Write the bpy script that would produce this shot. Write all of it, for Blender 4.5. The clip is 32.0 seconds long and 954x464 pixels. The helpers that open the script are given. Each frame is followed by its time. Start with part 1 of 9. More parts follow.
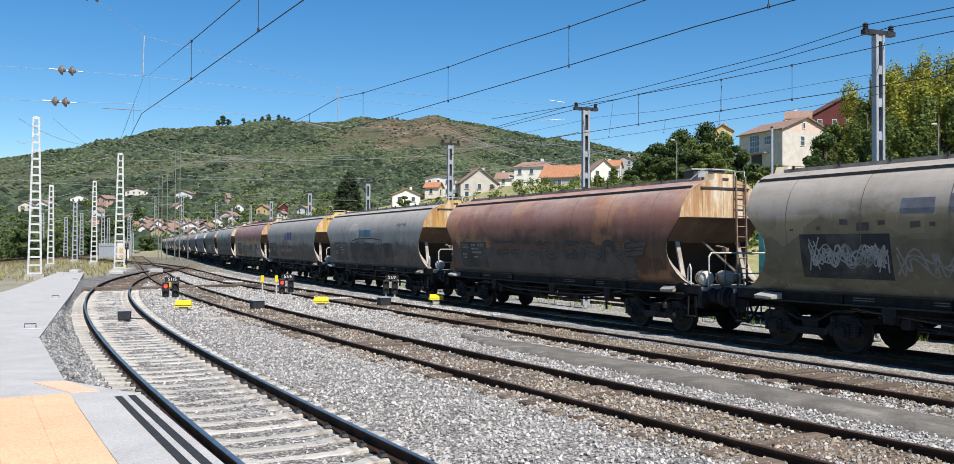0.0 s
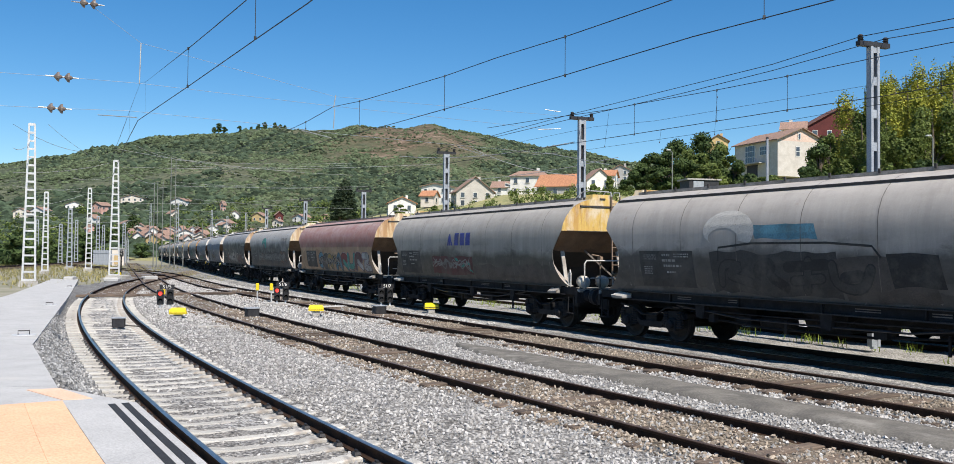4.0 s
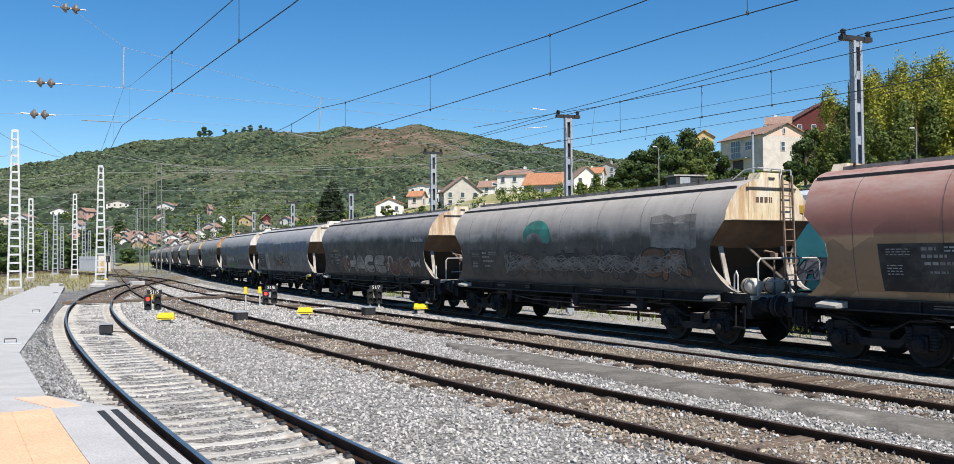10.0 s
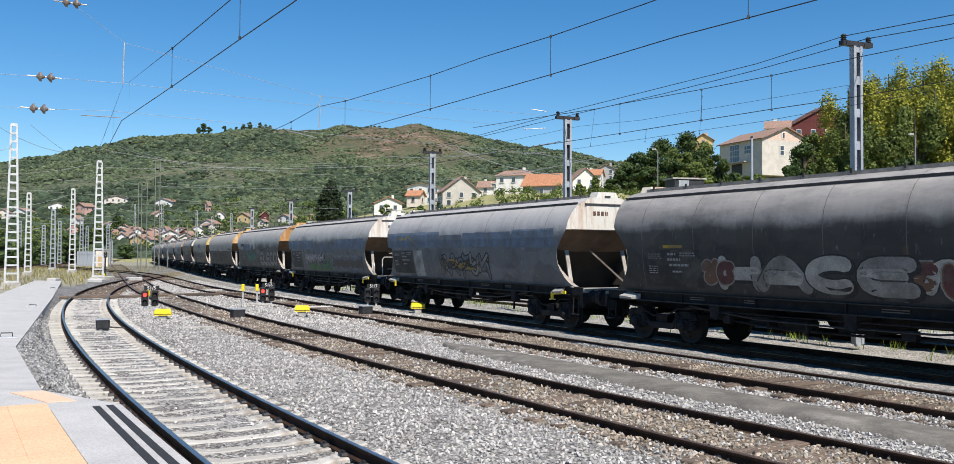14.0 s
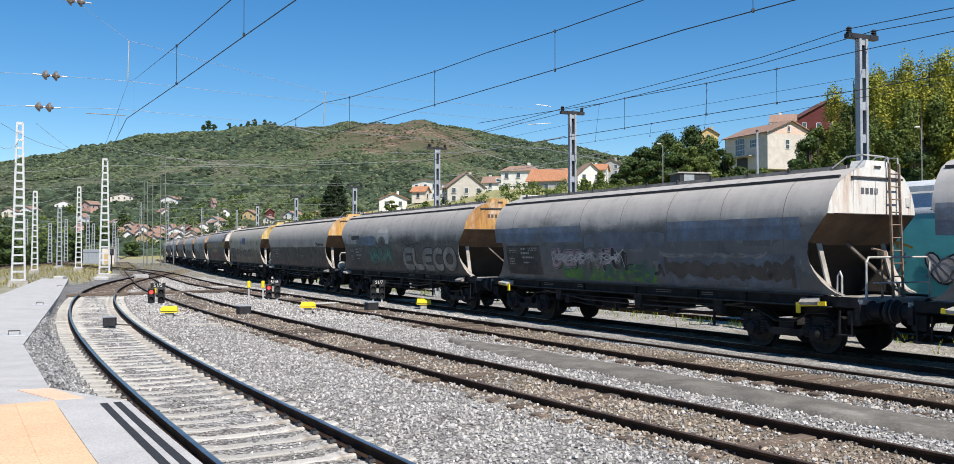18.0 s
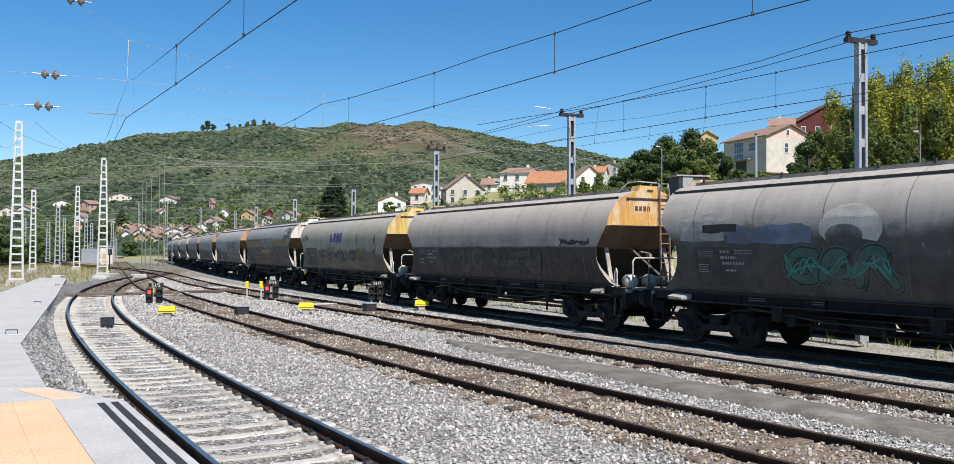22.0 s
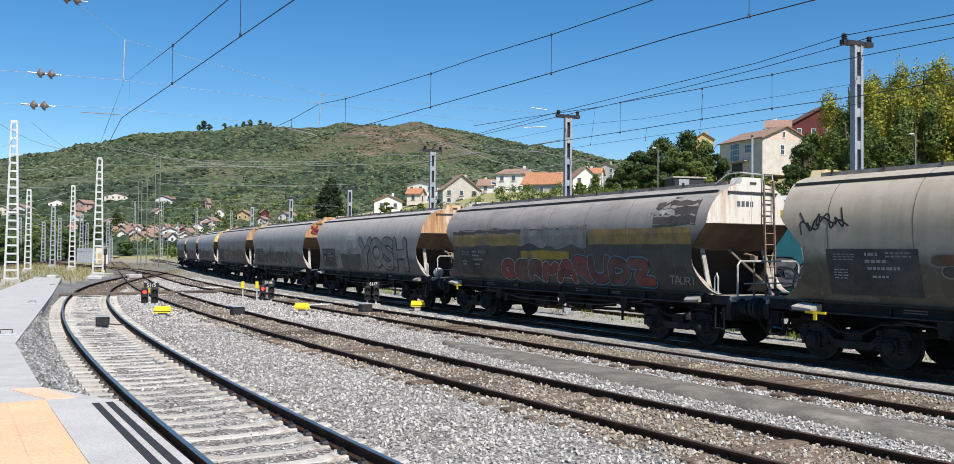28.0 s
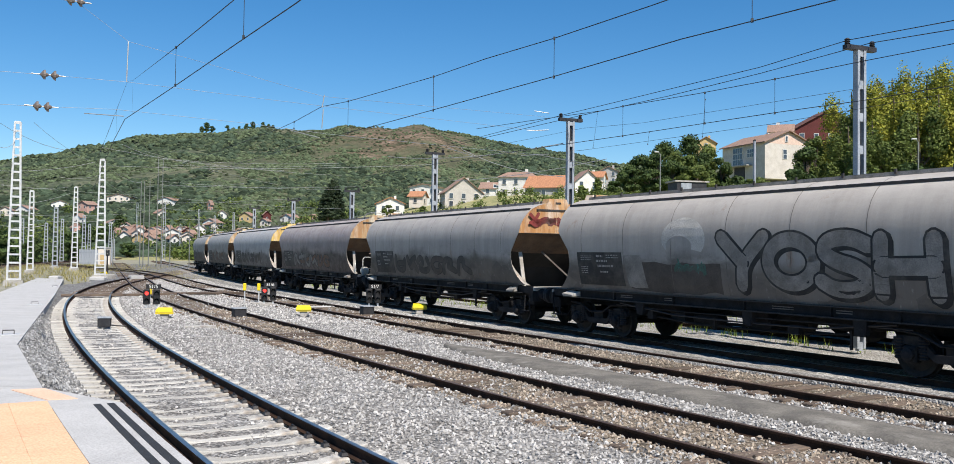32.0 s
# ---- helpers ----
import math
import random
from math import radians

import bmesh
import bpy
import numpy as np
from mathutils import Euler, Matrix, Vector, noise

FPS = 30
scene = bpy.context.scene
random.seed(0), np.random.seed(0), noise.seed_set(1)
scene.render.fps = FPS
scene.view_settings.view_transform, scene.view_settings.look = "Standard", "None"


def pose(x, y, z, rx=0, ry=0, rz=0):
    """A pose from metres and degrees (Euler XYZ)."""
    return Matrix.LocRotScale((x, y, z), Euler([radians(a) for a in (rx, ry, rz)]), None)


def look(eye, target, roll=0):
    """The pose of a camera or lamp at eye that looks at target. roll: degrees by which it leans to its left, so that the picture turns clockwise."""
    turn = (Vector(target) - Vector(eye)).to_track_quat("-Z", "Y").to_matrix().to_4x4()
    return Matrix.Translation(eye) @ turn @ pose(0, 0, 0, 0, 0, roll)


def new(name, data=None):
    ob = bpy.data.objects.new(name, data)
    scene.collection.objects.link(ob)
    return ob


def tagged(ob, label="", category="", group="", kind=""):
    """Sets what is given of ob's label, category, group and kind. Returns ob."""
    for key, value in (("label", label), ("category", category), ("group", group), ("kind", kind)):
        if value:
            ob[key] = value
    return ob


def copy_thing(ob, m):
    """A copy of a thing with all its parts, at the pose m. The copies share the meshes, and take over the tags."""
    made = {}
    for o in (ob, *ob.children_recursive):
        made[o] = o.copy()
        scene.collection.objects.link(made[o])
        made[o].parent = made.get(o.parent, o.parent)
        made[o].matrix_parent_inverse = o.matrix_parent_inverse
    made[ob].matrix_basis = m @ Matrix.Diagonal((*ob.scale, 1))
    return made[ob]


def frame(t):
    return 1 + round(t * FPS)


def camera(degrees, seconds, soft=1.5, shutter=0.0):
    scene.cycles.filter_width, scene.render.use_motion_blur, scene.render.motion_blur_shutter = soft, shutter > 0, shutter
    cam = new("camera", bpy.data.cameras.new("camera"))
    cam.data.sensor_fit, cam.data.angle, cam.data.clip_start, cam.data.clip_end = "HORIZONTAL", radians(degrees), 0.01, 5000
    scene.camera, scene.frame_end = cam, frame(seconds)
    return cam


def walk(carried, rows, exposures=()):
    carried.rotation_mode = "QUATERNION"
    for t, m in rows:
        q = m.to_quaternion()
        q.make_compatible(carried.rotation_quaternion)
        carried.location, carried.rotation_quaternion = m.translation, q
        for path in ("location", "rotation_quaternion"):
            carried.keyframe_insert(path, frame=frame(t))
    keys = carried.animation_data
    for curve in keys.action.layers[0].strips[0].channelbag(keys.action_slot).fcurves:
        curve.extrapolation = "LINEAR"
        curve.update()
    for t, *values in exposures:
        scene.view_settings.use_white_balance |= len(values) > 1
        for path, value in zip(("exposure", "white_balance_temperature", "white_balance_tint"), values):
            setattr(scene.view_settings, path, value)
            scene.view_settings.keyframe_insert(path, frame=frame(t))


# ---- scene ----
# World: metres, z = 0 at the top of the rails of the station tracks, y away from the platform end.
LENS = 57.5
EYE = 2.26
cam = camera(LENS, 32.0, 0.8)
PATH = [
    (0, 90.900, -0.254, 1.102),
    (0.5, 90.925, -0.327, 1.067),
    (1, 90.970, -0.421, 1.146),
    (1.5, 91.026, -0.566, 1.136),
    (2, 91.116, -0.726, 1.077),
    (2.5, 91.392, -0.849, 0.971),
    (3, 91.548, -0.869, 0.946),
    (3.5, 91.478, -0.726, 0.908),
    (5.5, 91.554, 0.014, 0.586),
    (6, 91.623, 0.196, 0.627),
    (6.5, 91.644, 0.339, 0.549),
    (7, 91.556, 0.416, 0.467),
    (7.5, 91.542, 0.324, 0.436),
    (8, 91.572, 0.283, 0.352),
    (8.5, 91.609, 0.211, 0.304),
    (9, 91.507, 0.303, 0.229),
    (9.5, 91.465, 0.389, 0.107),
    (10, 91.451, 0.461, 0.049),
    (10.5, 91.380, 0.721, -0.006),
    (11, 91.393, 0.634, -0.098),
    (11.5, 91.512, 0.485, -0.139),
    (12, 91.490, 0.415, -0.213),
    (12.5, 91.493, 0.235, -0.182),
    (13, 91.502, -0.241, -0.006),
    (13.5, 91.439, -0.376, 0.037),
    (14, 91.466, -0.299, -0.087),
    (14.5, 91.437, -0.102, -0.016),
    (16.5, 91.187, -0.011, -0.036),
    (17, 91.177, 0.230, 0.116),
    (17.5, 91.137, 0.160, 0.224),
    (18, 91.175, 0.022, 0.261),
    (18.5, 91.184, -0.114, 0.154),
    (19, 91.245, -0.110, 0.185),
    (19.5, 91.194, -0.148, 0.189),
    (20, 91.203, -0.177, 0.216),
    (20.5, 91.237, -0.365, 0.155),
    (21, 91.262, -0.411, 0.139),
    (21.5, 91.263, -0.259, 0.155),
    (22, 91.288, -0.313, 0.160),
    (22.5, 91.287, -0.396, 0.122),
    (23, 91.333, -0.460, 0.067),
    (23.5, 91.371, -0.433, 0.114),
    (24, 91.418, -0.448, 0.026),
    (24.5, 91.434, -0.547, -0.011),
    (25, 91.519, -0.611, -0.022),
    (25.5, 91.530, -0.584, -0.081),
    (27.5, 91.407, -0.457, -0.172),
    (28, 91.348, -0.487, -0.094),
    (28.5, 91.374, -0.549, -0.110),
    (29, 91.354, -0.629, -0.123),
    (29.5, 91.381, -0.714, -0.048),
    (30, 91.391, -0.682, -0.005),
    (30.5, 91.493, -0.697, -0.009),
    (31, 91.497, -0.584, -0.038),
    (31.5, 91.527, -0.635, 0.025),
    (32, 91.546, -0.764, 0.034),
]
walk(cam, [(t, pose(0, 0, EYE, rx, ry, rz)) for t, rx, ry, rz in PATH], [(0, 0.56, 6850, 10), (32, 0.56, 6850, 10)])

# ---- light ----
SUN_AZ = radians(65.0)      # from the x axis, clockwise towards -y
SUN_EL = radians(52.0)
sun_dir = Vector((math.cos(SUN_EL) * math.cos(SUN_AZ), -math.cos(SUN_EL) * math.sin(SUN_AZ), math.sin(SUN_EL)))
world = bpy.data.worlds.new("world")
scene.world = world
world.use_nodes = True
wn = world.node_tree.nodes
sky = wn.new("ShaderNodeTexSky")
sky.sky_type, sky.sun_disc = "NISHITA", False
sky.sun_elevation = SUN_EL
sky.sun_rotation = math.atan2(sun_dir.x, sun_dir.y)
sky.altitude, sky.air_density, sky.dust_density, sky.ozone_density = 300, 1.0, 0.0, 5.0
hue = wn.new("ShaderNodeHueSaturation")
hue.inputs["Saturation"].default_value = 1.3
world.node_tree.links.new(sky.outputs[0], hue.inputs["Color"])
world.node_tree.links.new(hue.outputs[0], wn["Background"].inputs[0])
wn["Background"].inputs[1].default_value = 0.09
sun = new("sun", bpy.data.lights.new("sun", "SUN"))
sun.data.energy, sun.data.angle, sun.data.color = 5.0, radians(0.53), (1.0, 0.95, 0.88)
sun.matrix_world = look(sun_dir * 100, (0, 0, 0))


# ---- materials ----
def material(name, col, col2=None, rough=0.7, metal=0.0, scale=6.0, fine=60.0, bump=0.2, stain=0.0,
             stain_col=(0.1, 0.07, 0.05), stretch=(1, 1, 1), island=0.0, obvar=0.0, spec=0.4):
    """Two-scale procedural surface: broad patches, fine grain, optional stains and per-piece variation."""
    m = bpy.data.materials.new(name)
    m.use_nodes = True
    nt = m.node_tree
    n, li = nt.nodes, nt.links.new
    b = n["Principled BSDF"]
    tc = n.new("ShaderNodeTexCoord")
    mp = n.new("ShaderNodeMapping")
    mp.inputs["Scale"].default_value = stretch
    li(tc.outputs["Object"], mp.inputs[0])
    n1 = n.new("ShaderNodeTexNoise")
    n1.inputs["Scale"].default_value, n1.inputs["Detail"].default_value, n1.inputs["Roughness"].default_value = scale, 5, 0.6
    n2 = n.new("ShaderNodeTexNoise")
    n2.inputs["Scale"].default_value, n2.inputs["Detail"].default_value = fine, 3
    li(mp.outputs[0], n1.inputs[0])
    li(mp.outputs[0], n2.inputs[0])
    c2 = col2 or tuple(c * 0.72 for c in col)
    r1 = n.new("ShaderNodeValToRGB")
    r1.color_ramp.elements[0].position, r1.color_ramp.elements[1].position = 0.36, 0.64
    r1.color_ramp.elements[0].color, r1.color_ramp.elements[1].color = (*c2, 1), (*col, 1)
    li(n1.outputs[0], r1.inputs[0])
    out = r1.outputs[0]
    mx = n.new("ShaderNodeMix")
    mx.data_type, mx.blend_type = "RGBA", "MULTIPLY"
    mx.inputs[0].default_value = 0.55
    r2 = n.new("ShaderNodeValToRGB")
    r2.color_ramp.elements[0].position, r2.color_ramp.elements[1].position = 0.3, 0.62
    r2.color_ramp.elements[0].color = (0.45, 0.45, 0.45, 1)
    li(n2.outputs[0], r2.inputs[0])
    li(out, mx.inputs[6])
    li(r2.outputs[0], mx.inputs[7])
    out = mx.outputs[2]
    if stain:
        n3 = n.new("ShaderNodeTexNoise")
        n3.inputs["Scale"].default_value, n3.inputs["Detail"].default_value = scale * 0.45, 6
        n3.inputs["Roughness"].default_value = 0.7
        li(mp.outputs[0], n3.inputs[0])
        r3 = n.new("ShaderNodeValToRGB")
        r3.color_ramp.elements[0].position, r3.color_ramp.elements[1].position = 0.62 - stain * 0.35, 0.72
        li(n3.outputs[0], r3.inputs[0])
        m3 = n.new("ShaderNodeMix")
        m3.data_type = "RGBA"
        li(r3.outputs[0], m3.inputs[0])
        li(out, m3.inputs[6])
        m3.inputs[7].default_value = (*stain_col, 1)
        out = m3.outputs[2]
    for amount, kind in ((island, "ShaderNodeNewGeometry"), (obvar, "ShaderNodeObjectInfo")):
        if amount:
            g = n.new(kind)
            h = n.new("ShaderNodeMapRange")
            h.inputs[3].default_value, h.inputs[4].default_value = 1 - amount, 1 + amount
            li(g.outputs["Random Per Island" if island and kind.endswith("Geometry") else "Random"], h.inputs[0])
            hs = n.new("ShaderNodeHueSaturation")
            li(out, hs.inputs["Color"])
            li(h.outputs[0], hs.inputs["Value"])
            out = hs.outputs[0]
    li(out, b.inputs["Base Color"])
    b.inputs["Roughness"].default_value, b.inputs["Metallic"].default_value = rough, metal
    b.inputs["Specular IOR Level"].default_value = spec
    if bump:
        bp = n.new("ShaderNodeBump")
        bp.inputs["Strength"].default_value, bp.inputs["Distance"].default_value = bump, 0.02
        li(n2.outputs[0], bp.inputs["Height"])
        li(bp.outputs[0], b.inputs["Normal"])
    return m


def gravel(name, cols, cell=22.0, bump=0.9):
    """Crushed stone: cells with a colour and a height of their own over broad soft patches."""
    m = bpy.data.materials.new(name)
    m.use_nodes = True
    n, li = m.node_tree.nodes, m.node_tree.links.new
    b = n["Principled BSDF"]
    tc = n.new("ShaderNodeTexCoord")
    v = n.new("ShaderNodeTexVoronoi")
    v.inputs["Scale"].default_value = cell
    li(tc.outputs["Object"], v.inputs["Vector"])
    bw = n.new("ShaderNodeSeparateColor")
    li(v.outputs["Color"], bw.inputs[0])
    r = n.new("ShaderNodeValToRGB")
    r.color_ramp.elements[0].color, r.color_ramp.elements[1].color = (*cols[0], 1), (*cols[-1], 1)
    for i, c in enumerate(cols[1:-1]):
        r.color_ramp.elements.new((i + 1) / (len(cols) - 1)).color = (*c, 1)
    li(bw.outputs[0], r.inputs[0])
    n1 = n.new("ShaderNodeTexNoise")
    n1.inputs["Scale"].default_value, n1.inputs["Detail"].default_value = 0.7, 6
    li(tc.outputs["Object"], n1.inputs[0])
    r1 = n.new("ShaderNodeValToRGB")
    r1.color_ramp.elements[0].position, r1.color_ramp.elements[1].position = 0.3, 0.7
    r1.color_ramp.elements[0].color, r1.color_ramp.elements[1].color = (0.62, 0.6, 0.58, 1), (1, 1, 1, 1)
    li(n1.outputs[0], r1.inputs[0])
    mx = n.new("ShaderNodeMix")
    mx.data_type, mx.blend_type = "RGBA", "MULTIPLY"
    mx.inputs[0].default_value = 1
    li(r.outputs[0], mx.inputs[6])
    li(r1.outputs[0], mx.inputs[7])
    # shade in the crevices between stones, multiplied into the colour
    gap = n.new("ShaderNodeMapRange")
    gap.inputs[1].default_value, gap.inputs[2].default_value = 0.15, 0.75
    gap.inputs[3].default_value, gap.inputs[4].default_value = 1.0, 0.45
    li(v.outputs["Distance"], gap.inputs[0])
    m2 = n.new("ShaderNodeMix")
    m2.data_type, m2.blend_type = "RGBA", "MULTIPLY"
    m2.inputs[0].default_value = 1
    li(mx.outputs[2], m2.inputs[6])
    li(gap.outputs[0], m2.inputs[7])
    li(m2.outputs[2], b.inputs["Base Color"])
    b.inputs["Roughness"].default_value = 0.9
    b.inputs["Specular IOR Level"].default_value = 0.2
    bp = n.new("ShaderNodeBump")
    bp.inputs["Strength"].default_value, bp.inputs["Distance"].default_value, bp.invert = bump, 0.04, True
    li(v.outputs["Distance"], bp.inputs["Height"])
    li(bp.outputs[0], b.inputs["Normal"])
    return m


def glass_material(name, col, rough=0.05):
    m = bpy.data.materials.new(name)
    m.use_nodes = True
    b = m.node_tree.nodes["Principled BSDF"]
    b.inputs["Base Color"].default_value, b.inputs["Roughness"].default_value = (*col, 1), rough
    b.inputs["Specular IOR Level"].default_value = 0.8
    return m


def lamp_material(name, col, strength):
    m = bpy.data.materials.new(name)
    m.use_nodes = True
    b = m.node_tree.nodes["Principled BSDF"]
    b.inputs["Base Color"].default_value = (*col, 1)
    b.inputs["Emission Color"].default_value, b.inputs["Emission Strength"].default_value = (*col, 1), strength
    return m


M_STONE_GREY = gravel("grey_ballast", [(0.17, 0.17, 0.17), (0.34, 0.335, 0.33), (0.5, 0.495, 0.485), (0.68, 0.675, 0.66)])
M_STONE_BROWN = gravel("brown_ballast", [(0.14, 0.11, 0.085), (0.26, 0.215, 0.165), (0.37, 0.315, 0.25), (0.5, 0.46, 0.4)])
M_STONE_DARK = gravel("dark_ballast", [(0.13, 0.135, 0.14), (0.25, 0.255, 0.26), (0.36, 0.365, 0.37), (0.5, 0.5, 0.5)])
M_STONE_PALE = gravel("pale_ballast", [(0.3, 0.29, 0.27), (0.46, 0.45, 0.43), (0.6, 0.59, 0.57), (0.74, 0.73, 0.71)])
M_STONE_SLATE = material("dark_loose_stone", (0.34, 0.345, 0.35), (0.2, 0.205, 0.21), 0.9, scale=14, fine=120, bump=0.3, island=0.5)
M_STONE = material("loose_stone", (0.45, 0.44, 0.43), (0.32, 0.315, 0.31), 0.9, scale=14, fine=120, bump=0.3, island=0.45)
M_STONE_RUST = material("rusty_stone", (0.35, 0.3, 0.245), (0.235, 0.19, 0.15), 0.9, scale=14, fine=120, bump=0.3, island=0.5)
M_EARTH = material("dry_earth", (0.3, 0.28, 0.23), (0.2, 0.2, 0.13), 0.95, scale=0.3, fine=6, bump=0.4)
M_SLEEPER = material("concrete_sleeper", (0.49, 0.48, 0.455), (0.38, 0.37, 0.345), 0.85, scale=5, fine=90, bump=0.25, obvar=0.14, stain=0.25, stain_col=(0.3, 0.26, 0.22))
M_TIMBER = material("weathered_timber", (0.16, 0.12, 0.09), (0.08, 0.06, 0.05), 0.9, scale=4, fine=40, bump=0.5, stretch=(0.6, 6, 6), obvar=0.3)
M_RAIL = material("rusted_rail_side", (0.06, 0.034, 0.022), (0.028, 0.018, 0.014), 0.85, scale=3, fine=50, bump=0.2, spec=0.1)
M_RAILTOP = material("worn_rail_head", (0.42, 0.42, 0.43), (0.3, 0.29, 0.28), 0.28, 0.9, scale=3, fine=40, bump=0.03)
M_RAILTOP_DULL = material("dull_rail_head", (0.15, 0.1, 0.075), (0.09, 0.06, 0.045), 0.5, 0.5, scale=3, fine=40, bump=0.1)
M_PLATFORM = material("pale_concrete", (0.47, 0.47, 0.47), (0.4, 0.4, 0.4), 0.8, scale=1.6, fine=70, bump=0.1, stain=0.12, stain_col=(0.45, 0.44, 0.42))
M_ORANGE = material("orange_tactile_paving", (0.77, 0.48, 0.305), (0.72, 0.44, 0.275), 0.75, scale=1.8, fine=60, bump=0.15, obvar=0.05)
M_YELLOWPAVE_ORANGE = material("faded_orange_band", (0.77, 0.5, 0.37), (0.7, 0.45, 0.32), 0.8, scale=3, fine=60, bump=0.1)
M_YELLOWPAVE = material("cream_paving", (0.75, 0.66, 0.35), (0.68, 0.6, 0.3), 0.8, scale=2, fine=60, bump=0.1)
M_STRIP = material("black_grip_strip", (0.035, 0.035, 0.037), None, 0.7, scale=10, fine=120, bump=0.4)
M_ASPHALT = material("old_asphalt_path", (0.19, 0.178, 0.158), (0.11, 0.104, 0.095), 0.95, scale=2.2, fine=28, bump=0.5, stain=0.2, stain_col=(0.26, 0.25, 0.23))
M_GALV = material("galvanised_steel", (0.66, 0.67, 0.68), (0.55, 0.56, 0.57), 0.5, 0.35, scale=3, fine=30, bump=0.05)
M_MAST = material("grey_painted_mast", (0.36, 0.39, 0.43), (0.28, 0.31, 0.35), 0.6, 0.2, scale=3, fine=40, bump=0.1)
M_POLE = material("weathered_grey_pole", (0.22, 0.23, 0.22), (0.15, 0.16, 0.155), 0.8, 0.1, scale=3, fine=30, bump=0.1)
M_DARKSTEEL = material("dark_steel", (0.05, 0.05, 0.055), (0.03, 0.03, 0.034), 0.55, 0.4, scale=5, fine=50, bump=0.15)
M_WIRE = material("oxidised_copper_wire", (0.05, 0.055, 0.06), None, 0.6, 0.3, scale=5, fine=30, bump=0)
M_STRUT = material("pale_steel_arm", (0.55, 0.55, 0.54), None, 0.5, 0.5, scale=5, fine=40, bump=0)
M_INSUL = material("brown_glazed_insulator", (0.2, 0.165, 0.145), (0.13, 0.11, 0.1), 0.25, scale=10, fine=50, bump=0)
M_YELLOW = material("yellow_painted_cover", (0.85, 0.66, 0.03), (0.78, 0.58, 0.02), 0.5, scale=5, fine=60, bump=0.05)
M_BLACK = material("black_paint", (0.02, 0.02, 0.022), None, 0.5, scale=8, fine=80, bump=0.05)
M_CONCRETE = material("grey_concrete_base", (0.42, 0.41, 0.39), (0.33, 0.32, 0.3), 0.9, scale=4, fine=60, bump=0.3, stain=0.2)
M_WHITE = material("white_paint", (0.78, 0.78, 0.76), (0.68, 0.68, 0.66), 0.6, scale=5, fine=60, bump=0.05)
M_RED_LAMP = lamp_material("lit_red_lens", (1.0, 0.05, 0.04), 1.6)
M_OFF_LAMP = glass_material("unlit_lens", (0.02, 0.02, 0.02), 0.15)
M_GLASS = glass_material("window_glass", (0.05, 0.06, 0.075))


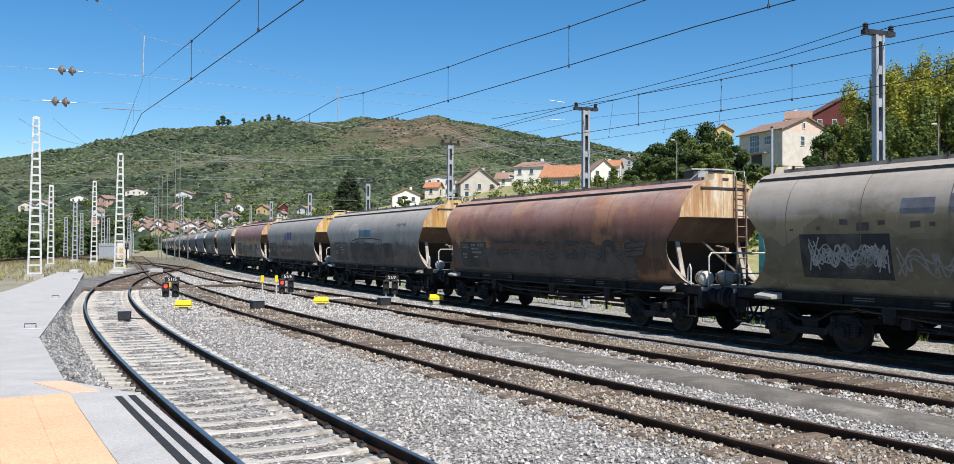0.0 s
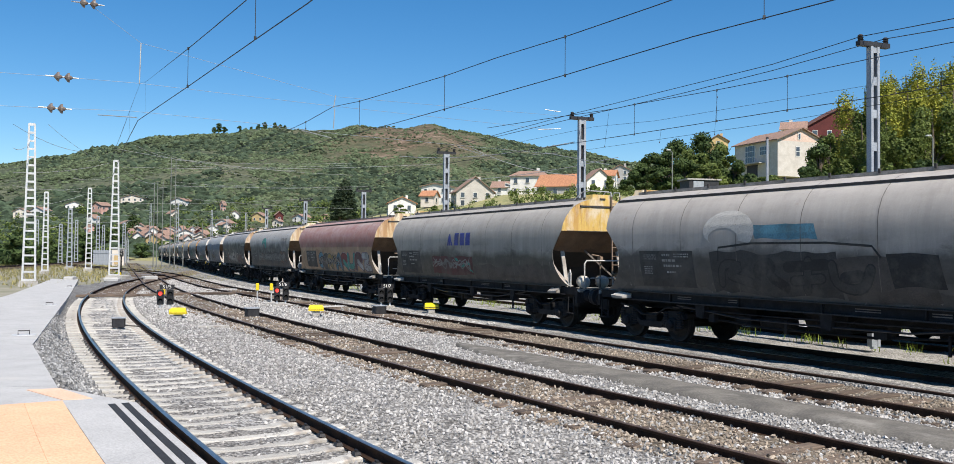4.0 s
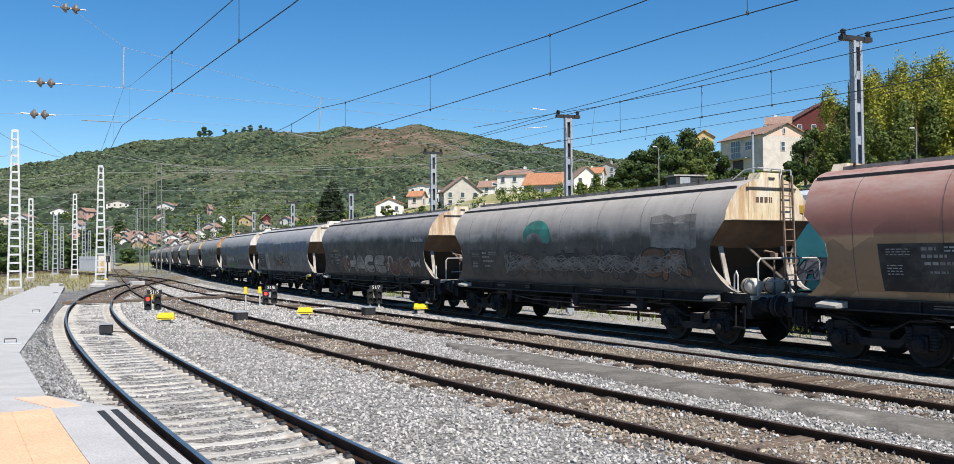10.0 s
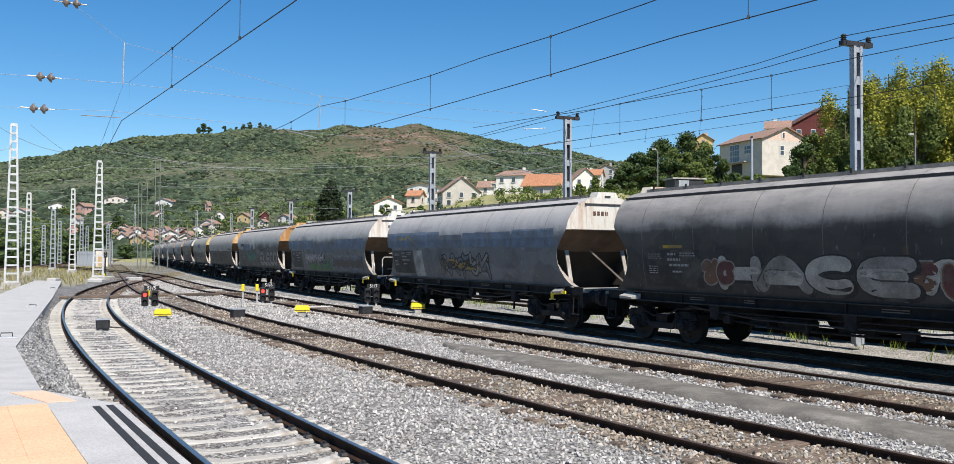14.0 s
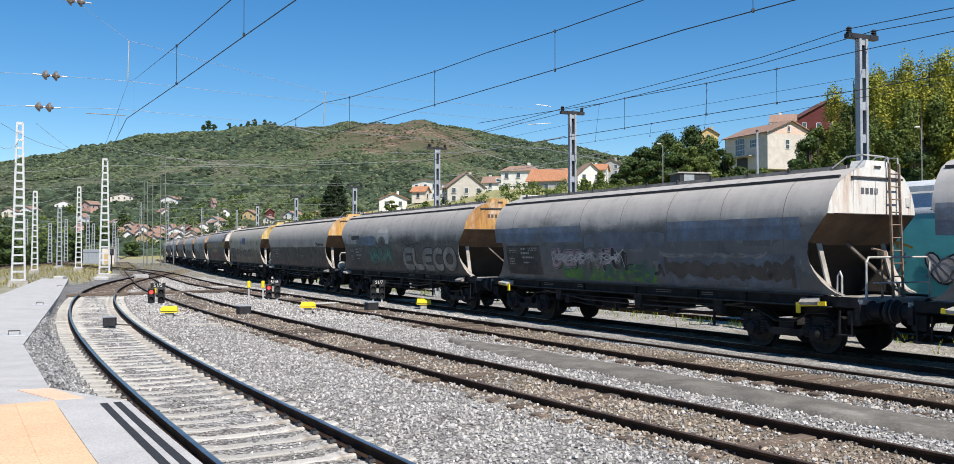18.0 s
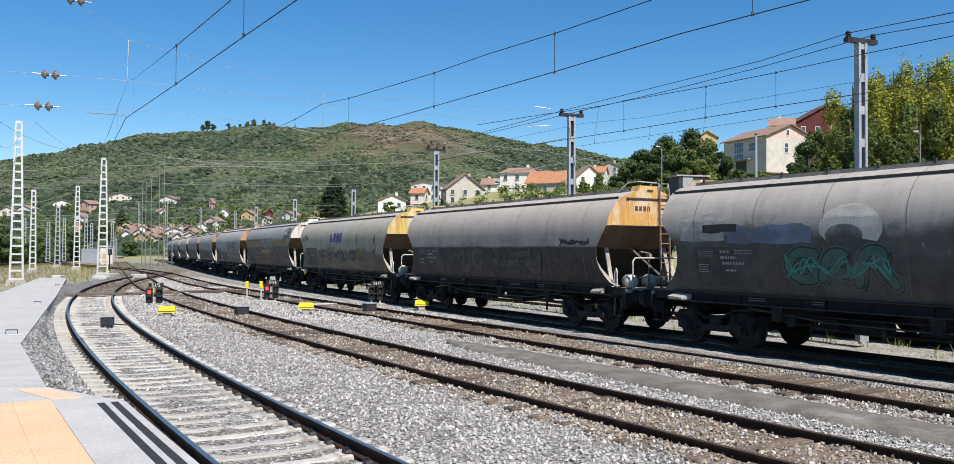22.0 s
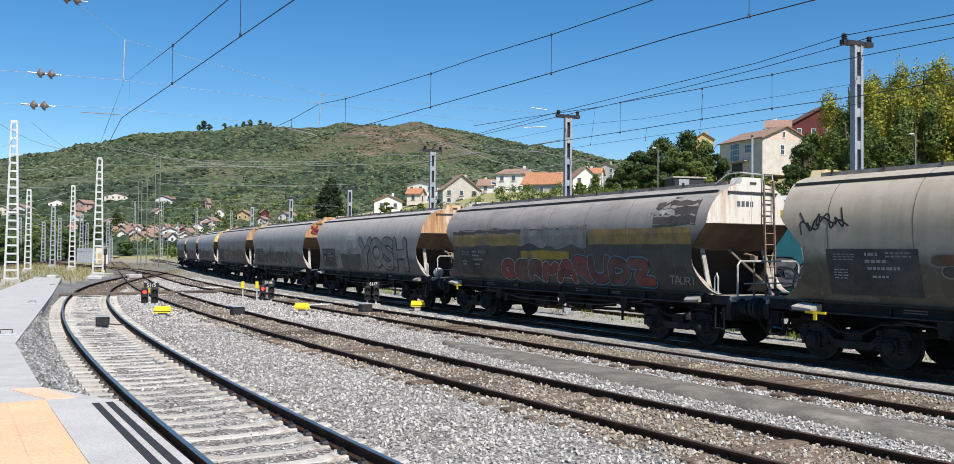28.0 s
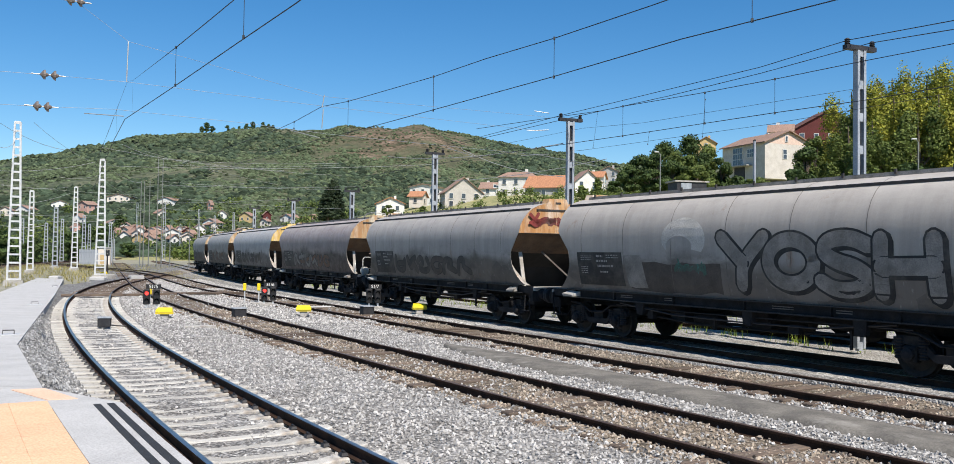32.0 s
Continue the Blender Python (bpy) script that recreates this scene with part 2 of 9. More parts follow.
# ---- mesh building ----
class Geo:
    """Collects vertices and faces of one mesh."""

    def __init__(self):
        self.v, self.f, self.m = [], [], []

    def add(self, verts, faces, mi=0, mat=None):
        k = len(self.v)
        if mat is not None:
            verts = [mat @ Vector(p) for p in verts]
        self.v += [tuple(p) for p in verts]
        self.f += [tuple(i + k for i in f) for f in faces]
        self.m += [mi] * len(faces)
        return self

    def box(self, c, s, mi=0, mat=None, taper=1.0):
        x, y, z = (a / 2 for a in s)
        t = taper
        vs = [(-x, -y, -z), (x, -y, -z), (x, y, -z), (-x, y, -z), (-x * t, -y * t, z), (x * t, -y * t, z), (x * t, y * t, z), (-x * t, y * t, z)]
        vs = [(a + c[0], b + c[1], d + c[2]) for a, b, d in vs]
        return self.add(vs, [(3, 2, 1, 0), (4, 5, 6, 7), (0, 1, 5, 4), (1, 2, 6, 5), (2, 3, 7, 6), (3, 0, 4, 7)], mi, mat)

    def bevel_box(self, c, s, b=0.01, mi=0, mat=None):
        x, y, z = (a / 2 for a in s)
        rings = []
        for zz, d in ((-z, b), (-z + b, 0), (z - b, 0), (z, b)):
            rings.append([(-x + d, -y + b * 0, zz), (x - d, -y, zz), (x, -y + d, zz), (x, y - d, zz), (x - d, y, zz), (-x + d, y, zz), (-x, y - d, zz), (-x, -y + d, zz)]
                         if d else [(-x + b, -y, zz), (x - b, -y, zz), (x, -y + b, zz), (x, y - b, zz), (x - b, y, zz), (-x + b, y, zz), (-x, y - b, zz), (-x, -y + b, zz)])
        rings[0] = [(a * (1 - b / x), e * (1 - b / y), d) for a, e, d in rings[1]]
        rings[0] = [(a, e, -z) for a, e, d in rings[0]]
        rings[3] = [(a, e, z) for a, e, d in rings[0]]
        vs = [(p[0] + c[0], p[1] + c[1], p[2] + c[2]) for r in rings for p in r]
        fs = [tuple(range(7, -1, -1)), tuple(range(24, 32))]
        for k in range(3):
            for i in range(8):
                j = (i + 1) % 8
                fs.append((k * 8 + i, k * 8 + j, k * 8 + 8 + j, k * 8 + 8 + i))
        return self.add(vs, fs, mi, mat)

    def beam(self, a, b, w, h=None, mi=0, up=(0, 0, 1)):
        """A bar of rectangular section from a to b."""
        a, b = Vector(a), Vector(b)
        h = h or w
        d = (b - a).normalized()
        s = d.cross(Vector(up))
        if s.length < 1e-4:
            s = d.cross(Vector((1, 0, 0)))
        s.normalize()
        u = s.cross(d)
        vs = [p + s * (i * w / 2) + u * (j * h / 2) for p in (a, b) for i, j in ((-1, -1), (1, -1), (1, 1), (-1, 1))]
        return self.add(vs, [(3, 2, 1, 0), (4, 5, 6, 7), (0, 1, 5, 4), (1, 2, 6, 5), (2, 3, 7, 6), (3, 0, 4, 7)], mi)

    def tube(self, pts, r, seg=6, mi=0, radii=None, cap=True):
        """A round bar along the points."""
        pts = [Vector(p) for p in pts]
        vs, n = [], len(pts)
        for i, p in enumerate(pts):
            d = (pts[min(i + 1, n - 1)] - pts[max(i - 1, 0)]).normalized()
            s = d.cross(Vector((0, 0, 1)))
            if s.length < 1e-3:
                s = d.cross(Vector((1, 0, 0)))
            s.normalize()
            u = s.cross(d)
            rr = radii[i] if radii else r
            vs += [p + (s * math.cos(2 * math.pi * k / seg) + u * math.sin(2 * math.pi * k / seg)) * rr for k in range(seg)]
        fs = [(i * seg + k, i * seg + (k + 1) % seg, (i + 1) * seg + (k + 1) % seg, (i + 1) * seg + k) for i in range(n - 1) for k in range(seg)]
        if cap:
            fs += [tuple(range(seg - 1, -1, -1)), tuple(range((n - 1) * seg, n * seg))]
        return self.add(vs, fs, mi)

    def lathe(self, prof, seg, mat=None, mi=0):
        """Profile of (radius, height) turned about z."""
        vs = [(r * math.cos(2 * math.pi * k / seg), r * math.sin(2 * math.pi * k / seg), z) for r, z in prof for k in range(seg)]
        n = len(prof)
        fs = [(i * seg + k, i * seg + (k + 1) % seg, (i + 1) * seg + (k + 1) % seg, (i + 1) * seg + k) for i in range(n - 1) for k in range(seg)]
        fs += [tuple(range(seg - 1, -1, -1)), tuple(range((n - 1) * seg, n * seg))]
        return self.add(vs, fs, mi, mat)

    def grid(self, rows, mi=0, close=False):
        n, w = len(rows), len(rows[0])
        vs = [p for r in rows for p in r]
        fs = [(i * w + j, i * w + (j + 1) % w, (i + 1) * w + (j + 1) % w, (i + 1) * w + j) for i in range(n - 1) for j in range(w if close else w - 1)]
        return self.add(vs, fs, mi)

    def mesh(self, name, mats, smooth=False):
        me = bpy.data.meshes.new(name)
        me.from_pydata(self.v, [], self.f)
        for m in (mats if isinstance(mats, (list, tuple)) else [mats]):
            me.materials.append(m)
        if len(me.materials) > 1:
            me.polygons.foreach_set("material_index", self.m)
        if smooth:
            me.polygons.foreach_set("use_smooth", [True] * len(self.f))
        me.update()
        return me


def part(name, geo, mats, parent=None, label="", smooth=False, at=None):
    """One mesh object, under a thing or a part where a parent is given."""
    ob = new(name, geo.mesh(name, mats, smooth) if isinstance(geo, Geo) else geo)
    if parent:
        ob.parent = parent
    if at:
        ob.matrix_local = at
    return tagged(ob, label)


def thing(name, at, label, category, group="", kind=""):
    ob = new(name)
    ob.empty_display_size = 0.3
    ob.matrix_world = at
    return tagged(ob, label, category, group, kind)


# ---- the plan: centre lines of the tracks ----
TH, CURVE = radians(31.39), 0.0015988      # direction of the train's track where it passes nearest, and its bend
TRAIN_D, TRAIN_Z = 17.15, -0.02
STRAIGHT = 95.5            # beyond this the bend runs out
nrm = Vector((math.cos(TH), math.sin(TH)))
tan_ = Vector((-math.sin(TH), math.cos(TH)))


def curve_at(s, d):
    """A point s metres along the bend (away from the platform positive), on the track d metres from the eye, and its heading."""
    r = 1 / CURVE + TRAIN_D - d
    a = min(s, STRAIGHT) * CURVE
    c = nrm * (TRAIN_D + 1 / CURVE)
    p = c - (nrm * math.cos(a) - tan_ * math.sin(a)) * r
    if s > STRAIGHT:
        p += Vector((-math.sin(TH - a), math.cos(TH - a))) * (s - STRAIGHT)
    return p, TH - a


def t1_x(y):
    return 4.13e-6 * y ** 3 + 2.702e-3 * y * y - 0.66404 * y + 4.1618 if y < 66 else t1_x(65.999) - 0.255 * (y - 66) + 0.0006 * (y - 66) ** 2


def t2_x(y):
    return 2.0477e-3 * y * y - 0.68356 * y + 10.625 if y < 62 else t2_x(61.999) - 0.43 * (y - 62)


def t3_x(y):
    if y < 50:
        return 2.473e-4 * y * y - 0.60232 * y + 15.572
    d = min(y, 105) - 50
    return -13.9258 + d * (-0.57759 + d * (0.005243 + d * (-7.697e-05))) -0.6994 * max(0, y - 105)


def line_of(fx, y0, y1, step):
    """Points and headings along a track given as x over y, evenly spaced along it."""
    out, y = [], y0
    while y < y1:
        k = (fx(y + 0.01) - fx(y - 0.01)) / 0.02
        out.append((fx(y), y, math.atan(-k)))
        y += step / math.sqrt(1 + k * k)
    return out


def line_bend(d, s0, s1, step):
    out = []
    for i in range(int((s1 - s0) / step)):
        p, h = curve_at(s0 + i * step, d)
        out.append((p.x, p.y, h))
    return out


# ---- ground and hill ----
def smooth(a, b, x):
    t = min(1.0, max(0.0, (x - a) / (b - a)))
    return t * t * (3 - 2 * t)


SKYLINE = [(-700, 341), (-300, 311), (0, 279), (60, 269), (120, 252), (180, 244), (240, 237), (290, 230), (340, 224), (430, 220), (480, 224), (530, 219), (560, 214), (640, 216), (690, 212), (715, 217), (760, 227), (840, 242), (930, 253), (1010, 273), (1150, 285), (1400, 300), (2200, 340)]
RIDGE = [(math.atan((x - 784) / 1430), (408 + 0.0085 * x - y) / 1430 * math.cos(math.atan((x - 784) / 1430))) for x, y in SKYLINE]
RIDGE_R = 900.0


def ridge_z(az):
    if az <= RIDGE[0][0] or az >= RIDGE[-1][0]:
        return RIDGE[0][1] * RIDGE_R
    for (a, h), (b, k) in zip(RIDGE[:-1], RIDGE[1:]):
        if a <= az <= b:
            return (h + (k - h) * (az - a) / (b - a)) * RIDGE_R + EYE


def bend_d(x, y):
    p = Vector((x, y))
    if p.dot(tan_) > STRAIGHT:
        q, h = curve_at(STRAIGHT, TRAIN_D)
        return TRAIN_D + (p - q).dot(Vector((math.cos(h), math.sin(h))))
    c = nrm * (TRAIN_D + 1 / CURVE)
    return TRAIN_D + 1 / CURVE - (p - c).length


def ground_z(x, y):
    r, az = math.hypot(x, y), math.atan2(x, y)
    d = bend_d(x, y)
    z = -0.38
    if abs(az) < 1.2:
        hill = -0.38 + (ridge_z(az) + 0.38) * smooth(250, RIDGE_R, r) if r < RIDGE_R else ridge_z(az) * (1 - 0.35 * smooth(RIDGE_R, 1500, r))
        if r > 280:
            k = smooth(430, 720, r) * 9 * smooth(2000, 900, r)
            hill += k * noise.noise(Vector((x * 0.012, y * 0.012, 0))) + 0.4 * k * noise.noise(Vector((x * 0.04, y * 0.04, 3)))
        z = max(z, hill)
        bank = 17 * smooth(29, 95 + 40 * smooth(0, 45, x), d) * smooth(-10, 30, y) + 0.1 * max(0, d - 112)
        z = max(z, bank - 0.38 + (0.25 * noise.noise(Vector((x * 0.2, y * 0.2, 7))) if d > 31 else 0))
    return z


def hill_material():
    m = bpy.data.materials.new("wooded_hillside")
    m.use_nodes = True
    n, li = m.node_tree.nodes, m.node_tree.links.new
    b = n["Principled BSDF"]
    tc = n.new("ShaderNodeTexCoord")

    def nz(scale, detail):
        k = n.new("ShaderNodeTexNoise")
        k.inputs["Scale"].default_value, k.inputs["Detail"].default_value, k.inputs["Roughness"].default_value = scale, detail, 0.65
        li(tc.outputs["Object"], k.inputs[0])
        return k

    def ramp(src, stops):
        r = n.new("ShaderNodeValToRGB")
        r.color_ramp.elements[0].position, r.color_ramp.elements[1].position = stops[0][0], stops[-1][0]
        r.color_ramp.elements[0].color, r.color_ramp.elements[1].color = (*stops[0][1], 1), (*stops[-1][1], 1)
        for p, c in stops[1:-1]:
            r.color_ramp.elements.new(p).color = (*c, 1)
        li(src, r.inputs[0])
        return r.outputs[0]

    # greens greyed for distance haze, which is held in the colour
    a = ramp(nz(0.018, 8).outputs[0], [(0.32, (0.055, 0.073, 0.056)), (0.5, (0.09, 0.107, 0.08)), (0.68, (0.145, 0.15, 0.112))])
    g = ramp(nz(0.2, 5).outputs[0], [(0.35, (0.4, 0.45, 0.42)), (0.65, (1.15, 1.12, 1.0))])
    mx = n.new("ShaderNodeMix")
    mx.data_type, mx.blend_type = "RGBA", "MULTIPLY"
    mx.inputs[0].default_value = 1
    li(a, mx.inputs[6])
    li(g, mx.inputs[7])
    rock = ramp(nz(0.05, 8).outputs[0], [(0.34, (0.06, 0.065, 0.04)), (0.46, (0.13, 0.1, 0.075)), (0.56, (0.21, 0.15, 0.12)), (0.7, (0.32, 0.25, 0.215))])
    dist = n.new("ShaderNodeVectorMath")
    dist.operation = "DISTANCE"
    flatten = n.new("ShaderNodeMapping")
    flatten.inputs["Scale"].default_value = (1, 0.42, 0)
    li(tc.outputs["Object"], flatten.inputs[0])
    dist.inputs[1].default_value = (-60, 700 * 0.42, 0)
    li(flatten.outputs[0], dist.inputs[0])
    w = n.new("ShaderNodeMath")
    w.operation = "MULTIPLY_ADD"
    w.inputs[1].default_value = 150
    li(nz(0.03, 6).outputs[0], w.inputs[0])
    li(dist.outputs["Value"], w.inputs[2])
    mr = n.new("ShaderNodeMapRange")
    mr.inputs[1].default_value, mr.inputs[2].default_value, mr.inputs[3].default_value, mr.inputs[4].default_value = 100, 132, 0.8, 0
    li(w.outputs[0], mr.inputs[0])
    m2 = n.new("ShaderNodeMix")
    m2.data_type = "RGBA"
    li(mr.outputs[0], m2.inputs[0])
    li(mx.outputs[2], m2.inputs[6])
    grain = n.new("ShaderNodeMix")
    grain.data_type, grain.blend_type = "RGBA", "MULTIPLY"
    grain.inputs[0].default_value = 1
    li(rock, grain.inputs[6])
    li(ramp(nz(0.3, 6).outputs[0], [(0.38, (0.3, 0.33, 0.28)), (0.52, (0.9, 0.88, 0.85)), (0.66, (1.3, 1.25, 1.2))]), grain.inputs[7])
    li(grain.outputs[2], m2.inputs[7])
    # brown heath round the rocks
    h1 = n.new("ShaderNodeMapRange")
    h1.inputs[1].default_value, h1.inputs[2].default_value, h1.inputs[3].default_value, h1.inputs[4].default_value = 125, 225, 0.6, 0
    li(w.outputs[0], h1.inputs[0])
    m3 = n.new("ShaderNodeMix")
    m3.data_type = "RGBA"
    li(h1.outputs[0], m3.inputs[0])
    li(mx.outputs[2], m3.inputs[6])
    li(ramp(nz(0.07, 7).outputs[0], [(0.35, (0.06, 0.068, 0.038)), (0.52, (0.115, 0.105, 0.062)), (0.68, (0.16, 0.13, 0.085))]), m3.inputs[7])
    li(m3.outputs[2], m2.inputs[6])
    li(m2.outputs[2], b.inputs["Base Color"])
    b.inputs["Roughness"].default_value, b.inputs["Specular IOR Level"].default_value = 0.95, 0.1
    bp = n.new("ShaderNodeBump")
    bp.inputs["Strength"].default_value, bp.inputs["Distance"].default_value = 1.0, 3.0
    li(nz(0.12, 6).outputs[0], bp.inputs["Height"])
    li(bp.outputs[0], b.inputs["Normal"])
    return m


M_HILL = hill_material()
M_GRASS = material("dry_grass", (0.36, 0.33, 0.15), (0.2, 0.21, 0.09), 0.95, scale=0.8, fine=12, bump=0.6, stain=0.25, stain_col=(0.36, 0.31, 0.17))


def build_ground():
    azs = [radians(a) for a in [*range(-180, -42, 6), *np.arange(-42, 42, 0.35), *range(42, 180, 6)]]
    rs = [0.5, 3, 6, 12, 20] + [26 * 1.048 ** i for i in range(96)]
    rows = [[(r * math.sin(a), r * math.cos(a), ground_z(r * math.sin(a), r * math.cos(a))) for a in azs] for r in rs]
    g = Geo().grid(rows, close=True)
    w = len(azs)
    mi = []
    for f in g.f:
        p = [g.v[i] for i in f]
        x, y, z = (sum(q[k] for q in p) / 4 for k in range(3))
        r = math.hypot(x, y)
        mi.append(2 if r > 270 and z > 0.6 else (1 if (z > -0.2 or x < -62 - 0.3 * (y - 60)) else 0))
    g.m = mi
    tagged(part("ground", g, [M_EARTH, M_GRASS, M_HILL], smooth=True), "yard earth and grass rising to a wooded rocky hill", "ground", kind="structure")


build_ground()


# ---- track bed ----
def near_track(x, y):
    """How far the place lies from the nearest centre line of the older tracks."""
    k2 = abs(x - t2_x(y)) * 0.85
    k3 = abs(x - t3_x(y)) * 0.86
    return min(k2, k3, abs(bend_d(x, y) - TRAIN_D))


# the ramp beside the first track: its edges
W_RIGHT = [(-5.17, 10.41, 0.62), (-9.51, 18.06, 0.3), (-20.65, 42.57, 0.05), (-32.78, 69.03, -0.02)]
W_LEFT = [(-11.6, 10.8, 0.62), (-13.8, 18.5, 0.3), (-24.07, 43.63, 0.05), (-35.2, 69.6, -0.02)]


def ramp_edge(line, y):
    for a, b in zip(line[:-1], line[1:]):
        if y <= b[1] or b is line[-1]:
            f = (y - a[1]) / (b[1] - a[1])
            return tuple(p + (q - p) * f for p, q in zip(a, b))


def bed_z(x, y):
    z = -0.165 + 0.03 * noise.noise(Vector((x * 0.9, y * 0.9, 1))) + 0.025 * noise.noise(Vector((x * 3, y * 3, 5)))
    z += (0.035 + 0.045 * noise.noise(Vector((x * 0.35, y * 0.35, 12)))) * smooth(1.35, 1.05, min(abs(x - t2_x(y)) * 0.85, abs(x - t3_x(y)) * 0.86))
    z -= 0.03 * smooth(1.5, 1.2, abs(x - t1_x(y)) * 0.84)
    z += 0.06 * smooth(1.0, 2.2, (x - t1_x(y)) * 0.84) * smooth(1.1, 2.6, (t2_x(y) - x) * 0.84)
    if 10.5 < y < 60:
        edge = ramp_edge(W_RIGHT, y)
        shoulder = t1_x(y) - 1.65
        f = smooth(0.0, 0.9, (shoulder - x) / max(0.1, shoulder - edge[0]))
        z += f * smooth(10.5, 12.5, y) * (max(edge[2], 0.0) - 0.06 - z)
    z += 0.02 * smooth(TRAIN_D - 4, TRAIN_D - 2.2, bend_d(x, y))
    return z


def build_bed():
    g = Geo()
    ys = [-8 + 0.3 * i for i in range(60)] + [10 + 0.16 * i for i in range(190)] + [40.4 + 0.5 * i for i in range(240)]
    rows = []
    for y in ys:
        x0, x1 = min(t1_x(y), t2_x(y)) - (1.7 if y < 9 else 3.2), curve_at(0, TRAIN_D)[0].x - 0.6 * (y - 9) + 14
        x1 = max(x1, x0 + 20)
        n = 170
        rows.append([(x0 + (x1 - x0) * j / n, y, bed_z(x0 + (x1 - x0) * j / n, y) - (0.25 if j == 0 or j == n else 0)) for j in range(n + 1)])
    g.grid(rows)
    mi = []
    for f in g.f:
        x, y, _ = g.v[f[0]]
        k = near_track(x, y) + 0.35 * noise.noise(Vector((x * 0.7, y * 0.7, 9)))
        left = (x - t1_x(y)) * 0.84 < -1.3
        b = bend_d(x, y) - TRAIN_D
        mi.append(2 if left else (3 if b > 1.2 or -2.0 < b < -1.3 else (1 if k < 1.15 or (y > 50 and abs(x - t1_x(y)) < 1.7 + 0.4 * math.sin(3 * y)) else 0)))
    g.m = mi
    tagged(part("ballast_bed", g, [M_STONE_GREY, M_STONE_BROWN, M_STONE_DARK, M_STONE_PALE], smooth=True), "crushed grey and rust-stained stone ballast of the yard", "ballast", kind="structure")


build_bed()

ROCK = [(0, 0, 1), (0.9, 0.1, 0.15), (0.1, 0.85, 0.2), (-0.8, 0.2, 0.1), (-0.1, -0.9, 0.2), (0.45, 0.5, -0.7), (-0.5, -0.3, -0.8)]
ROCK_F = [(0, 1, 2), (0, 2, 3), (0, 3, 4), (0, 4, 1), (1, 5, 2), (2, 5, 3), (3, 6, 4), (4, 6, 1), (1, 6, 5), (3, 5, 6)]


def scatter_stones(name, n, pick, mat, label, size=(0.018, 0.042)):
    rnd = random.Random(11)
    g = Geo()
    for _ in range(n):
        x, y = pick(rnd)
        s = rnd.uniform(*size)
        e = Euler((rnd.uniform(0, 6.3), rnd.uniform(0, 6.3), rnd.uniform(0, 6.3))).to_matrix()
        d = Vector((rnd.uniform(0.8, 1.4), rnd.uniform(0.7, 1.1), rnd.uniform(0.6, 0.9))) * s
        o = Vector((x, y, bed_z(x, y) + s * 0.35))
        k = len(g.v)
        for p in ROCK:
            q = e @ Vector((p[0] * d.x, p[1] * d.y, p[2] * d.z)) + o
            g.v.append((q.x, q.y, q.z))
        g.f += [(a + k, b + k, c + k) for a, b, c in ROCK_F]
    tagged(part(name, g, mat), label, "stones", kind="stuff")


def pick_between(rnd):
    while True:
        y = 5.5 + 26 * rnd.random() ** 1.6
        x = rnd.uniform(t1_x(y) - 1.65, t2_x(y) + 5.5)
        k = abs(x - t1_x(y)) * 0.84
        if k > 1.35 or (0.95 > k and rnd.random() < 0.12) or (k > 0.95 and rnd.random() < 0.5):
            if near_track(x, y) > 1.0 or rnd.random() < 0.25:
                return x, y


def pick_rust(rnd):
    while True:
        y = 8 + 28 * rnd.random() ** 1.5
        f = t2_x if rnd.random() < 0.6 else t3_x
        x = f(y) + rnd.uniform(-1.6, 1.6)
        if noise.noise(Vector((x * 0.35, y * 0.35, 12))) > -0.05 or rnd.random() < 0.2:
            return x, y


scatter_stones("ballast_stones", 30000, pick_between, M_STONE, "loose angular grey ballast stones")
def pick_left(rnd):
    y = 9.5 + 22 * rnd.random() ** 1.5
    return t1_x(y) - rnd.uniform(1.5, 2.9), y


scatter_stones("slate_ballast_stones", 7000, pick_left, M_STONE_SLATE, "loose dark grey stones beside the walkway")
scatter_stones("rusty_ballast_stones", 14000, pick_rust, M_STONE_RUST, "loose rust-stained ballast stones between old rails")


def pick_far(rnd):
    while True:
        y = 30 + 45 * rnd.random() ** 1.3
        x = rnd.uniform(t1_x(y) - 1.5, t3_x(y) + 2.5)
        if abs(x - t1_x(y)) > 1.5 and near_track(x, y) > 0.95 or rnd.random() < 0.1:
            return x, y


scatter_stones("far_ballast_stones", 15000, pick_far, M_STONE, "loose grey ballast stones farther down the yard", (0.03, 0.062))


# ---- tracks ----
RAIL_PROF = [(-0.07, -0.16), (0.07, -0.16), (0.07, -0.148), (0.012, -0.125), (0.012, -0.045), (0.034, -0.035), (0.034, -0.006), (0.026, 0), (-0.026, 0), (-0.034, -0.006), (-0.034, -0.035), (-0.012, -0.045), (-0.012, -0.125), (-0.07, -0.148)]


def rail(parent, pts, off, top, z=0.0):
    rows = []
    for x, y, h in pts:
        rows.append([(x + (off + a) * math.cos(h), y + (off + a) * math.sin(h), b + z) for a, b in RAIL_PROF])
    g = Geo().grid(rows, close=True)
    w = len(RAIL_PROF)
    g.m = [1 if 5 <= i % w <= 9 and i % w != 5 and i % w != 9 else 0 for i in range(len(g.f))]
    return part("rail", g, [M_RAIL, top], parent)


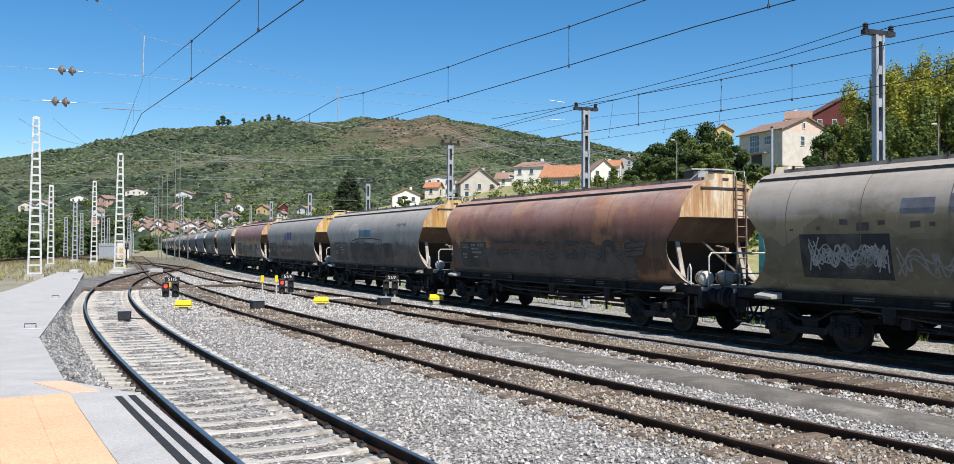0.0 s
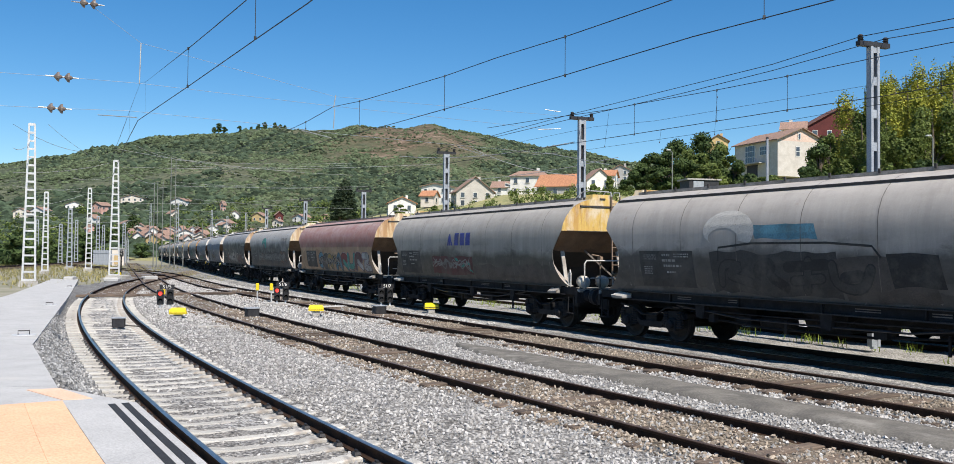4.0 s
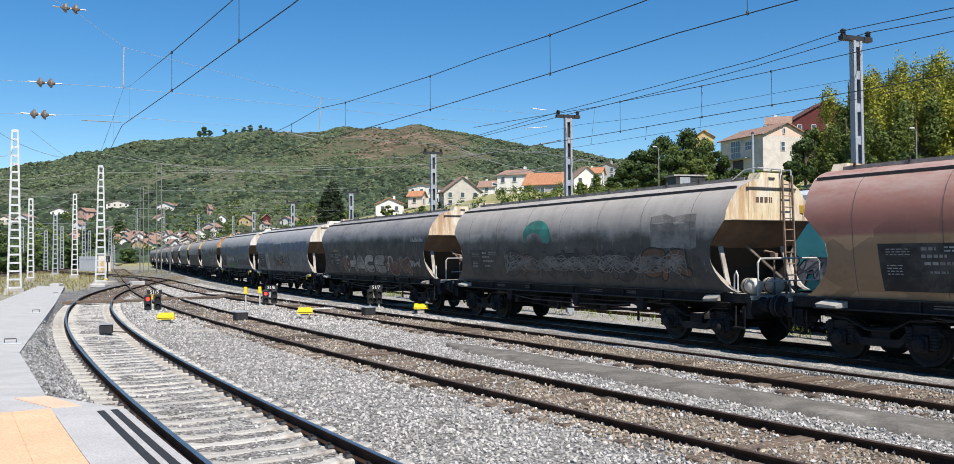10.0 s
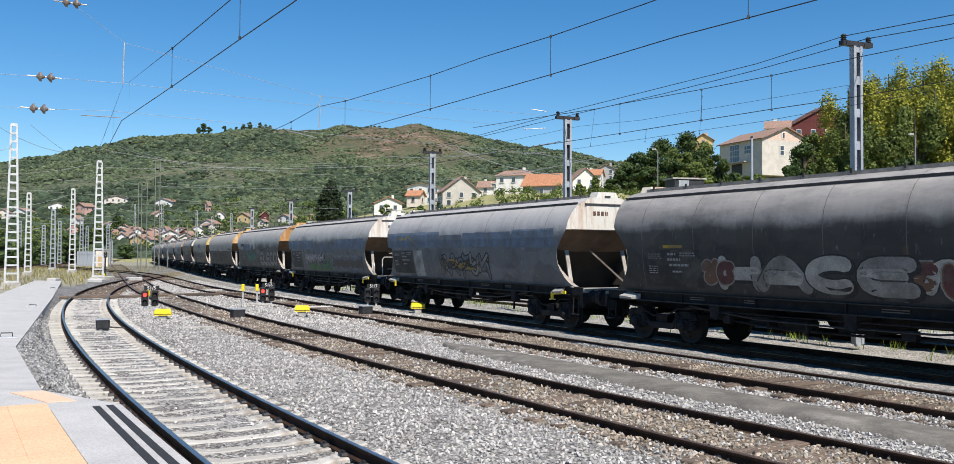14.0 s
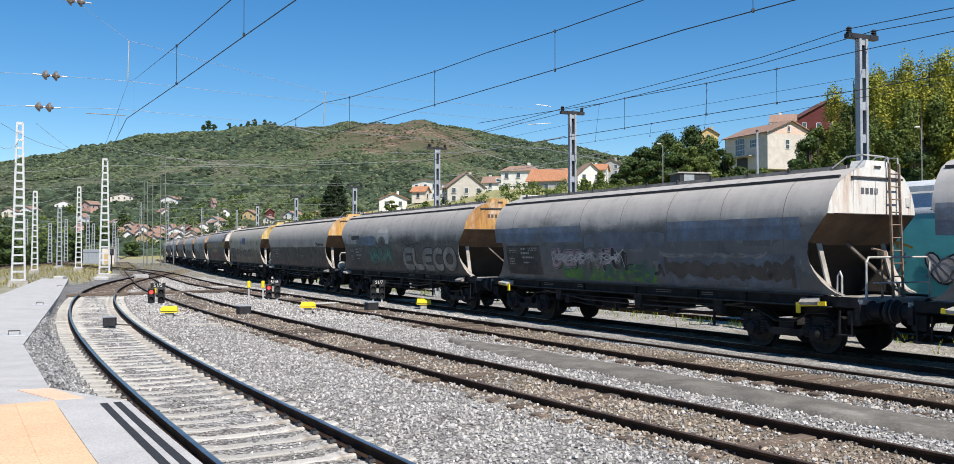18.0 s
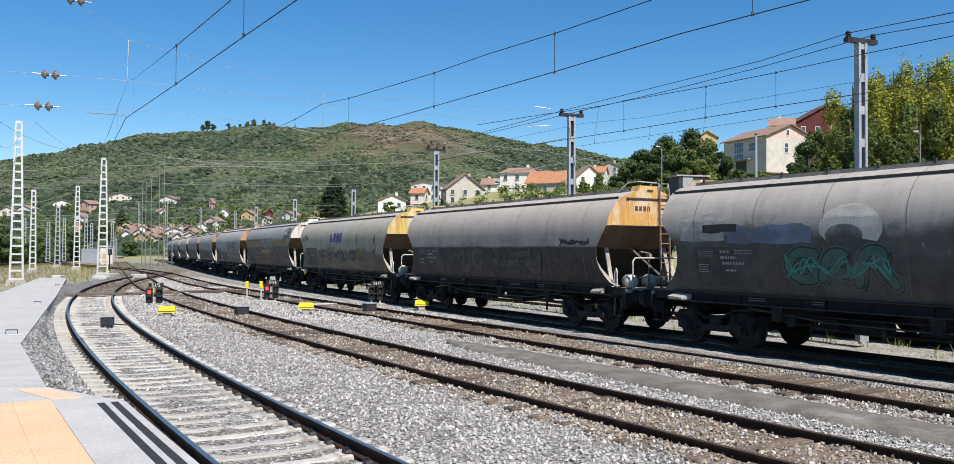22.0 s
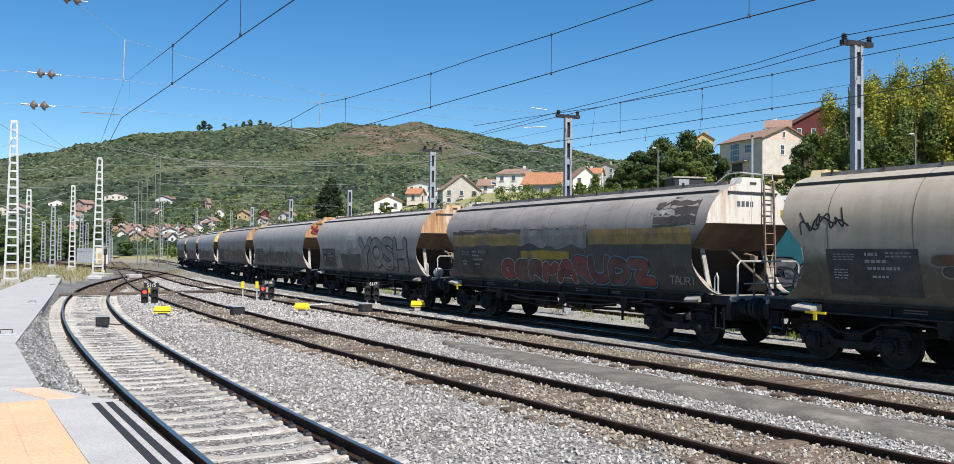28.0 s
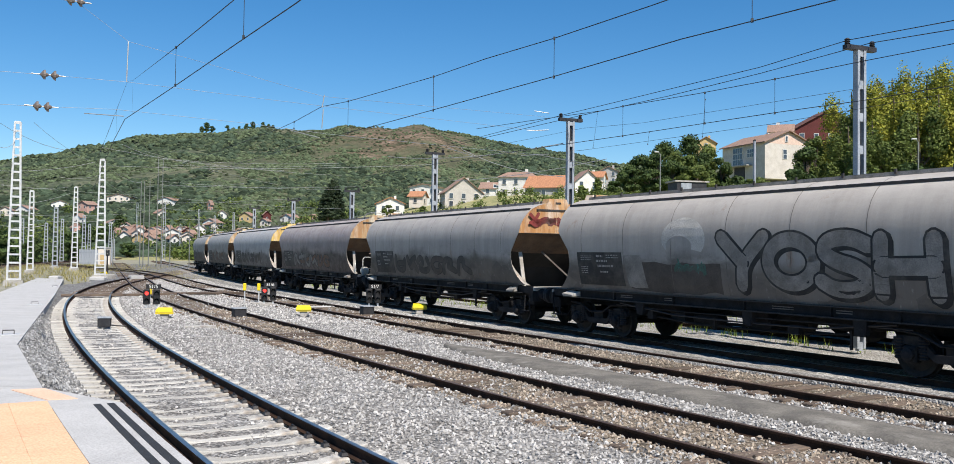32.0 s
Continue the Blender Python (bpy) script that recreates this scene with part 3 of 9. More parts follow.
def concrete_sleeper_mesh():
    g = Geo()
    xs = [(-1.3, 0.0, 0.13), (-1.22, -0.005, 0.145), (-0.62, -0.012, 0.145), (-0.45, -0.04, 0.12), (0.45, -0.04, 0.12), (0.62, -0.012, 0.145), (1.22, -0.005, 0.145), (1.3, 0.0, 0.13)]
    rows = [[(x, -w, -0.2), (x, -w + 0.015, t - 0.015), (x, -w + 0.035, t), (x, w - 0.035, t), (x, w - 0.015, t - 0.015), (x, w, -0.2)] for x, t, w in xs]
    g.grid(rows, close=True)
    n = len(xs)
    g.add([*rows[0], *rows[-1]], [tuple(range(5, -1, -1)), tuple(range(6, 12))])
    return g.mesh("sleeper", M_SLEEPER)


def timber_mesh():
    return Geo().bevel_box((0, 0, -0.09), (2.55, 0.25, 0.2), 0.015).mesh("sleeper", M_TIMBER)


def clip_mesh():
    g = Geo()
    for x in (-0.10, 0.10):
        g.box((x, 0, 0.02), (0.09, 0.12, 0.035), taper=0.7)
        g.tube([(x, -0.03, 0.05), (x, 0.03, 0.05)], 0.018, 5)
    return g.mesh("rail_clip", M_DARKSTEEL)


SLEEPER, TIMBER, CLIP = concrete_sleeper_mesh(), timber_mesh(), clip_mesh()


def track(label, pts, gauge, top, z=0.0, sleepers=None, pieces=300, sink=-0.145, near=(0, 70), clips=False):
    t = thing("railway_track", pose(0, 0, 0), label, "track", "tracks of the yard", "structure")
    rails = pts[::4] + [pts[-1]]
    for o in (-gauge / 2, gauge / 2):
        rail(t, rails, o, top, z)
    rest = Geo()
    rnd = random.Random(5)
    for x, y, h in pts:
        j = rnd.uniform(-0.02, 0.02)
        at = pose(x, y, z + sink + (0 if clips else rnd.uniform(-0.035, 0.01)), 0, 0, math.degrees(h) + rnd.uniform(-0.6, 0.6))
        if near[0] <= y <= near[1] and pieces > 0:
            pieces -= 1
            ob = new("sleeper", sleepers)
            ob.parent, ob.matrix_local = t, at
            if clips and y < 24:
                for o in (-gauge / 2, gauge / 2):
                    c = new("rail_clip", CLIP)
                    c.parent, c.matrix_local = ob, pose(o, 0, 0)
        else:
            rest.box((0, 0, -0.08), (2.55, 0.26, 0.18), 0, at)
    if rest.f:
        part("sleepers", rest, sleepers.materials[0], t)["kind"] = "stuff"
    return t


track("curved track with clean rails on pale concrete sleepers", line_of(t1_x, -8, 48, 0.6), 1.735, M_RAILTOP, 0, SLEEPER, 130, near=(4, 66), clips=True)
track("switch track with dull rails on brown timber sleepers", line_of(t1_x, 48, 88, 0.6), 1.735, M_RAILTOP_DULL, 0, TIMBER, 80, near=(48, 80), sink=-0.155)
track("old track with rusty rails and half-buried timber sleepers", line_of(t2_x, 4, 170, 0.62), 1.60, M_RAILTOP_DULL, 0, TIMBER, 90, near=(7, 60), sink=-0.118)
track("yard track with dull rails and timber sleepers", line_of(t3_x, 6, 150, 0.62), 1.735, M_RAILTOP_DULL, 0, TIMBER, 90, near=(9, 60), sink=-0.118)
track("track on which the grain train runs", line_bend(TRAIN_D, -30, 230, 0.62), 1.735, M_RAILTOP, TRAIN_Z, TIMBER, 60, near=(14, 45))
track("siding behind the moving train", line_bend(TRAIN_D + 5.6, -30, 190, 0.62), 1.735, M_RAILTOP_DULL, TRAIN_Z, TIMBER, 0)
track("far track leading off to the valley", line_of(lambda y: -67 - 0.286 * (y - 122), 92, 330, 0.62), 1.735, M_RAILTOP_DULL, 0.12, TIMBER, 0)


# ---- platform and walkway ----
def edge_line(y, off):
    """A point off metres to the left of the first track's centre line."""
    k = (t1_x(y + 0.01) - t1_x(y - 0.01)) / 0.02
    q = math.sqrt(1 + k * k)
    return t1_x(y) - off / q, y + off * k / q


P_END = 10.3     # where the platform ends, along the first track
P_Z = 0.62
def slab(name, offs, ys, z0, z1, mat, parent=None, label="", skew=0.0):
    """A slab between two distances from the track, along it; z0 and z1 at its start and end."""
    g = Geo()
    rows = []
    for i, y in enumerate(ys):
        a, b = edge_line(y, offs[0]), edge_line(y, offs[1])
        f = i / (len(ys) - 1)
        z = z0 + (z1 - z0) * f
        rows.append([(a[0], a[1], -0.35), (a[0], a[1], z - 0.003), (a[0] - 0.003, a[1], z), (b[0] + 0.003, b[1], z), (b[0], b[1], z - 0.003), (b[0], b[1], -0.35)])
    g.grid(rows)
    g.add([*rows[0], *rows[-1]], [tuple(range(6)), tuple(range(11, 5, -1))])
    return part(name, g, mat, parent, label)


pf = thing("platform", pose(0, 0, 0), "pale concrete station platform with orange tactile paving", "platform", kind="structure")
ys = [-8 + (P_END + 8) * i / 20 for i in range(21)]
slab("edge_slab", (1.67, 2.355), ys, P_Z, P_Z, M_PLATFORM, pf)
slab("surface", (3.45, 9.0), ys, P_Z, P_Z, M_PLATFORM, pf)
for o in (1.75, 1.885):
    slab("grip_strip", (o, o + 0.075), ys, P_Z + 0.006, P_Z + 0.006, M_STRIP, pf, "black grip strip along the edge")
n_t = 31
for i in range(n_t):
    for j in range(3):
        y0 = -6.66 + i * 0.56
        slab("paving_slab", (2.36 + j * 0.375, 2.7345 + j * 0.375), [y0, y0 + 0.275, y0 + 0.5595], P_Z + 0.004, P_Z + 0.004, M_ORANGE, pf)
for i in range(n_t):
    slab("paving_slab", (3.49, 3.83), [-6.66 + i * 0.56, -6.66 + i * 0.56 + 0.5595], P_Z + 0.004, P_Z + 0.004, M_YELLOWPAVE, pf)


def flat_slab(name, corners, mat, parent, deep=0.9, label=""):
    """A four-cornered slab with its own level at each corner, corners counter-clockwise from above."""
    lo = [(x, y, z - deep) for x, y, z in corners]
    g = Geo().add([*corners, *lo], [(0, 1, 2, 3), (7, 6, 5, 4), (0, 4, 5, 1), (1, 5, 6, 2), (2, 6, 7, 3), (3, 7, 4, 0)])
    return part(name, g, mat, parent, label)


flat_slab("end_slab", [(*edge_line(P_END, 9.0), P_Z), (*edge_line(P_END, 1.67), P_Z), (-5.17, 10.40, P_Z), (-11.6, 10.79, P_Z)], M_PLATFORM, pf)
flat_slab("end_band", [(-4.66, 9.51, P_Z + 0.008), (-4.39, 9.63, P_Z + 0.008), (-5.09, 10.30, P_Z + 0.008), (-5.41, 10.16, P_Z + 0.008)], M_YELLOWPAVE_ORANGE, pf, 0.03, "faded orange warning band across the platform end")
wk = thing("walkway", pose(0, 0, 0), "pale concrete ramp leading down from the platform along the track", "walkway", kind="structure")
for y0, y1, n in ((0, 1, 2), (1, 2, 6), (2, 3, 7)):
    for i in range(n):
        c = []
        for f, gap in ((i / n, 0.006), ((i + 1) / n, -0.006)):
            r, l = (tuple(p + (q - p) * f for p, q in zip(k[y0], k[y1])) for k in (W_RIGHT, W_LEFT))
            c.append(((r[0], r[1] + gap, r[2]), (l[0], l[1] + gap, l[2])))
        flat_slab("slab", [c[0][1], c[0][0], c[1][0], c[1][1]], M_PLATFORM, wk)


# ---- the grain train ----
WAGON_L = 16.0
SIDE = [(1.27, 1.32), (1.287, 1.38), (1.31, 1.46), (1.35, 1.6), (1.39, 1.8), (1.42, 2.0), (1.446, 2.2), (1.465, 2.45), (1.485, 2.83), (1.48, 3.05), (1.43, 3.27), (1.33, 3.5), (1.18, 3.7), (1.0, 3.86), (0.78, 3.97), (0.5, 4.05), (0.22, 4.09), (0, 4.1)]
REACH = [7.04, 6.88, 6.75, 6.6, 6.44, 6.35, 6.32, 6.36, 6.68, 6.87, 6.88, 6.9, 6.92, 6.95, 6.975, 6.98, 6.985, 6.985]


def side_y(z):
    for (a, p), (b, q) in zip(SIDE[:-1], SIDE[1:]):
        if p <= z <= q:
            return a + (b - a) * (z - p) / (q - p)
    return SIDE[0][0]


def paint(name, top, low, band=2.25, soft=0.25, grime=0.5, rust=0.2, second=None):
    """Weathered wagon paint: faded above, grime and painted-in shade below, rain streaks, rust and scuffs."""
    m = bpy.data.materials.new(name)
    m.use_nodes = True
    n, li = m.node_tree.nodes, m.node_tree.links.new
    b = n["Principled BSDF"]
    tc = n.new("ShaderNodeTexCoord")

    def nz(scale, detail, stretch=(1, 1, 1), rough=0.6):
        mp = n.new("ShaderNodeMapping")
        mp.inputs["Scale"].default_value = stretch
        k = n.new("ShaderNodeTexNoise")
        k.inputs["Scale"].default_value, k.inputs["Detail"].default_value, k.inputs["Roughness"].default_value = scale, detail, rough
        li(tc.outputs["Object"], mp.inputs[0])
        li(mp.outputs[0], k.inputs[0])
        return k.outputs[0]

    def rng(src, a, c, lo=0.0, hi=1.0):
        r = n.new("ShaderNodeMapRange")
        for i, x in enumerate((a, c, lo, hi)):
            r.inputs[i + 1].default_value = x
        li(src, r.inputs[0])
        return r.outputs[0]

    def mix(fac, a, c, mode="MIX"):
        k = n.new("ShaderNodeMix")
        k.data_type, k.blend_type = "RGBA", mode
        for s, i in ((fac, 0), (a, 6), (c, 7)):
            if isinstance(s, tuple):
                k.inputs[i].default_value = (*s, 1)
            elif isinstance(s, (int, float)):
                k.inputs[i].default_value = s
            else:
                li(s, k.inputs[i])
        return k.outputs[2]

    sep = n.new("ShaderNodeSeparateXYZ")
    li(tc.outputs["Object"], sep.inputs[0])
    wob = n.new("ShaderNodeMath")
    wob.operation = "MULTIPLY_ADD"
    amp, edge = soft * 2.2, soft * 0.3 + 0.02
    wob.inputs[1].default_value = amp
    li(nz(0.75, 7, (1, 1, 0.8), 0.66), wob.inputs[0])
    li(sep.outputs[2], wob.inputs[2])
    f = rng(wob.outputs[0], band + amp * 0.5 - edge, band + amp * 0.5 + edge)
    # the lower colour carries grime and the shade of the under-curved side
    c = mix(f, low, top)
    if second:
        c = mix(rng(nz(0.5, 4), 0.5, 0.56, 0, 0.8), c, second)
    streak = rng(nz(3.2, 7, (1.0, 0.3, 0.1), 0.68), 0.42, 0.75)
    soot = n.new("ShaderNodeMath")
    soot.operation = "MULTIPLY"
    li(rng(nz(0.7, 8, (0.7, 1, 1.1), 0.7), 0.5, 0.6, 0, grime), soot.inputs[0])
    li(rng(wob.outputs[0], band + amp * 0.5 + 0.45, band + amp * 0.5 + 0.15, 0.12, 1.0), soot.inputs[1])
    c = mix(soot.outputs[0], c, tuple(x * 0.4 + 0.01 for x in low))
    s2 = n.new("ShaderNodeMath")
    s2.operation = "MULTIPLY"
    s2.inputs[1].default_value = 0.5 * grime
    li(streak, s2.inputs[0])
    c = mix(s2.outputs[0], c, tuple(x * 0.5 for x in low))
    vo = n.new("ShaderNodeTexVoronoi")
    vo.distance = "CHEBYCHEV"
    vo.inputs["Scale"].default_value = 0.75
    vm = n.new("ShaderNodeMapping")
    vm.inputs["Scale"].default_value = (1.0, 0.0, 1.7)
    li(tc.outputs["Object"], vm.inputs[0])
    li(vm.outputs[0], vo.inputs["Vector"])
    vs = n.new("ShaderNodeSeparateColor")
    li(vo.outputs["Color"], vs.inputs[0])
    tone = n.new("ShaderNodeCombineColor")
    shade = rng(vs.outputs[0], 0, 1, 0.62, 1.12)
    for i in range(3):
        li(shade, tone.inputs[i])
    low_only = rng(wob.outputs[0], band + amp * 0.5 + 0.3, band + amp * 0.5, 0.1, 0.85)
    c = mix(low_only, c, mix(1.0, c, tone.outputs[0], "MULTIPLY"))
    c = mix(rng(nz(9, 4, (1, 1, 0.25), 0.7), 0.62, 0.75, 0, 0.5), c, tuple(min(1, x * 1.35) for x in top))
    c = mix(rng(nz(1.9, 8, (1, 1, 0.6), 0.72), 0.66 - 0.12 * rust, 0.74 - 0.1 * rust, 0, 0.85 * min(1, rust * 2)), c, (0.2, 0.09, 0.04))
    # dust and the sun's sheen on the upper curve, both put into the colour
    dust_sheen = n.new("ShaderNodeMath")
    dust_sheen.operation = "MULTIPLY"
    li(rng(sep.outputs[2], 2.95, 3.75, 0, 0.6), dust_sheen.inputs[0])
    li(rng(nz(1.3, 7, (0.5, 1, 1.6), 0.7), 0.3, 0.62), dust_sheen.inputs[1])
    c = mix(dust_sheen.outputs[0], c, (0.47, 0.445, 0.42))
    c = mix(0.4, c, mix(nz(60, 3), (0.5, 0.5, 0.5), (1.3, 1.3, 1.3)), "MULTIPLY")
    li(c, b.inputs["Base Color"])
    li(rng(nz(3, 4), 0.3, 0.7, 0.36, 0.66), b.inputs["Roughness"])
    b.inputs["Specular IOR Level"].default_value = 0.32
    bp = n.new("ShaderNodeBump")
    bp.inputs["Strength"].default_value, bp.inputs["Distance"].default_value = 0.35, 0.05
    li(nz(1.1, 7, (1, 1, 1), 0.55), bp.inputs["Height"])
    li(bp.outputs[0], b.inputs["Normal"])
    return m


def end_paint(name, col, rust):
    """Stained end panel: paint bleached in the middle, rust and soot running down from the roof edge."""
    m = bpy.data.materials.new(name)
    m.use_nodes = True
    n, li = m.node_tree.nodes, m.node_tree.links.new
    b = n["Principled BSDF"]
    tc = n.new("ShaderNodeTexCoord")

    def nz(scale, stretch, detail=6, rough=0.65):
        mp = n.new("ShaderNodeMapping")
        mp.inputs["Scale"].default_value = stretch
        li(tc.outputs["Object"], mp.inputs[0])
        k = n.new("ShaderNodeTexNoise")
        k.inputs["Scale"].default_value, k.inputs["Detail"].default_value, k.inputs["Roughness"].default_value = scale, detail, rough
        li(mp.outputs[0], k.inputs[0])
        return k.outputs[0]

    def layer(c, src, lo, hi, top, over):
        r = n.new("ShaderNodeMapRange")
        for i, x in enumerate((lo, hi, 0.0, top)):
            r.inputs[i + 1].default_value = x
        li(src, r.inputs[0])
        k = n.new("ShaderNodeMix")
        k.data_type = "RGBA"
        li(r.outputs[0], k.inputs[0])
        if isinstance(c, tuple):
            k.inputs[6].default_value = (*c, 1)
        else:
            li(c, k.inputs[6])
        k.inputs[7].default_value = (*over, 1)
        return k.outputs[2]

    pale = tuple(x * 0.35 + 0.62 * 0.65 * y for x, y in zip(col, (1, 0.97, 0.91)))
    c = layer(col, nz(1.5, (1, 1, 0.5)), 0.46, 0.56, 0.75, pale)
    c = layer(c, nz(2.2, (1, 1.6, 0.22), 7, 0.7), 0.56 - 0.14 * rust, 0.68 - 0.1 * rust, 0.3 + 0.5 * rust, (0.33, 0.15, 0.05))
    c = layer(c, nz(3.0, (1, 2.0, 0.3), 7, 0.72), 0.58 - 0.08 * rust, 0.68, 0.65, (0.13, 0.085, 0.055))
    c = layer(c, nz(14, (1, 1, 0.6), 4), 0.62, 0.72, 0.5, tuple(x * 0.45 for x in col))
    li(c, b.inputs["Base Color"])
    b.inputs["Roughness"].default_value, b.inputs["Specular IOR Level"].default_value = 0.6, 0.25
    bp = n.new("ShaderNodeBump")
    bp.inputs["Strength"].default_value, bp.inputs["Distance"].default_value = 0.3, 0.03
    li(nz(2.0, (1, 1, 1)), bp.inputs["Height"])
    li(bp.outputs[0], b.inputs["Normal"])
    return m


M_UNDER = material("grimy_black_underframe", (0.022, 0.022, 0.025), (0.012, 0.012, 0.013), 0.8, 0.0, scale=4, fine=40, bump=0.3, stain=0.2, stain_col=(0.035, 0.03, 0.026), spec=0.2)
M_WHEEL = material("greasy_wheel", (0.02, 0.018, 0.017), (0.012, 0.011, 0.01), 0.7, 0.2, scale=5, fine=40, bump=0.2)
M_HOPPER = material("dusty_brown_hopper_slope", (0.2, 0.125, 0.075), (0.1, 0.07, 0.05), 0.85, scale=1.5, fine=40, bump=0.3, stain=0.4, stain_col=(0.14, 0.07, 0.03))
# near black: the shade inside the recess is put into its colour
M_RECESS = material("shaded_hopper_recess", (0.035, 0.03, 0.027), (0.022, 0.02, 0.018), 0.85, scale=2, fine=40, bump=0.2)
M_STAY = material("dusty_grey_stay", (0.2, 0.18, 0.16), (0.12, 0.1, 0.09), 0.7, scale=4, fine=50, bump=0.1)
M_GREASE = material("worn_dark_steel", (0.04, 0.04, 0.045), (0.024, 0.023, 0.025), 0.5, 0.3, scale=4, fine=40, bump=0.15)
M_BRACE = material("dusty_white_brace", (0.46, 0.44, 0.41), (0.27, 0.25, 0.225), 0.7, scale=4, fine=50, bump=0.1, stain=0.2, stain_col=(0.3, 0.2, 0.13))
M_DECK = material("dusty_steel_deck", (0.42, 0.41, 0.39), (0.28, 0.27, 0.25), 0.7, 0.1, scale=4, fine=50, bump=0.2, stain=0.3, stain_col=(0.15, 0.12, 0.1))
M_TANK = material("off_white_air_tank", (0.6, 0.58, 0.52), (0.5, 0.47, 0.41), 0.6, scale=4, fine=50, bump=0.1, stain=0.3, stain_col=(0.3, 0.22, 0.15))
M_LADDER = material("worn_ladder_paint", (0.3, 0.22, 0.16), (0.15, 0.11, 0.09), 0.7, 0.1, scale=6, fine=50, bump=0.1)
M_RAILING = material("pale_grey_handrail", (0.55, 0.55, 0.54), (0.38, 0.38, 0.37), 0.55, 0.1, scale=6, fine=50, bump=0.05)
M_ROOFRAIL = material("dark_roof_gutter", (0.05, 0.045, 0.045), None, 0.7, scale=5, fine=50, bump=0.1)
M_GRATE = material("dusty_roof_walkway", (0.33, 0.31, 0.29), (0.2, 0.185, 0.17), 0.8, 0.2, scale=4, fine=50, bump=0.3)


def wheelset(parent, x):
    g = Geo()
    for y in (-0.83, 0.83):
        o = 1 if y > 0 else -1
        turn = Matrix.Translation((0, y, 0)) @ Euler((radians(-90 * o), 0, 0)).to_matrix().to_4x4()
        g.lathe([(0.1, -0.09), (0.12, 0.09), (0.2, 0.075), (0.34, 0.02), (0.4, 0.05), (0.45, 0.06), (0.46, -0.05), (0.485, -0.06), (0.485, -0.09), (0.38, -0.09), (0.2, -0.03), (0.1, -0.09)][::-1], 22, turn)
        for k in range(4):
            a = k * math.pi / 2
            g.box((0.28 * math.cos(a), y + o * 0.055, 0.28 * math.sin(a)), (0.05, 0.03, 0.05))
    g.tube([(0, -0.8, 0), (0, 0.8, 0)], 0.08, 8)
    ob = part("wheelset", g, M_WHEEL, parent, smooth=False)
    ob.matrix_local = pose(x, 0, 0.46)
    return ob


def bogie(parent, x):
    bg = Geo()
    for o in (-1, 1):
        y = o * 1.03
        pts = [(-1.35, 0.62), (-1.2, 0.82), (-0.72, 0.82), (-0.42, 0.5), (0.42, 0.5), (0.72, 0.82), (1.2, 0.82), (1.35, 0.62), (1.1, 0.66), (0.75, 0.62), (0.4, 0.34), (-0.4, 0.34), (-0.75, 0.62), (-1.1, 0.66)]
        n = len(pts)
        vs = [(a, y - 0.06, b) for a, b in pts] + [(a, y + 0.06, b) for a, b in pts]
        m = n // 2
        fs = [(i, i + 1, n - 2 - i, n - 1 - i) for i in range(m - 1)] + [(n + n - 1 - i, n + n - 2 - i, n + i + 1, n + i) for i in range(m - 1)]
        fs += [(i, (i + 1) % n, n + (i + 1) % n, n + i) for i in range(n)]
        bg.add(vs, fs)
    bg.box((0, 0, 0.6), (0.42, 2.1, 0.22))
    for e in (-1.28, 1.28):
        bg.box((e, 0, 0.7), (0.12, 2.0, 0.14))
    b = part("bogie", bg, M_UNDER, parent, at=pose(x, 0, 0))
    for wx in (-0.9, 0.9):
        for o in (-1, 1):
            y = o * 1.06
            g = Geo().bevel_box((wx, y, 0.46), (0.3, 0.2, 0.34), 0.03)
            g.lathe([(0.13, 0), (0.13, 0.09), (0.07, 0.12)], 10, Matrix.Translation((wx, y + o * 0.09, 0.46)) @ Euler((radians(-90 * o), 0, 0)).to_matrix().to_4x4())
            part("axle_box", g, M_UNDER, b)
            for sx in (-0.25, 0.25):
                prof = []
                for k in range(7):
                    z = 0.36 + k * 0.062
                    prof += [(0.085, z), (0.105, z + 0.02), (0.105, z + 0.04), (0.085, z + 0.06)]
                part("spring", Geo().lathe(prof, 8, Matrix.Translation((wx + sx, y, 0))), M_UNDER, b)
        wheelset(b, wx)
    for o in (-1, 1):
        g = Geo().tube([(-1.2, o * 1.14, 0.92), (-0.7, o * 1.16, 0.88), (-0.25, o * 1.16, 0.68), (0.3, o * 1.16, 0.68), (0.7, o * 1.14, 0.9), (1.2, o * 1.13, 0.92)], 0.028, 5)
        part("brake_pipe", g, M_UNDER, b)
    return b


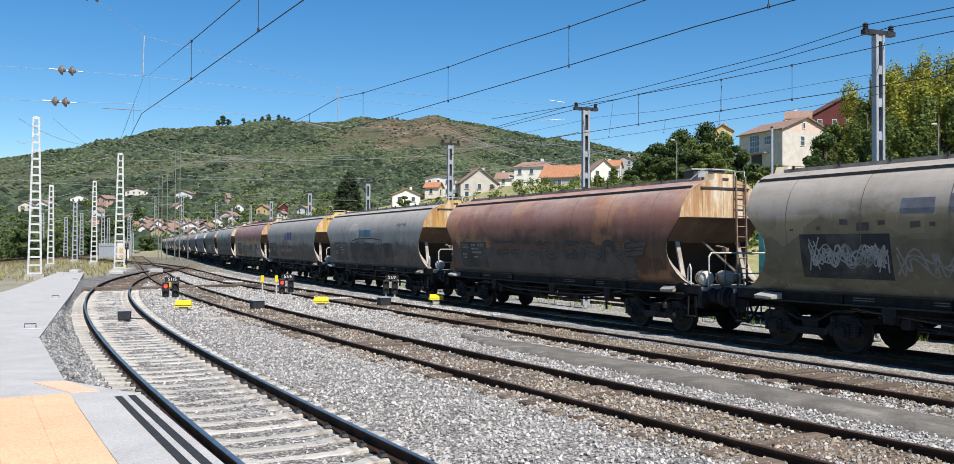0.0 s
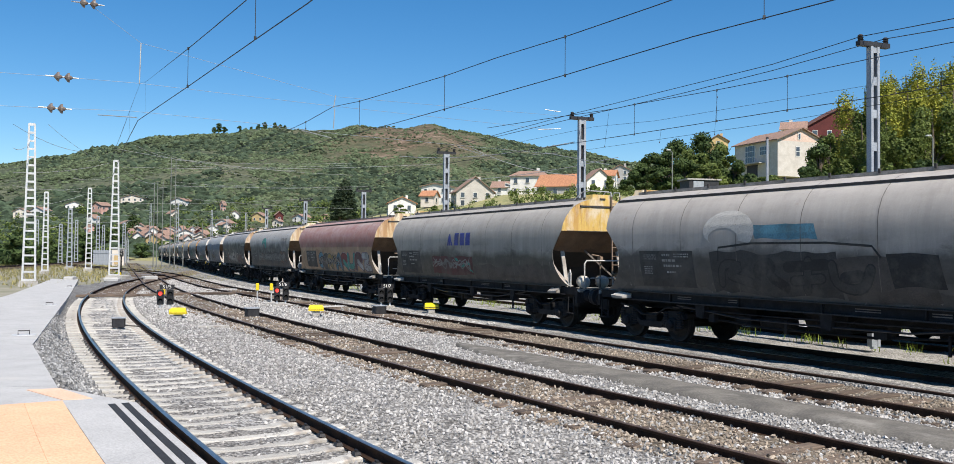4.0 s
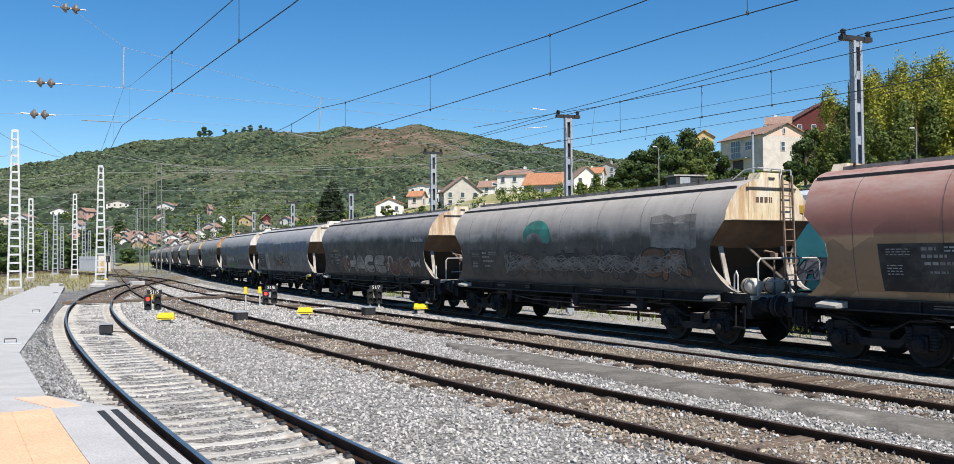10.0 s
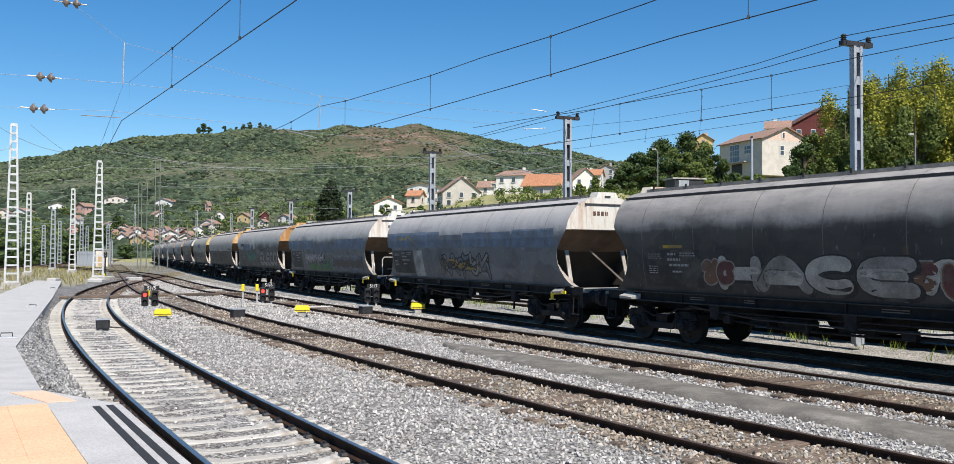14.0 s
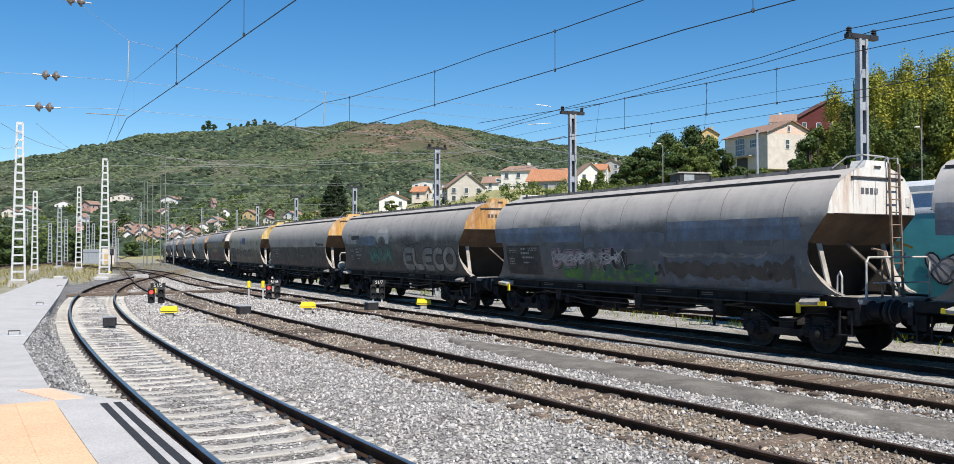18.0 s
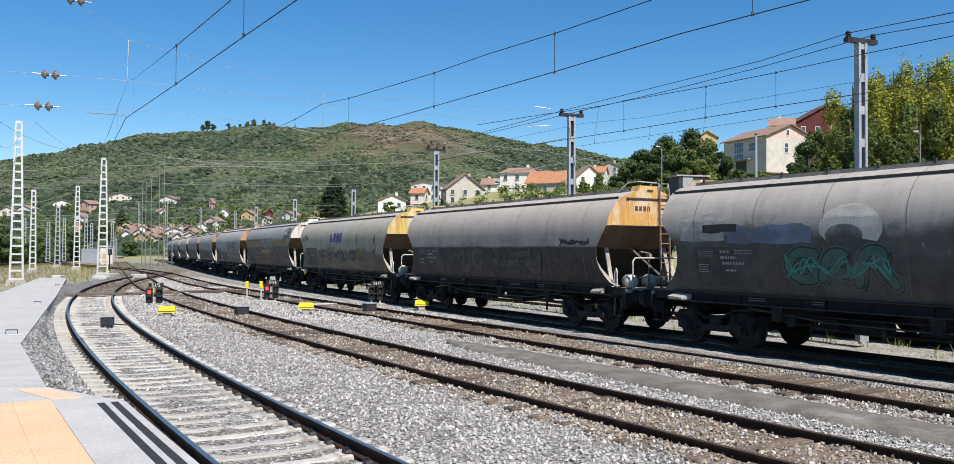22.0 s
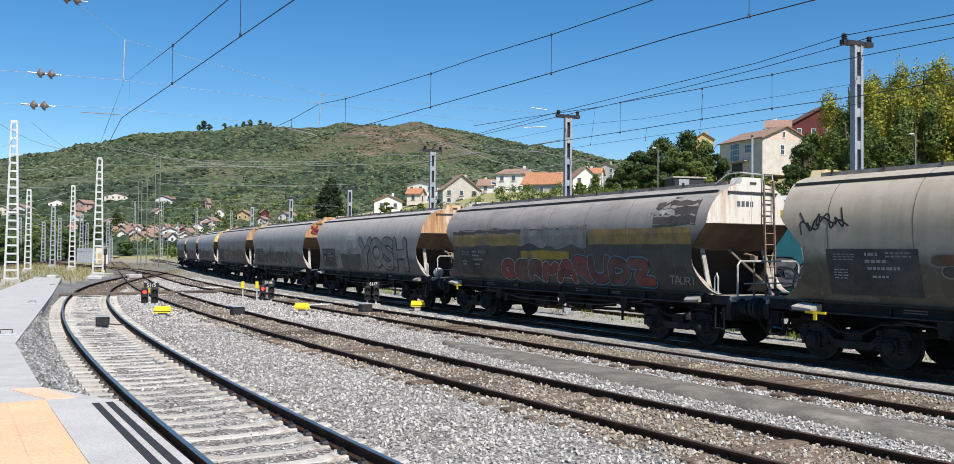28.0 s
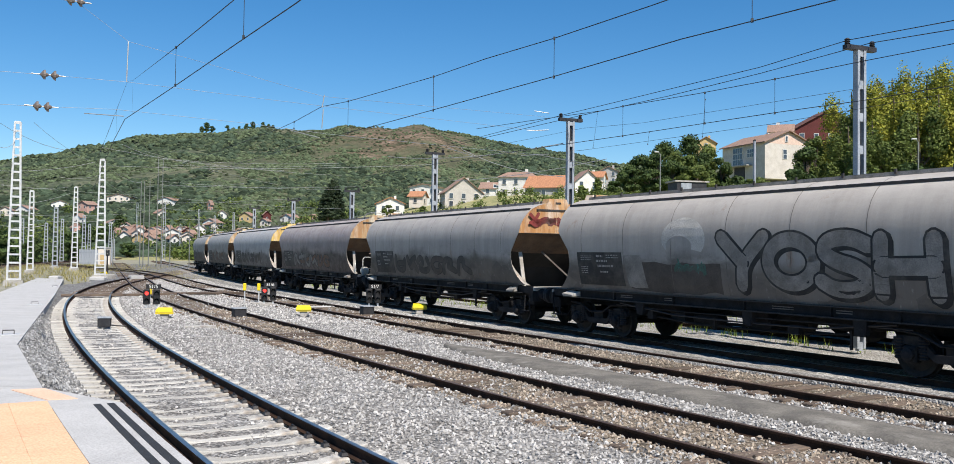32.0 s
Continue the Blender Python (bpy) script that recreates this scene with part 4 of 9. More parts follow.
def make_wagon():
    w = thing("hopper_wagon", pose(0, 0, 0), "weathered covered grain hopper wagon", "wagon", "wagons of the grain train")
    # shell: both sides and the roof in one skin
    prof = [(-y, z, r) for (y, z), r in zip(SIDE, REACH)] + [(y, z, r) for (y, z), r in list(zip(SIDE, REACH))[-2::-1]]
    xs = [i / 14 * 2 - 1 for i in range(15)]
    g = Geo().grid([[(r * a, y, z) for y, z, r in prof] for a in xs])
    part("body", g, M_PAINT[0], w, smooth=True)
    lower = [(y, z, r) for (y, z), r in zip(SIDE, REACH) if z < 2.5]
    upper = [(y, z, r) for (y, z), r in zip(SIDE, REACH) if z > 3.0]
    for sx in (-1, 1):
        for sy in (-1, 1):
            # broad forward-facing rim that sweeps down to the deck
            g = Geo().grid([[(sx * (r + 0.004), sy * (y + 0.004), z), (sx * (r - 0.02), sy * (y - 0.15 * smooth(2.1, 1.5, z) - 0.02), z), (sx * (r - 0.05), sy * (y - 0.15 * smooth(2.1, 1.5, z) - 0.02), z)] for y, z, r in lower])
            part("end_rim", g, M_BRACE, w, "dusty white curved rim of the side sheet", True)
            g = Geo().beam((sx * 6.32, sy * 1.08, 2.44), (sx * 6.66, sy * 1.1, 1.24), 0.13, 0.04, 0, (sx, 0, 0.3))
            part("brace", g, M_BRACE, w, "dusty white upright brace")
        part("brace", Geo().beam((sx * 6.36, -0.25, 2.44), (sx * 6.98, 0.92, 1.24), 0.11, 0.05), M_STAY, w, "grey-brown diagonal brace")
        # upright end panel in three facets, sloped hopper below
        g = Geo()
        side = [(y, z, r) for y, z, r in upper if y > 0.7]
        for sy in (-1, 1):
            f = [(sx * (r + 0.002), sy * y, z) for y, z, r in side] + [(sx * 6.985, sy * 0.8, 3.05)]
            g.add(f, [tuple(range(len(f)))])
        mid_ = [(-y, z, r) for y, z, r in upper if y < 0.8] + [(y, z, r) for y, z, r in [q for q in upper if q[0] < 0.8][-2::-1]]
        f = [(sx * 6.985, -0.8, 3.05)] + [(sx * 6.988, y, z) for y, z, r in mid_] + [(sx * 6.985, 0.8, 3.05)]
        g.add(f, [tuple(range(len(f)))])
        g.box((sx * 6.995, 0, 3.83), (0.04, 1.7, 0.05), 1)
        g.box((sx * 6.995, -0.06, 3.42), (0.012, 0.014, 0.74), 0)
        g.box((sx * 6.95, 0, 3.045), (0.1, 2.6, 0.02), 1)
        part("end_panel", g, [M_END[0], M_ROOFRAIL], w)
        g = Geo().add([(sx * 6.99, -0.5, 3.87), (sx * 6.99, 0.5, 3.87), (sx * 6.97, 0.34, 4.22), (sx * 6.97, -0.34, 4.22), (sx * 6.6, -0.5, 3.87), (sx * 6.6, 0.5, 3.87), (sx * 6.6, 0.34, 4.22), (sx * 6.6, -0.34, 4.22)],
                      [(0, 1, 2, 3), (7, 6, 5, 4), (0, 3, 7, 4), (1, 5, 6, 2), (3, 2, 6, 7)])
        part("roof_end_box", g, M_END[0], w)
        part("latch", Geo().box((sx * 6.995, 0, 4.08), (0.03, 0.2, 0.05)), M_ROOFRAIL, w)
        g = Geo().add([(sx * 6.87, -1.48, 3.05), (sx * 6.985, -0.8, 3.05), (sx * 6.985, 0.8, 3.05), (sx * 6.87, 1.48, 3.05), (sx * 6.35, 1.44, 2.44), (sx * 6.32, 0.8, 2.38), (sx * 6.32, -0.8, 2.38), (sx * 6.35, -1.44, 2.44)],
                      [(0, 1, 6, 7), (1, 2, 5, 6), (2, 3, 4, 5)])
        part("hopper_slope", g, M_HOPPER, w, "rusty brown sloping end of the hopper")
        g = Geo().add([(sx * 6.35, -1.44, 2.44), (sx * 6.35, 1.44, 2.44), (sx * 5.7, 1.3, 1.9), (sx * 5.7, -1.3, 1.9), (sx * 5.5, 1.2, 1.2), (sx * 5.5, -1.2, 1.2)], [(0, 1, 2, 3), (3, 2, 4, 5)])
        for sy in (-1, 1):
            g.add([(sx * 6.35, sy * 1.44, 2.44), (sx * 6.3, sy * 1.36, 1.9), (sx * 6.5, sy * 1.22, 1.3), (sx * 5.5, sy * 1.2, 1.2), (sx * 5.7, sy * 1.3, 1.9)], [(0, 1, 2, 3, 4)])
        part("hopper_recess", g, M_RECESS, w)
        part("end_deck", Geo().box((sx * 6.82, 0, 1.215), (1.4, 2.46, 0.05)).box((sx * 7.48, 0, 1.2), (0.06, 2.5, 0.1)), M_DECK, w, "pale dusty end deck")
        # buffers, coupling, hoses
        for y in (-0.95, 0.95):
            turn = Matrix.Translation((sx * 7.5, y, 1.03)) @ Euler((0, radians(90 * sx), 0)).to_matrix().to_4x4()
            b = part("buffer", Geo().lathe([(0.2, 0), (0.2, 0.03), (0.15, 0.05), (0.15, 0.26), (0.19, 0.27), (0.19, 0.31), (0.11, 0.32), (0.11, 0.42)], 16, turn), M_UNDER, w, "black round buffer")
            part("buffer_head", Geo().lathe([(0.1, 0.41), (0.24, 0.43), (0.25, 0.46), (0.2, 0.49), (0.05, 0.5)], 18, turn), M_GREASE, b)
        g = Geo().tube([(sx * 7.4, 0, 1.0), (sx * 7.8, 0, 1.0), (sx * 8.0, 0, 0.93)], 0.05, 6)
        g.tube([(sx * 7.45, 0.35, 0.9), (sx * 7.6, 0.36, 0.55), (sx * 7.85, 0.33, 0.42), (sx * 8.0, 0.3, 0.5)], 0.03, 5)
        g.tube([(sx * 7.45, -0.4, 0.9), (sx * 7.62, -0.41, 0.6), (sx * 7.85, -0.38, 0.38), (sx * 8.0, -0.35, 0.44)], 0.03, 5)
        part("coupling", g, M_UNDER, w)
        part("headstock", Geo().box((sx * 7.44, 0, 0.99), (0.12, 2.6, 0.34)).box((sx * 7.3, -1.2, 0.86), (0.3, 0.06, 0.3)).box((sx * 7.3, 1.2, 0.86), (0.3, 0.06, 0.3)), M_UNDER, w)
        for sy in (-1, 1):
            g = Geo().add([(sx * 6.0, sy * 1.26, 1.24), (sx * 6.5, sy * 1.26, 1.27), (sx * 6.62, sy * 1.5, 1.17), (sx * 6.12, sy * 1.5, 1.14), (sx * 6.0, sy * 1.26, 1.1), (sx * 6.5, sy * 1.26, 1.1), (sx * 6.6, sy * 1.48, 1.1), (sx * 6.12, sy * 1.48, 1.09)],
                          [(0, 1, 2, 3), (4, 7, 6, 5), (0, 4, 5, 1), (1, 5, 6, 2), (2, 6, 7, 3), (3, 7, 4, 0)])
            part("step_plate", g, M_DECK, w, "pale bent step plate")
            part("shunter_step", Geo().box((sx * 7.15, sy * 1.3, 0.5), (0.34, 0.16, 0.03)).beam((sx * 7.0, sy * 1.3, 0.5), (sx * 7.0, sy * 1.28, 1.0), 0.03).beam((sx * 7.3, sy * 1.3, 0.5), (sx * 7.3, sy * 1.28, 1.0), 0.03), M_UNDER, w)
    # underframe
    for sy in (-1, 1):
        part("side_sill", Geo().box((0, sy * 1.22, 1.18), (14.8, 0.03, 0.22)), M_UNDER, w)
        part("sill_flange", Geo().box((0, sy * 1.27, 1.3), (13.2, 0.14, 0.025)), M_GREASE, w)
        part("sill_flange", Geo().box((0, sy * 1.26, 1.065), (13.6, 0.13, 0.025)), M_GREASE, w)
        for x in (-6.2, -4.4, -2.0, 0.4, 2.8, 4.4, 6.2) if sy < 0 else ():
            part("web_stiffener", Geo().box((x, sy * 1.25, 1.18), (0.03, 0.09, 0.22)), M_UNDER, w)
        for x in (-3.3, 0.5, 3.5):
            part("frame_bracket", Geo().box((x, sy * 1.2, 0.9), (0.26, 0.14, 0.32), taper=1.25).box((x + 0.05, sy * 1.26, 0.8), (0.12, 0.06, 0.16)), M_UNDER, w)
        g = Geo().tube([(-4.2, sy * 1.22, 1.0), (-2.0, sy * 1.22, 0.8), (0.2, sy * 1.22, 0.78), (2.4, sy * 1.22, 0.8), (4.3, sy * 1.22, 1.02)], 0.022, 5)
        g.tube([(-4.4, sy * 1.18, 0.94), (-1.6, sy * 1.18, 0.9), (2.0, sy * 1.18, 0.92), (4.6, sy * 1.18, 0.94)], 0.016, 5)
        part("brake_rod", g, M_GREASE, w)
        part("roof_gutter", Geo().box((0, sy * 1.035, 3.855), (13.7, 0.05, 0.06)), M_ROOFRAIL, w, "dark gutter along the roof edge")
    g = Geo().box((0, 0, 0.98), (14.6, 0.6, 0.35)).box((0, 0.25, 0.72), (0.9, 1.3, 0.25)).box((-2.2, -0.7, 0.72), (0.5, 0.4, 0.24)).box((2.4, 0.5, 0.7), (0.7, 0.35, 0.28))
    g.lathe([(0.02, -0.5), (0.15, -0.46), (0.18, -0.4), (0.18, 0.4), (0.15, 0.46), (0.02, 0.5)], 12, Matrix.Translation((-1.4, -0.55, 0.72)) @ Euler((0, radians(90), 0)).to_matrix().to_4x4())
    g.tube([(-3.4, -0.95, 0.72), (-1.4, -0.95, 0.6), (1.4, -0.95, 0.62), (3.4, -0.95, 0.74)], 0.03, 5)
    g.box((-0.8, -1.0, 0.66), (0.08, 0.06, 0.3)).box((1.7, -1.05, 0.72), (0.3, 0.16, 0.2)).box((-3.0, -1.1, 0.74), (0.2, 0.14, 0.2)).box((3.1, -1.0, 0.6), (0.05, 0.05, 0.4))
    part("underframe", g, M_UNDER, w)
    for x, wd in ((-3.9, 0.5), (-2.2, 0.35), (1.5, 0.6), (3.1, 0.4)):
        for q in (0.03, -0.02):
            part("sill_mark", Geo().box((x, -1.238, 1.19 + q), (wd, 0.006, 0.022)), M_SEAM, w)
    for x in (-2.6, 0, 2.6):
        g = Geo().add([(x - 0.9, -1.0, 1.25), (x + 0.9, -1.0, 1.25), (x + 0.9, 1.0, 1.25), (x - 0.9, 1.0, 1.25), (x - 0.3, -0.35, 0.72), (x + 0.3, -0.35, 0.72), (x + 0.3, 0.35, 0.72), (x - 0.3, 0.35, 0.72)],
                      [(0, 1, 5, 4), (1, 2, 6, 5), (2, 3, 7, 6), (3, 0, 4, 7), (4, 5, 6, 7)])
        part("discharge_chute", g, M_UNDER, w)
    # hatch rim, low walkway and stubs along the roof
    part("hatch_rim", Geo().box((0, -0.5, 4.08), (13.2, 0.03, 0.09)).box((0, 0.5, 4.08), (13.2, 0.03, 0.09)), M_GRATE, w)
    g = Geo()
    for y in (-0.3, -0.1, 0.1, 0.3):
        g.box((0, y, 4.14), (13.2, 0.15, 0.02))
    part("roof_walkway", g, M_GRATE, w, "dusty slatted roof walkway")
    for i in range(11):
        part("roof_stub", Geo().box((-6.3 + i * 1.26, -0.52, 4.14), (0.05, 0.04, 0.1)), M_ROOFRAIL, w)
    for x in (-5.7, -3.8, -1.9, 0, 1.9, 3.8, 5.7):
        rows = [[(x - 0.008, y * 1.003, z + 0.002), (x + 0.008, y * 1.003, z + 0.002)] for y, z, r in prof[1:-1]]
        part("weld_seam", Geo().grid(rows), M_SEAM, w)
    for x in (-5.4, 5.4):
        bogie(w, x)
    return w


def fitted(key, make, cache={}):
    """One mesh for each kind of fitting, shared by the wagons."""
    if key not in cache:
        cache[key] = make()
    return cache[key]


def platform_end(w, tanks):
    """Ladder, railings, roof hoop and air tanks on the leading end of a wagon."""
    def railing():
        g = Geo().tube([(7.42, -0.98, 1.2), (7.42, -0.98, 2.02), (7.42, -0.9, 2.12), (7.42, 1.05, 2.12), (7.42, 1.15, 2.02), (7.42, 1.15, 1.2)], 0.026, 6)
        g.tube([(7.42, -0.75, 1.58), (7.42, 1.15, 1.58)], 0.018, 5)
        return g.tube([(7.42, 0.1, 1.2), (7.42, 0.1, 1.58)], 0.018, 5).mesh("end_railing", M_RAILING)

    def hoop():
        g = Geo().tube([(7.05, 0.3, 4.0), (7.03, 0.3, 4.3), (6.75, 0.3, 4.34), (6.5, 0.3, 4.12)], 0.02, 5)
        g.tube([(7.05, 0.64, 3.95), (7.03, 0.64, 4.3), (6.75, 0.64, 4.32), (6.5, 0.64, 4.05)], 0.02, 5)
        return g.tube([(6.97, 0.25, 4.32), (6.97, -0.45, 4.33), (6.6, -0.5, 4.31), (6.3, -0.6, 4.08)], 0.018, 5).mesh("roof_hoop", M_RAILING)

    part("end_railing", fitted("railing", railing), None, w, "pale tubular end railing")
    part("roof_hoop", fitted("hoop", hoop), None, w)
    part("grab_handle", fitted("handle", lambda: Geo().tube([(7.0, -1.2, 1.2), (7.0, -1.2, 1.72), (6.96, -1.2, 1.82), (6.9, -1.2, 1.72), (6.88, -1.2, 1.2)], 0.022, 6).mesh("grab_handle", M_RAILING)), None, w)
    part("brake_wheel", fitted("brake", lambda: Geo().tube([(7.3, -0.3, 1.2), (7.3, -0.3, 2.26), (7.3, -0.62, 2.3)], 0.03, 6).box((7.3, -0.3, 2.2), (0.16, 0.1, 0.1)).mesh("brake_wheel", M_LADDER)), None, w)
    lad = part("ladder", fitted("ladder", lambda: Geo().beam((7.14, 0.3, 1.15), (7.06, 0.3, 4.17), 0.035, 0.05).beam((7.14, 0.64, 1.15), (7.06, 0.64, 4.17), 0.035, 0.05).mesh("ladder", M_LADDER)), None, w, "worn brown steel ladder")
    for k in range(10):
        z = 1.42 + k * 0.28
        part("rung", fitted("rung", lambda: Geo().tube([(0, 0.28, 0), (0, 0.66, 0)], 0.016, 5).mesh("rung", M_LADDER)), None, lad, at=pose(7.14 - 0.08 * (z - 1.1) / 2.95, 0, z))
    def tank():
        return Geo().lathe([(0.02, -0.38), (0.13, -0.35), (0.19, -0.27), (0.2, -0.2), (0.2, 0.2), (0.19, 0.27), (0.13, 0.35), (0.02, 0.38)], 18).mesh("air_tank", M_TANK, True)
    for y in (-0.72, 0.0) if tanks else ():
        part("air_tank", fitted("tank", tank), None, w, "off-white cylindrical air tank", at=pose(6.98, y, 1.45, 90, 0, 62))
        part("tank_strap", fitted("strap", lambda: Geo().lathe([(0.206, -0.02), (0.21, 0), (0.206, 0.02)], 18).mesh("tank_strap", M_UNDER)), None, w, at=pose(6.98, y, 1.45, 90, 0, 62))


M_SEAM = material("grimy_weld_seam", (0.17, 0.15, 0.135), (0.1, 0.088, 0.08), 0.7, scale=4, fine=40, bump=0.1)
GREY, WARM, BLUE = (0.42, 0.39, 0.36), (0.46, 0.41, 0.34), (0.38, 0.40, 0.44)
# upper colour, lower colour, end panel colour, band height, rust, label
COATS = []


def coat(*spec):
    COATS.append(spec)


coat((0.36, 0.33, 0.29), (0.32, 0.26, 0.16), (0.55, 0.45, 0.3), 2.95, 0.15, "olive-beige grain hopper wagon with a dark scribbled panel")
coat((0.34, 0.14, 0.1), (0.24, 0.12, 0.07), (0.6, 0.5, 0.34), 2.62, 0.6, "rust-red grain hopper wagon with a stained cream end")
coat(GREY, (0.17, 0.155, 0.14), (0.5, 0.35, 0.13), 2.35, 0.3, "grey grain hopper wagon with a pale emblem and black graffiti")
coat((0.36, 0.335, 0.3), (0.2, 0.185, 0.155), (0.55, 0.38, 0.12), 2.3, 0.15, "dark olive-grey grain hopper wagon with blue lettering shapes")
coat((0.36, 0.15, 0.12), (0.46, 0.28, 0.16), (0.62, 0.52, 0.34), 2.6, 0.3, "faded red grain hopper wagon with tan lower side and graffiti")
coat(GREY, (0.19, 0.18, 0.17), (0.6, 0.52, 0.36), 2.75, 0.2, "grey grain hopper wagon with a green emblem and graffiti")
coat((0.23, 0.225, 0.225), (0.1, 0.095, 0.095), (0.58, 0.52, 0.41), 3.0, 0.25, "dark grey grain hopper wagon with outlined graffiti")
coat((0.42, 0.42, 0.43), (0.25, 0.255, 0.27), (0.55, 0.54, 0.5), 2.95, 0.1, "bluish grey grain hopper wagon with black and yellow graffiti")
coat((0.42, 0.405, 0.39), (0.25, 0.25, 0.255), (0.6, 0.6, 0.58), 2.95, 0.1, "grey grain hopper wagon with pale end and green graffiti")
coat((0.41, 0.38, 0.35), (0.2, 0.185, 0.17), (0.5, 0.3, 0.1), 2.75, 0.35, "grey grain hopper wagon with silver block graffiti")
coat((0.47, 0.41, 0.35), (0.055, 0.042, 0.042), (0.52, 0.3, 0.09), 2.45, 0.1, "beige-grey grain hopper wagon with a dark lower half")
coat((0.43, 0.38, 0.29), (0.25, 0.21, 0.145), (0.56, 0.42, 0.12), 2.2, 0.15, "olive-beige grain hopper wagon with blue lettering shapes")
coat((0.27, 0.25, 0.235), (0.15, 0.14, 0.125), (0.6, 0.58, 0.54), 2.75, 0.1, "grey grain hopper wagon with a yellow band and red graffiti")
coat(GREY, (0.24, 0.21, 0.185), (0.56, 0.42, 0.27), 2.1, 0.5, "beige-grey grain hopper wagon with large black outline graffiti")
coat((0.4, 0.375, 0.355), (0.21, 0.19, 0.17), (0.5, 0.3, 0.15), 2.2, 0.4, "grey grain hopper wagon with a rusty orange end")
coat((0.33, 0.27, 0.26), (0.17, 0.13, 0.125), (0.42, 0.34, 0.22), 2.3, 0.3, "dull maroon-grey grain hopper wagon")
coat((0.46, 0.45, 0.45), (0.3, 0.29, 0.29), (0.6, 0.42, 0.12), 2.2, 0.1, "light grey grain hopper wagon")
coat((0.36, 0.34, 0.32), (0.18, 0.165, 0.15), (0.5, 0.4, 0.25), 2.2, 0.2, "grey grain hopper wagon near the train's tail")
coat((0.34, 0.32, 0.3), (0.16, 0.15, 0.14), (0.45, 0.36, 0.24), 2.2, 0.2, "dark grey grain hopper wagon at the train's tail")
LOW = {0: 0.7, 2: 0.95, 5: 0.65, 6: 0.6, 8: 0.85, 9: 0.6, 11: 0.8, 12: 0.65, -2: 0.7}      # how much of the lower colour soot and painted-in shade leave
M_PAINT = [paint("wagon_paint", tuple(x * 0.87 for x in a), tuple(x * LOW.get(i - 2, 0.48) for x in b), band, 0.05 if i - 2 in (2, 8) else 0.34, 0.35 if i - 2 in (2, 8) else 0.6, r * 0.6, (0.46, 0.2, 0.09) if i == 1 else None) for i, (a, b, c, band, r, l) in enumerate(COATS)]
M_END = [end_paint("end_paint", c, min(1.0, r * 3)) for a, b, c, band, r, l in COATS]
FIRST = -2        # number of the leading wagon
proto = make_wagon()
WAGONS = []
for i, (a, b, c, band, r, label) in enumerate(COATS):
    w = proto if i == 0 else copy_thing(proto, pose(0, 0, 0))
    w["label"] = label
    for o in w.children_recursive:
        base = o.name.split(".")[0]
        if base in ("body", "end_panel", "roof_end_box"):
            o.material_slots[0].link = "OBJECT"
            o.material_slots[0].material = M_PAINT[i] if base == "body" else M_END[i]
    WAGONS.append(w)
for i, w in enumerate(WAGONS):
    if FIRST + i not in (5, 7, 12, 14):
        platform_end(w, FIRST + i not in (-2, 2, 4, 6, 10))


# ---- asphalt path, crossing planks and slabs between the tracks ----
def strip(name, pts, width, z, mat, label, category):
    rows = []
    for i, (x, y) in enumerate(pts):
        a, b = pts[max(0, i - 1)], pts[min(len(pts) - 1, i + 1)]
        d = Vector((b[0] - a[0], b[1] - a[1])).normalized()
        w = width[i] if isinstance(width, (list, tuple)) else width
        rows.append([(x - d.y * w * k + 0.05 * noise.noise(Vector((x, y, k * 3))), y + d.x * w * k, z + (0.02 if abs(k) < 0.4 else 0) - (0.09 if abs(k) > 0.49 else 0)) for k in (-0.5, -0.46, -0.2, 0.2, 0.46, 0.5)])
    tagged(part(name, Geo().grid(rows), mat, smooth=True), label, category, kind="structure")


def mid(y, k):
    return t2_x(y) * (1 - k) + t3_x(y) * k


path = [(mid(y, 0.56), y) for y in [7 + 0.7 * i for i in range(24)]]
strip("asphalt_path", path, [1.05] * 20 + [0.95, 0.8, 0.55, 0.2], -0.10, M_ASPHALT, "worn grey asphalt strip between two tracks", "path")
strip("asphalt_path", [curve_at(s, TRAIN_D - 2.6)[0][:] for s in [-2 + 1.0 * i for i in range(26)]], 0.9, -0.06, M_STONE_GREY, "gravelled walking strip beside the train", "path")

for k, (x, y, ln, a) in enumerate([(-19.81, 44.85, 2.91, 22.9), (-19.81, 45.21, 2.91, 22.9), (-17.27, 46.72, 3.36, 48.3), (-17.27, 47.08, 3.36, 48.3), (-14.71, 48.67, 3.02, 24.9), (-14.71, 49.03, 3.02, 24.9)]):
    b = thing("crossing_plank", pose(x, y, -0.05, 0, 0, a), "dark weathered timber plank laid across the track", "plank", "crossing planks")
    part("plank", Geo().bevel_box((0, 0, 0), (ln, 0.32, 0.12), 0.015), M_TIMBER, b)
for x, y, a, sx, sy in [(-8.75, 27.6, 20, 1.3, 0.5), (-17.0, 55.0, 24, 2.6, 0.9), (-6.9, 38.5, 25, 1.8, 0.6), (-9.9, 40.6, 15, 1.5, 0.5), (-3.2, 41.0, 20, 2.6, 0.7)]:
    part_ = Geo().bevel_box((0, 0, 0), (sx * 0.75, sy * 0.7, 0.1), 0.02)
    tagged(part("concrete_slab", part_, M_CONCRETE if sx < 1.6 else M_PLATFORM, at=pose(x, y, -0.12, 0, 0, a)), "pale concrete cable-duct slab lying in the ballast", "slab", "duct slabs")


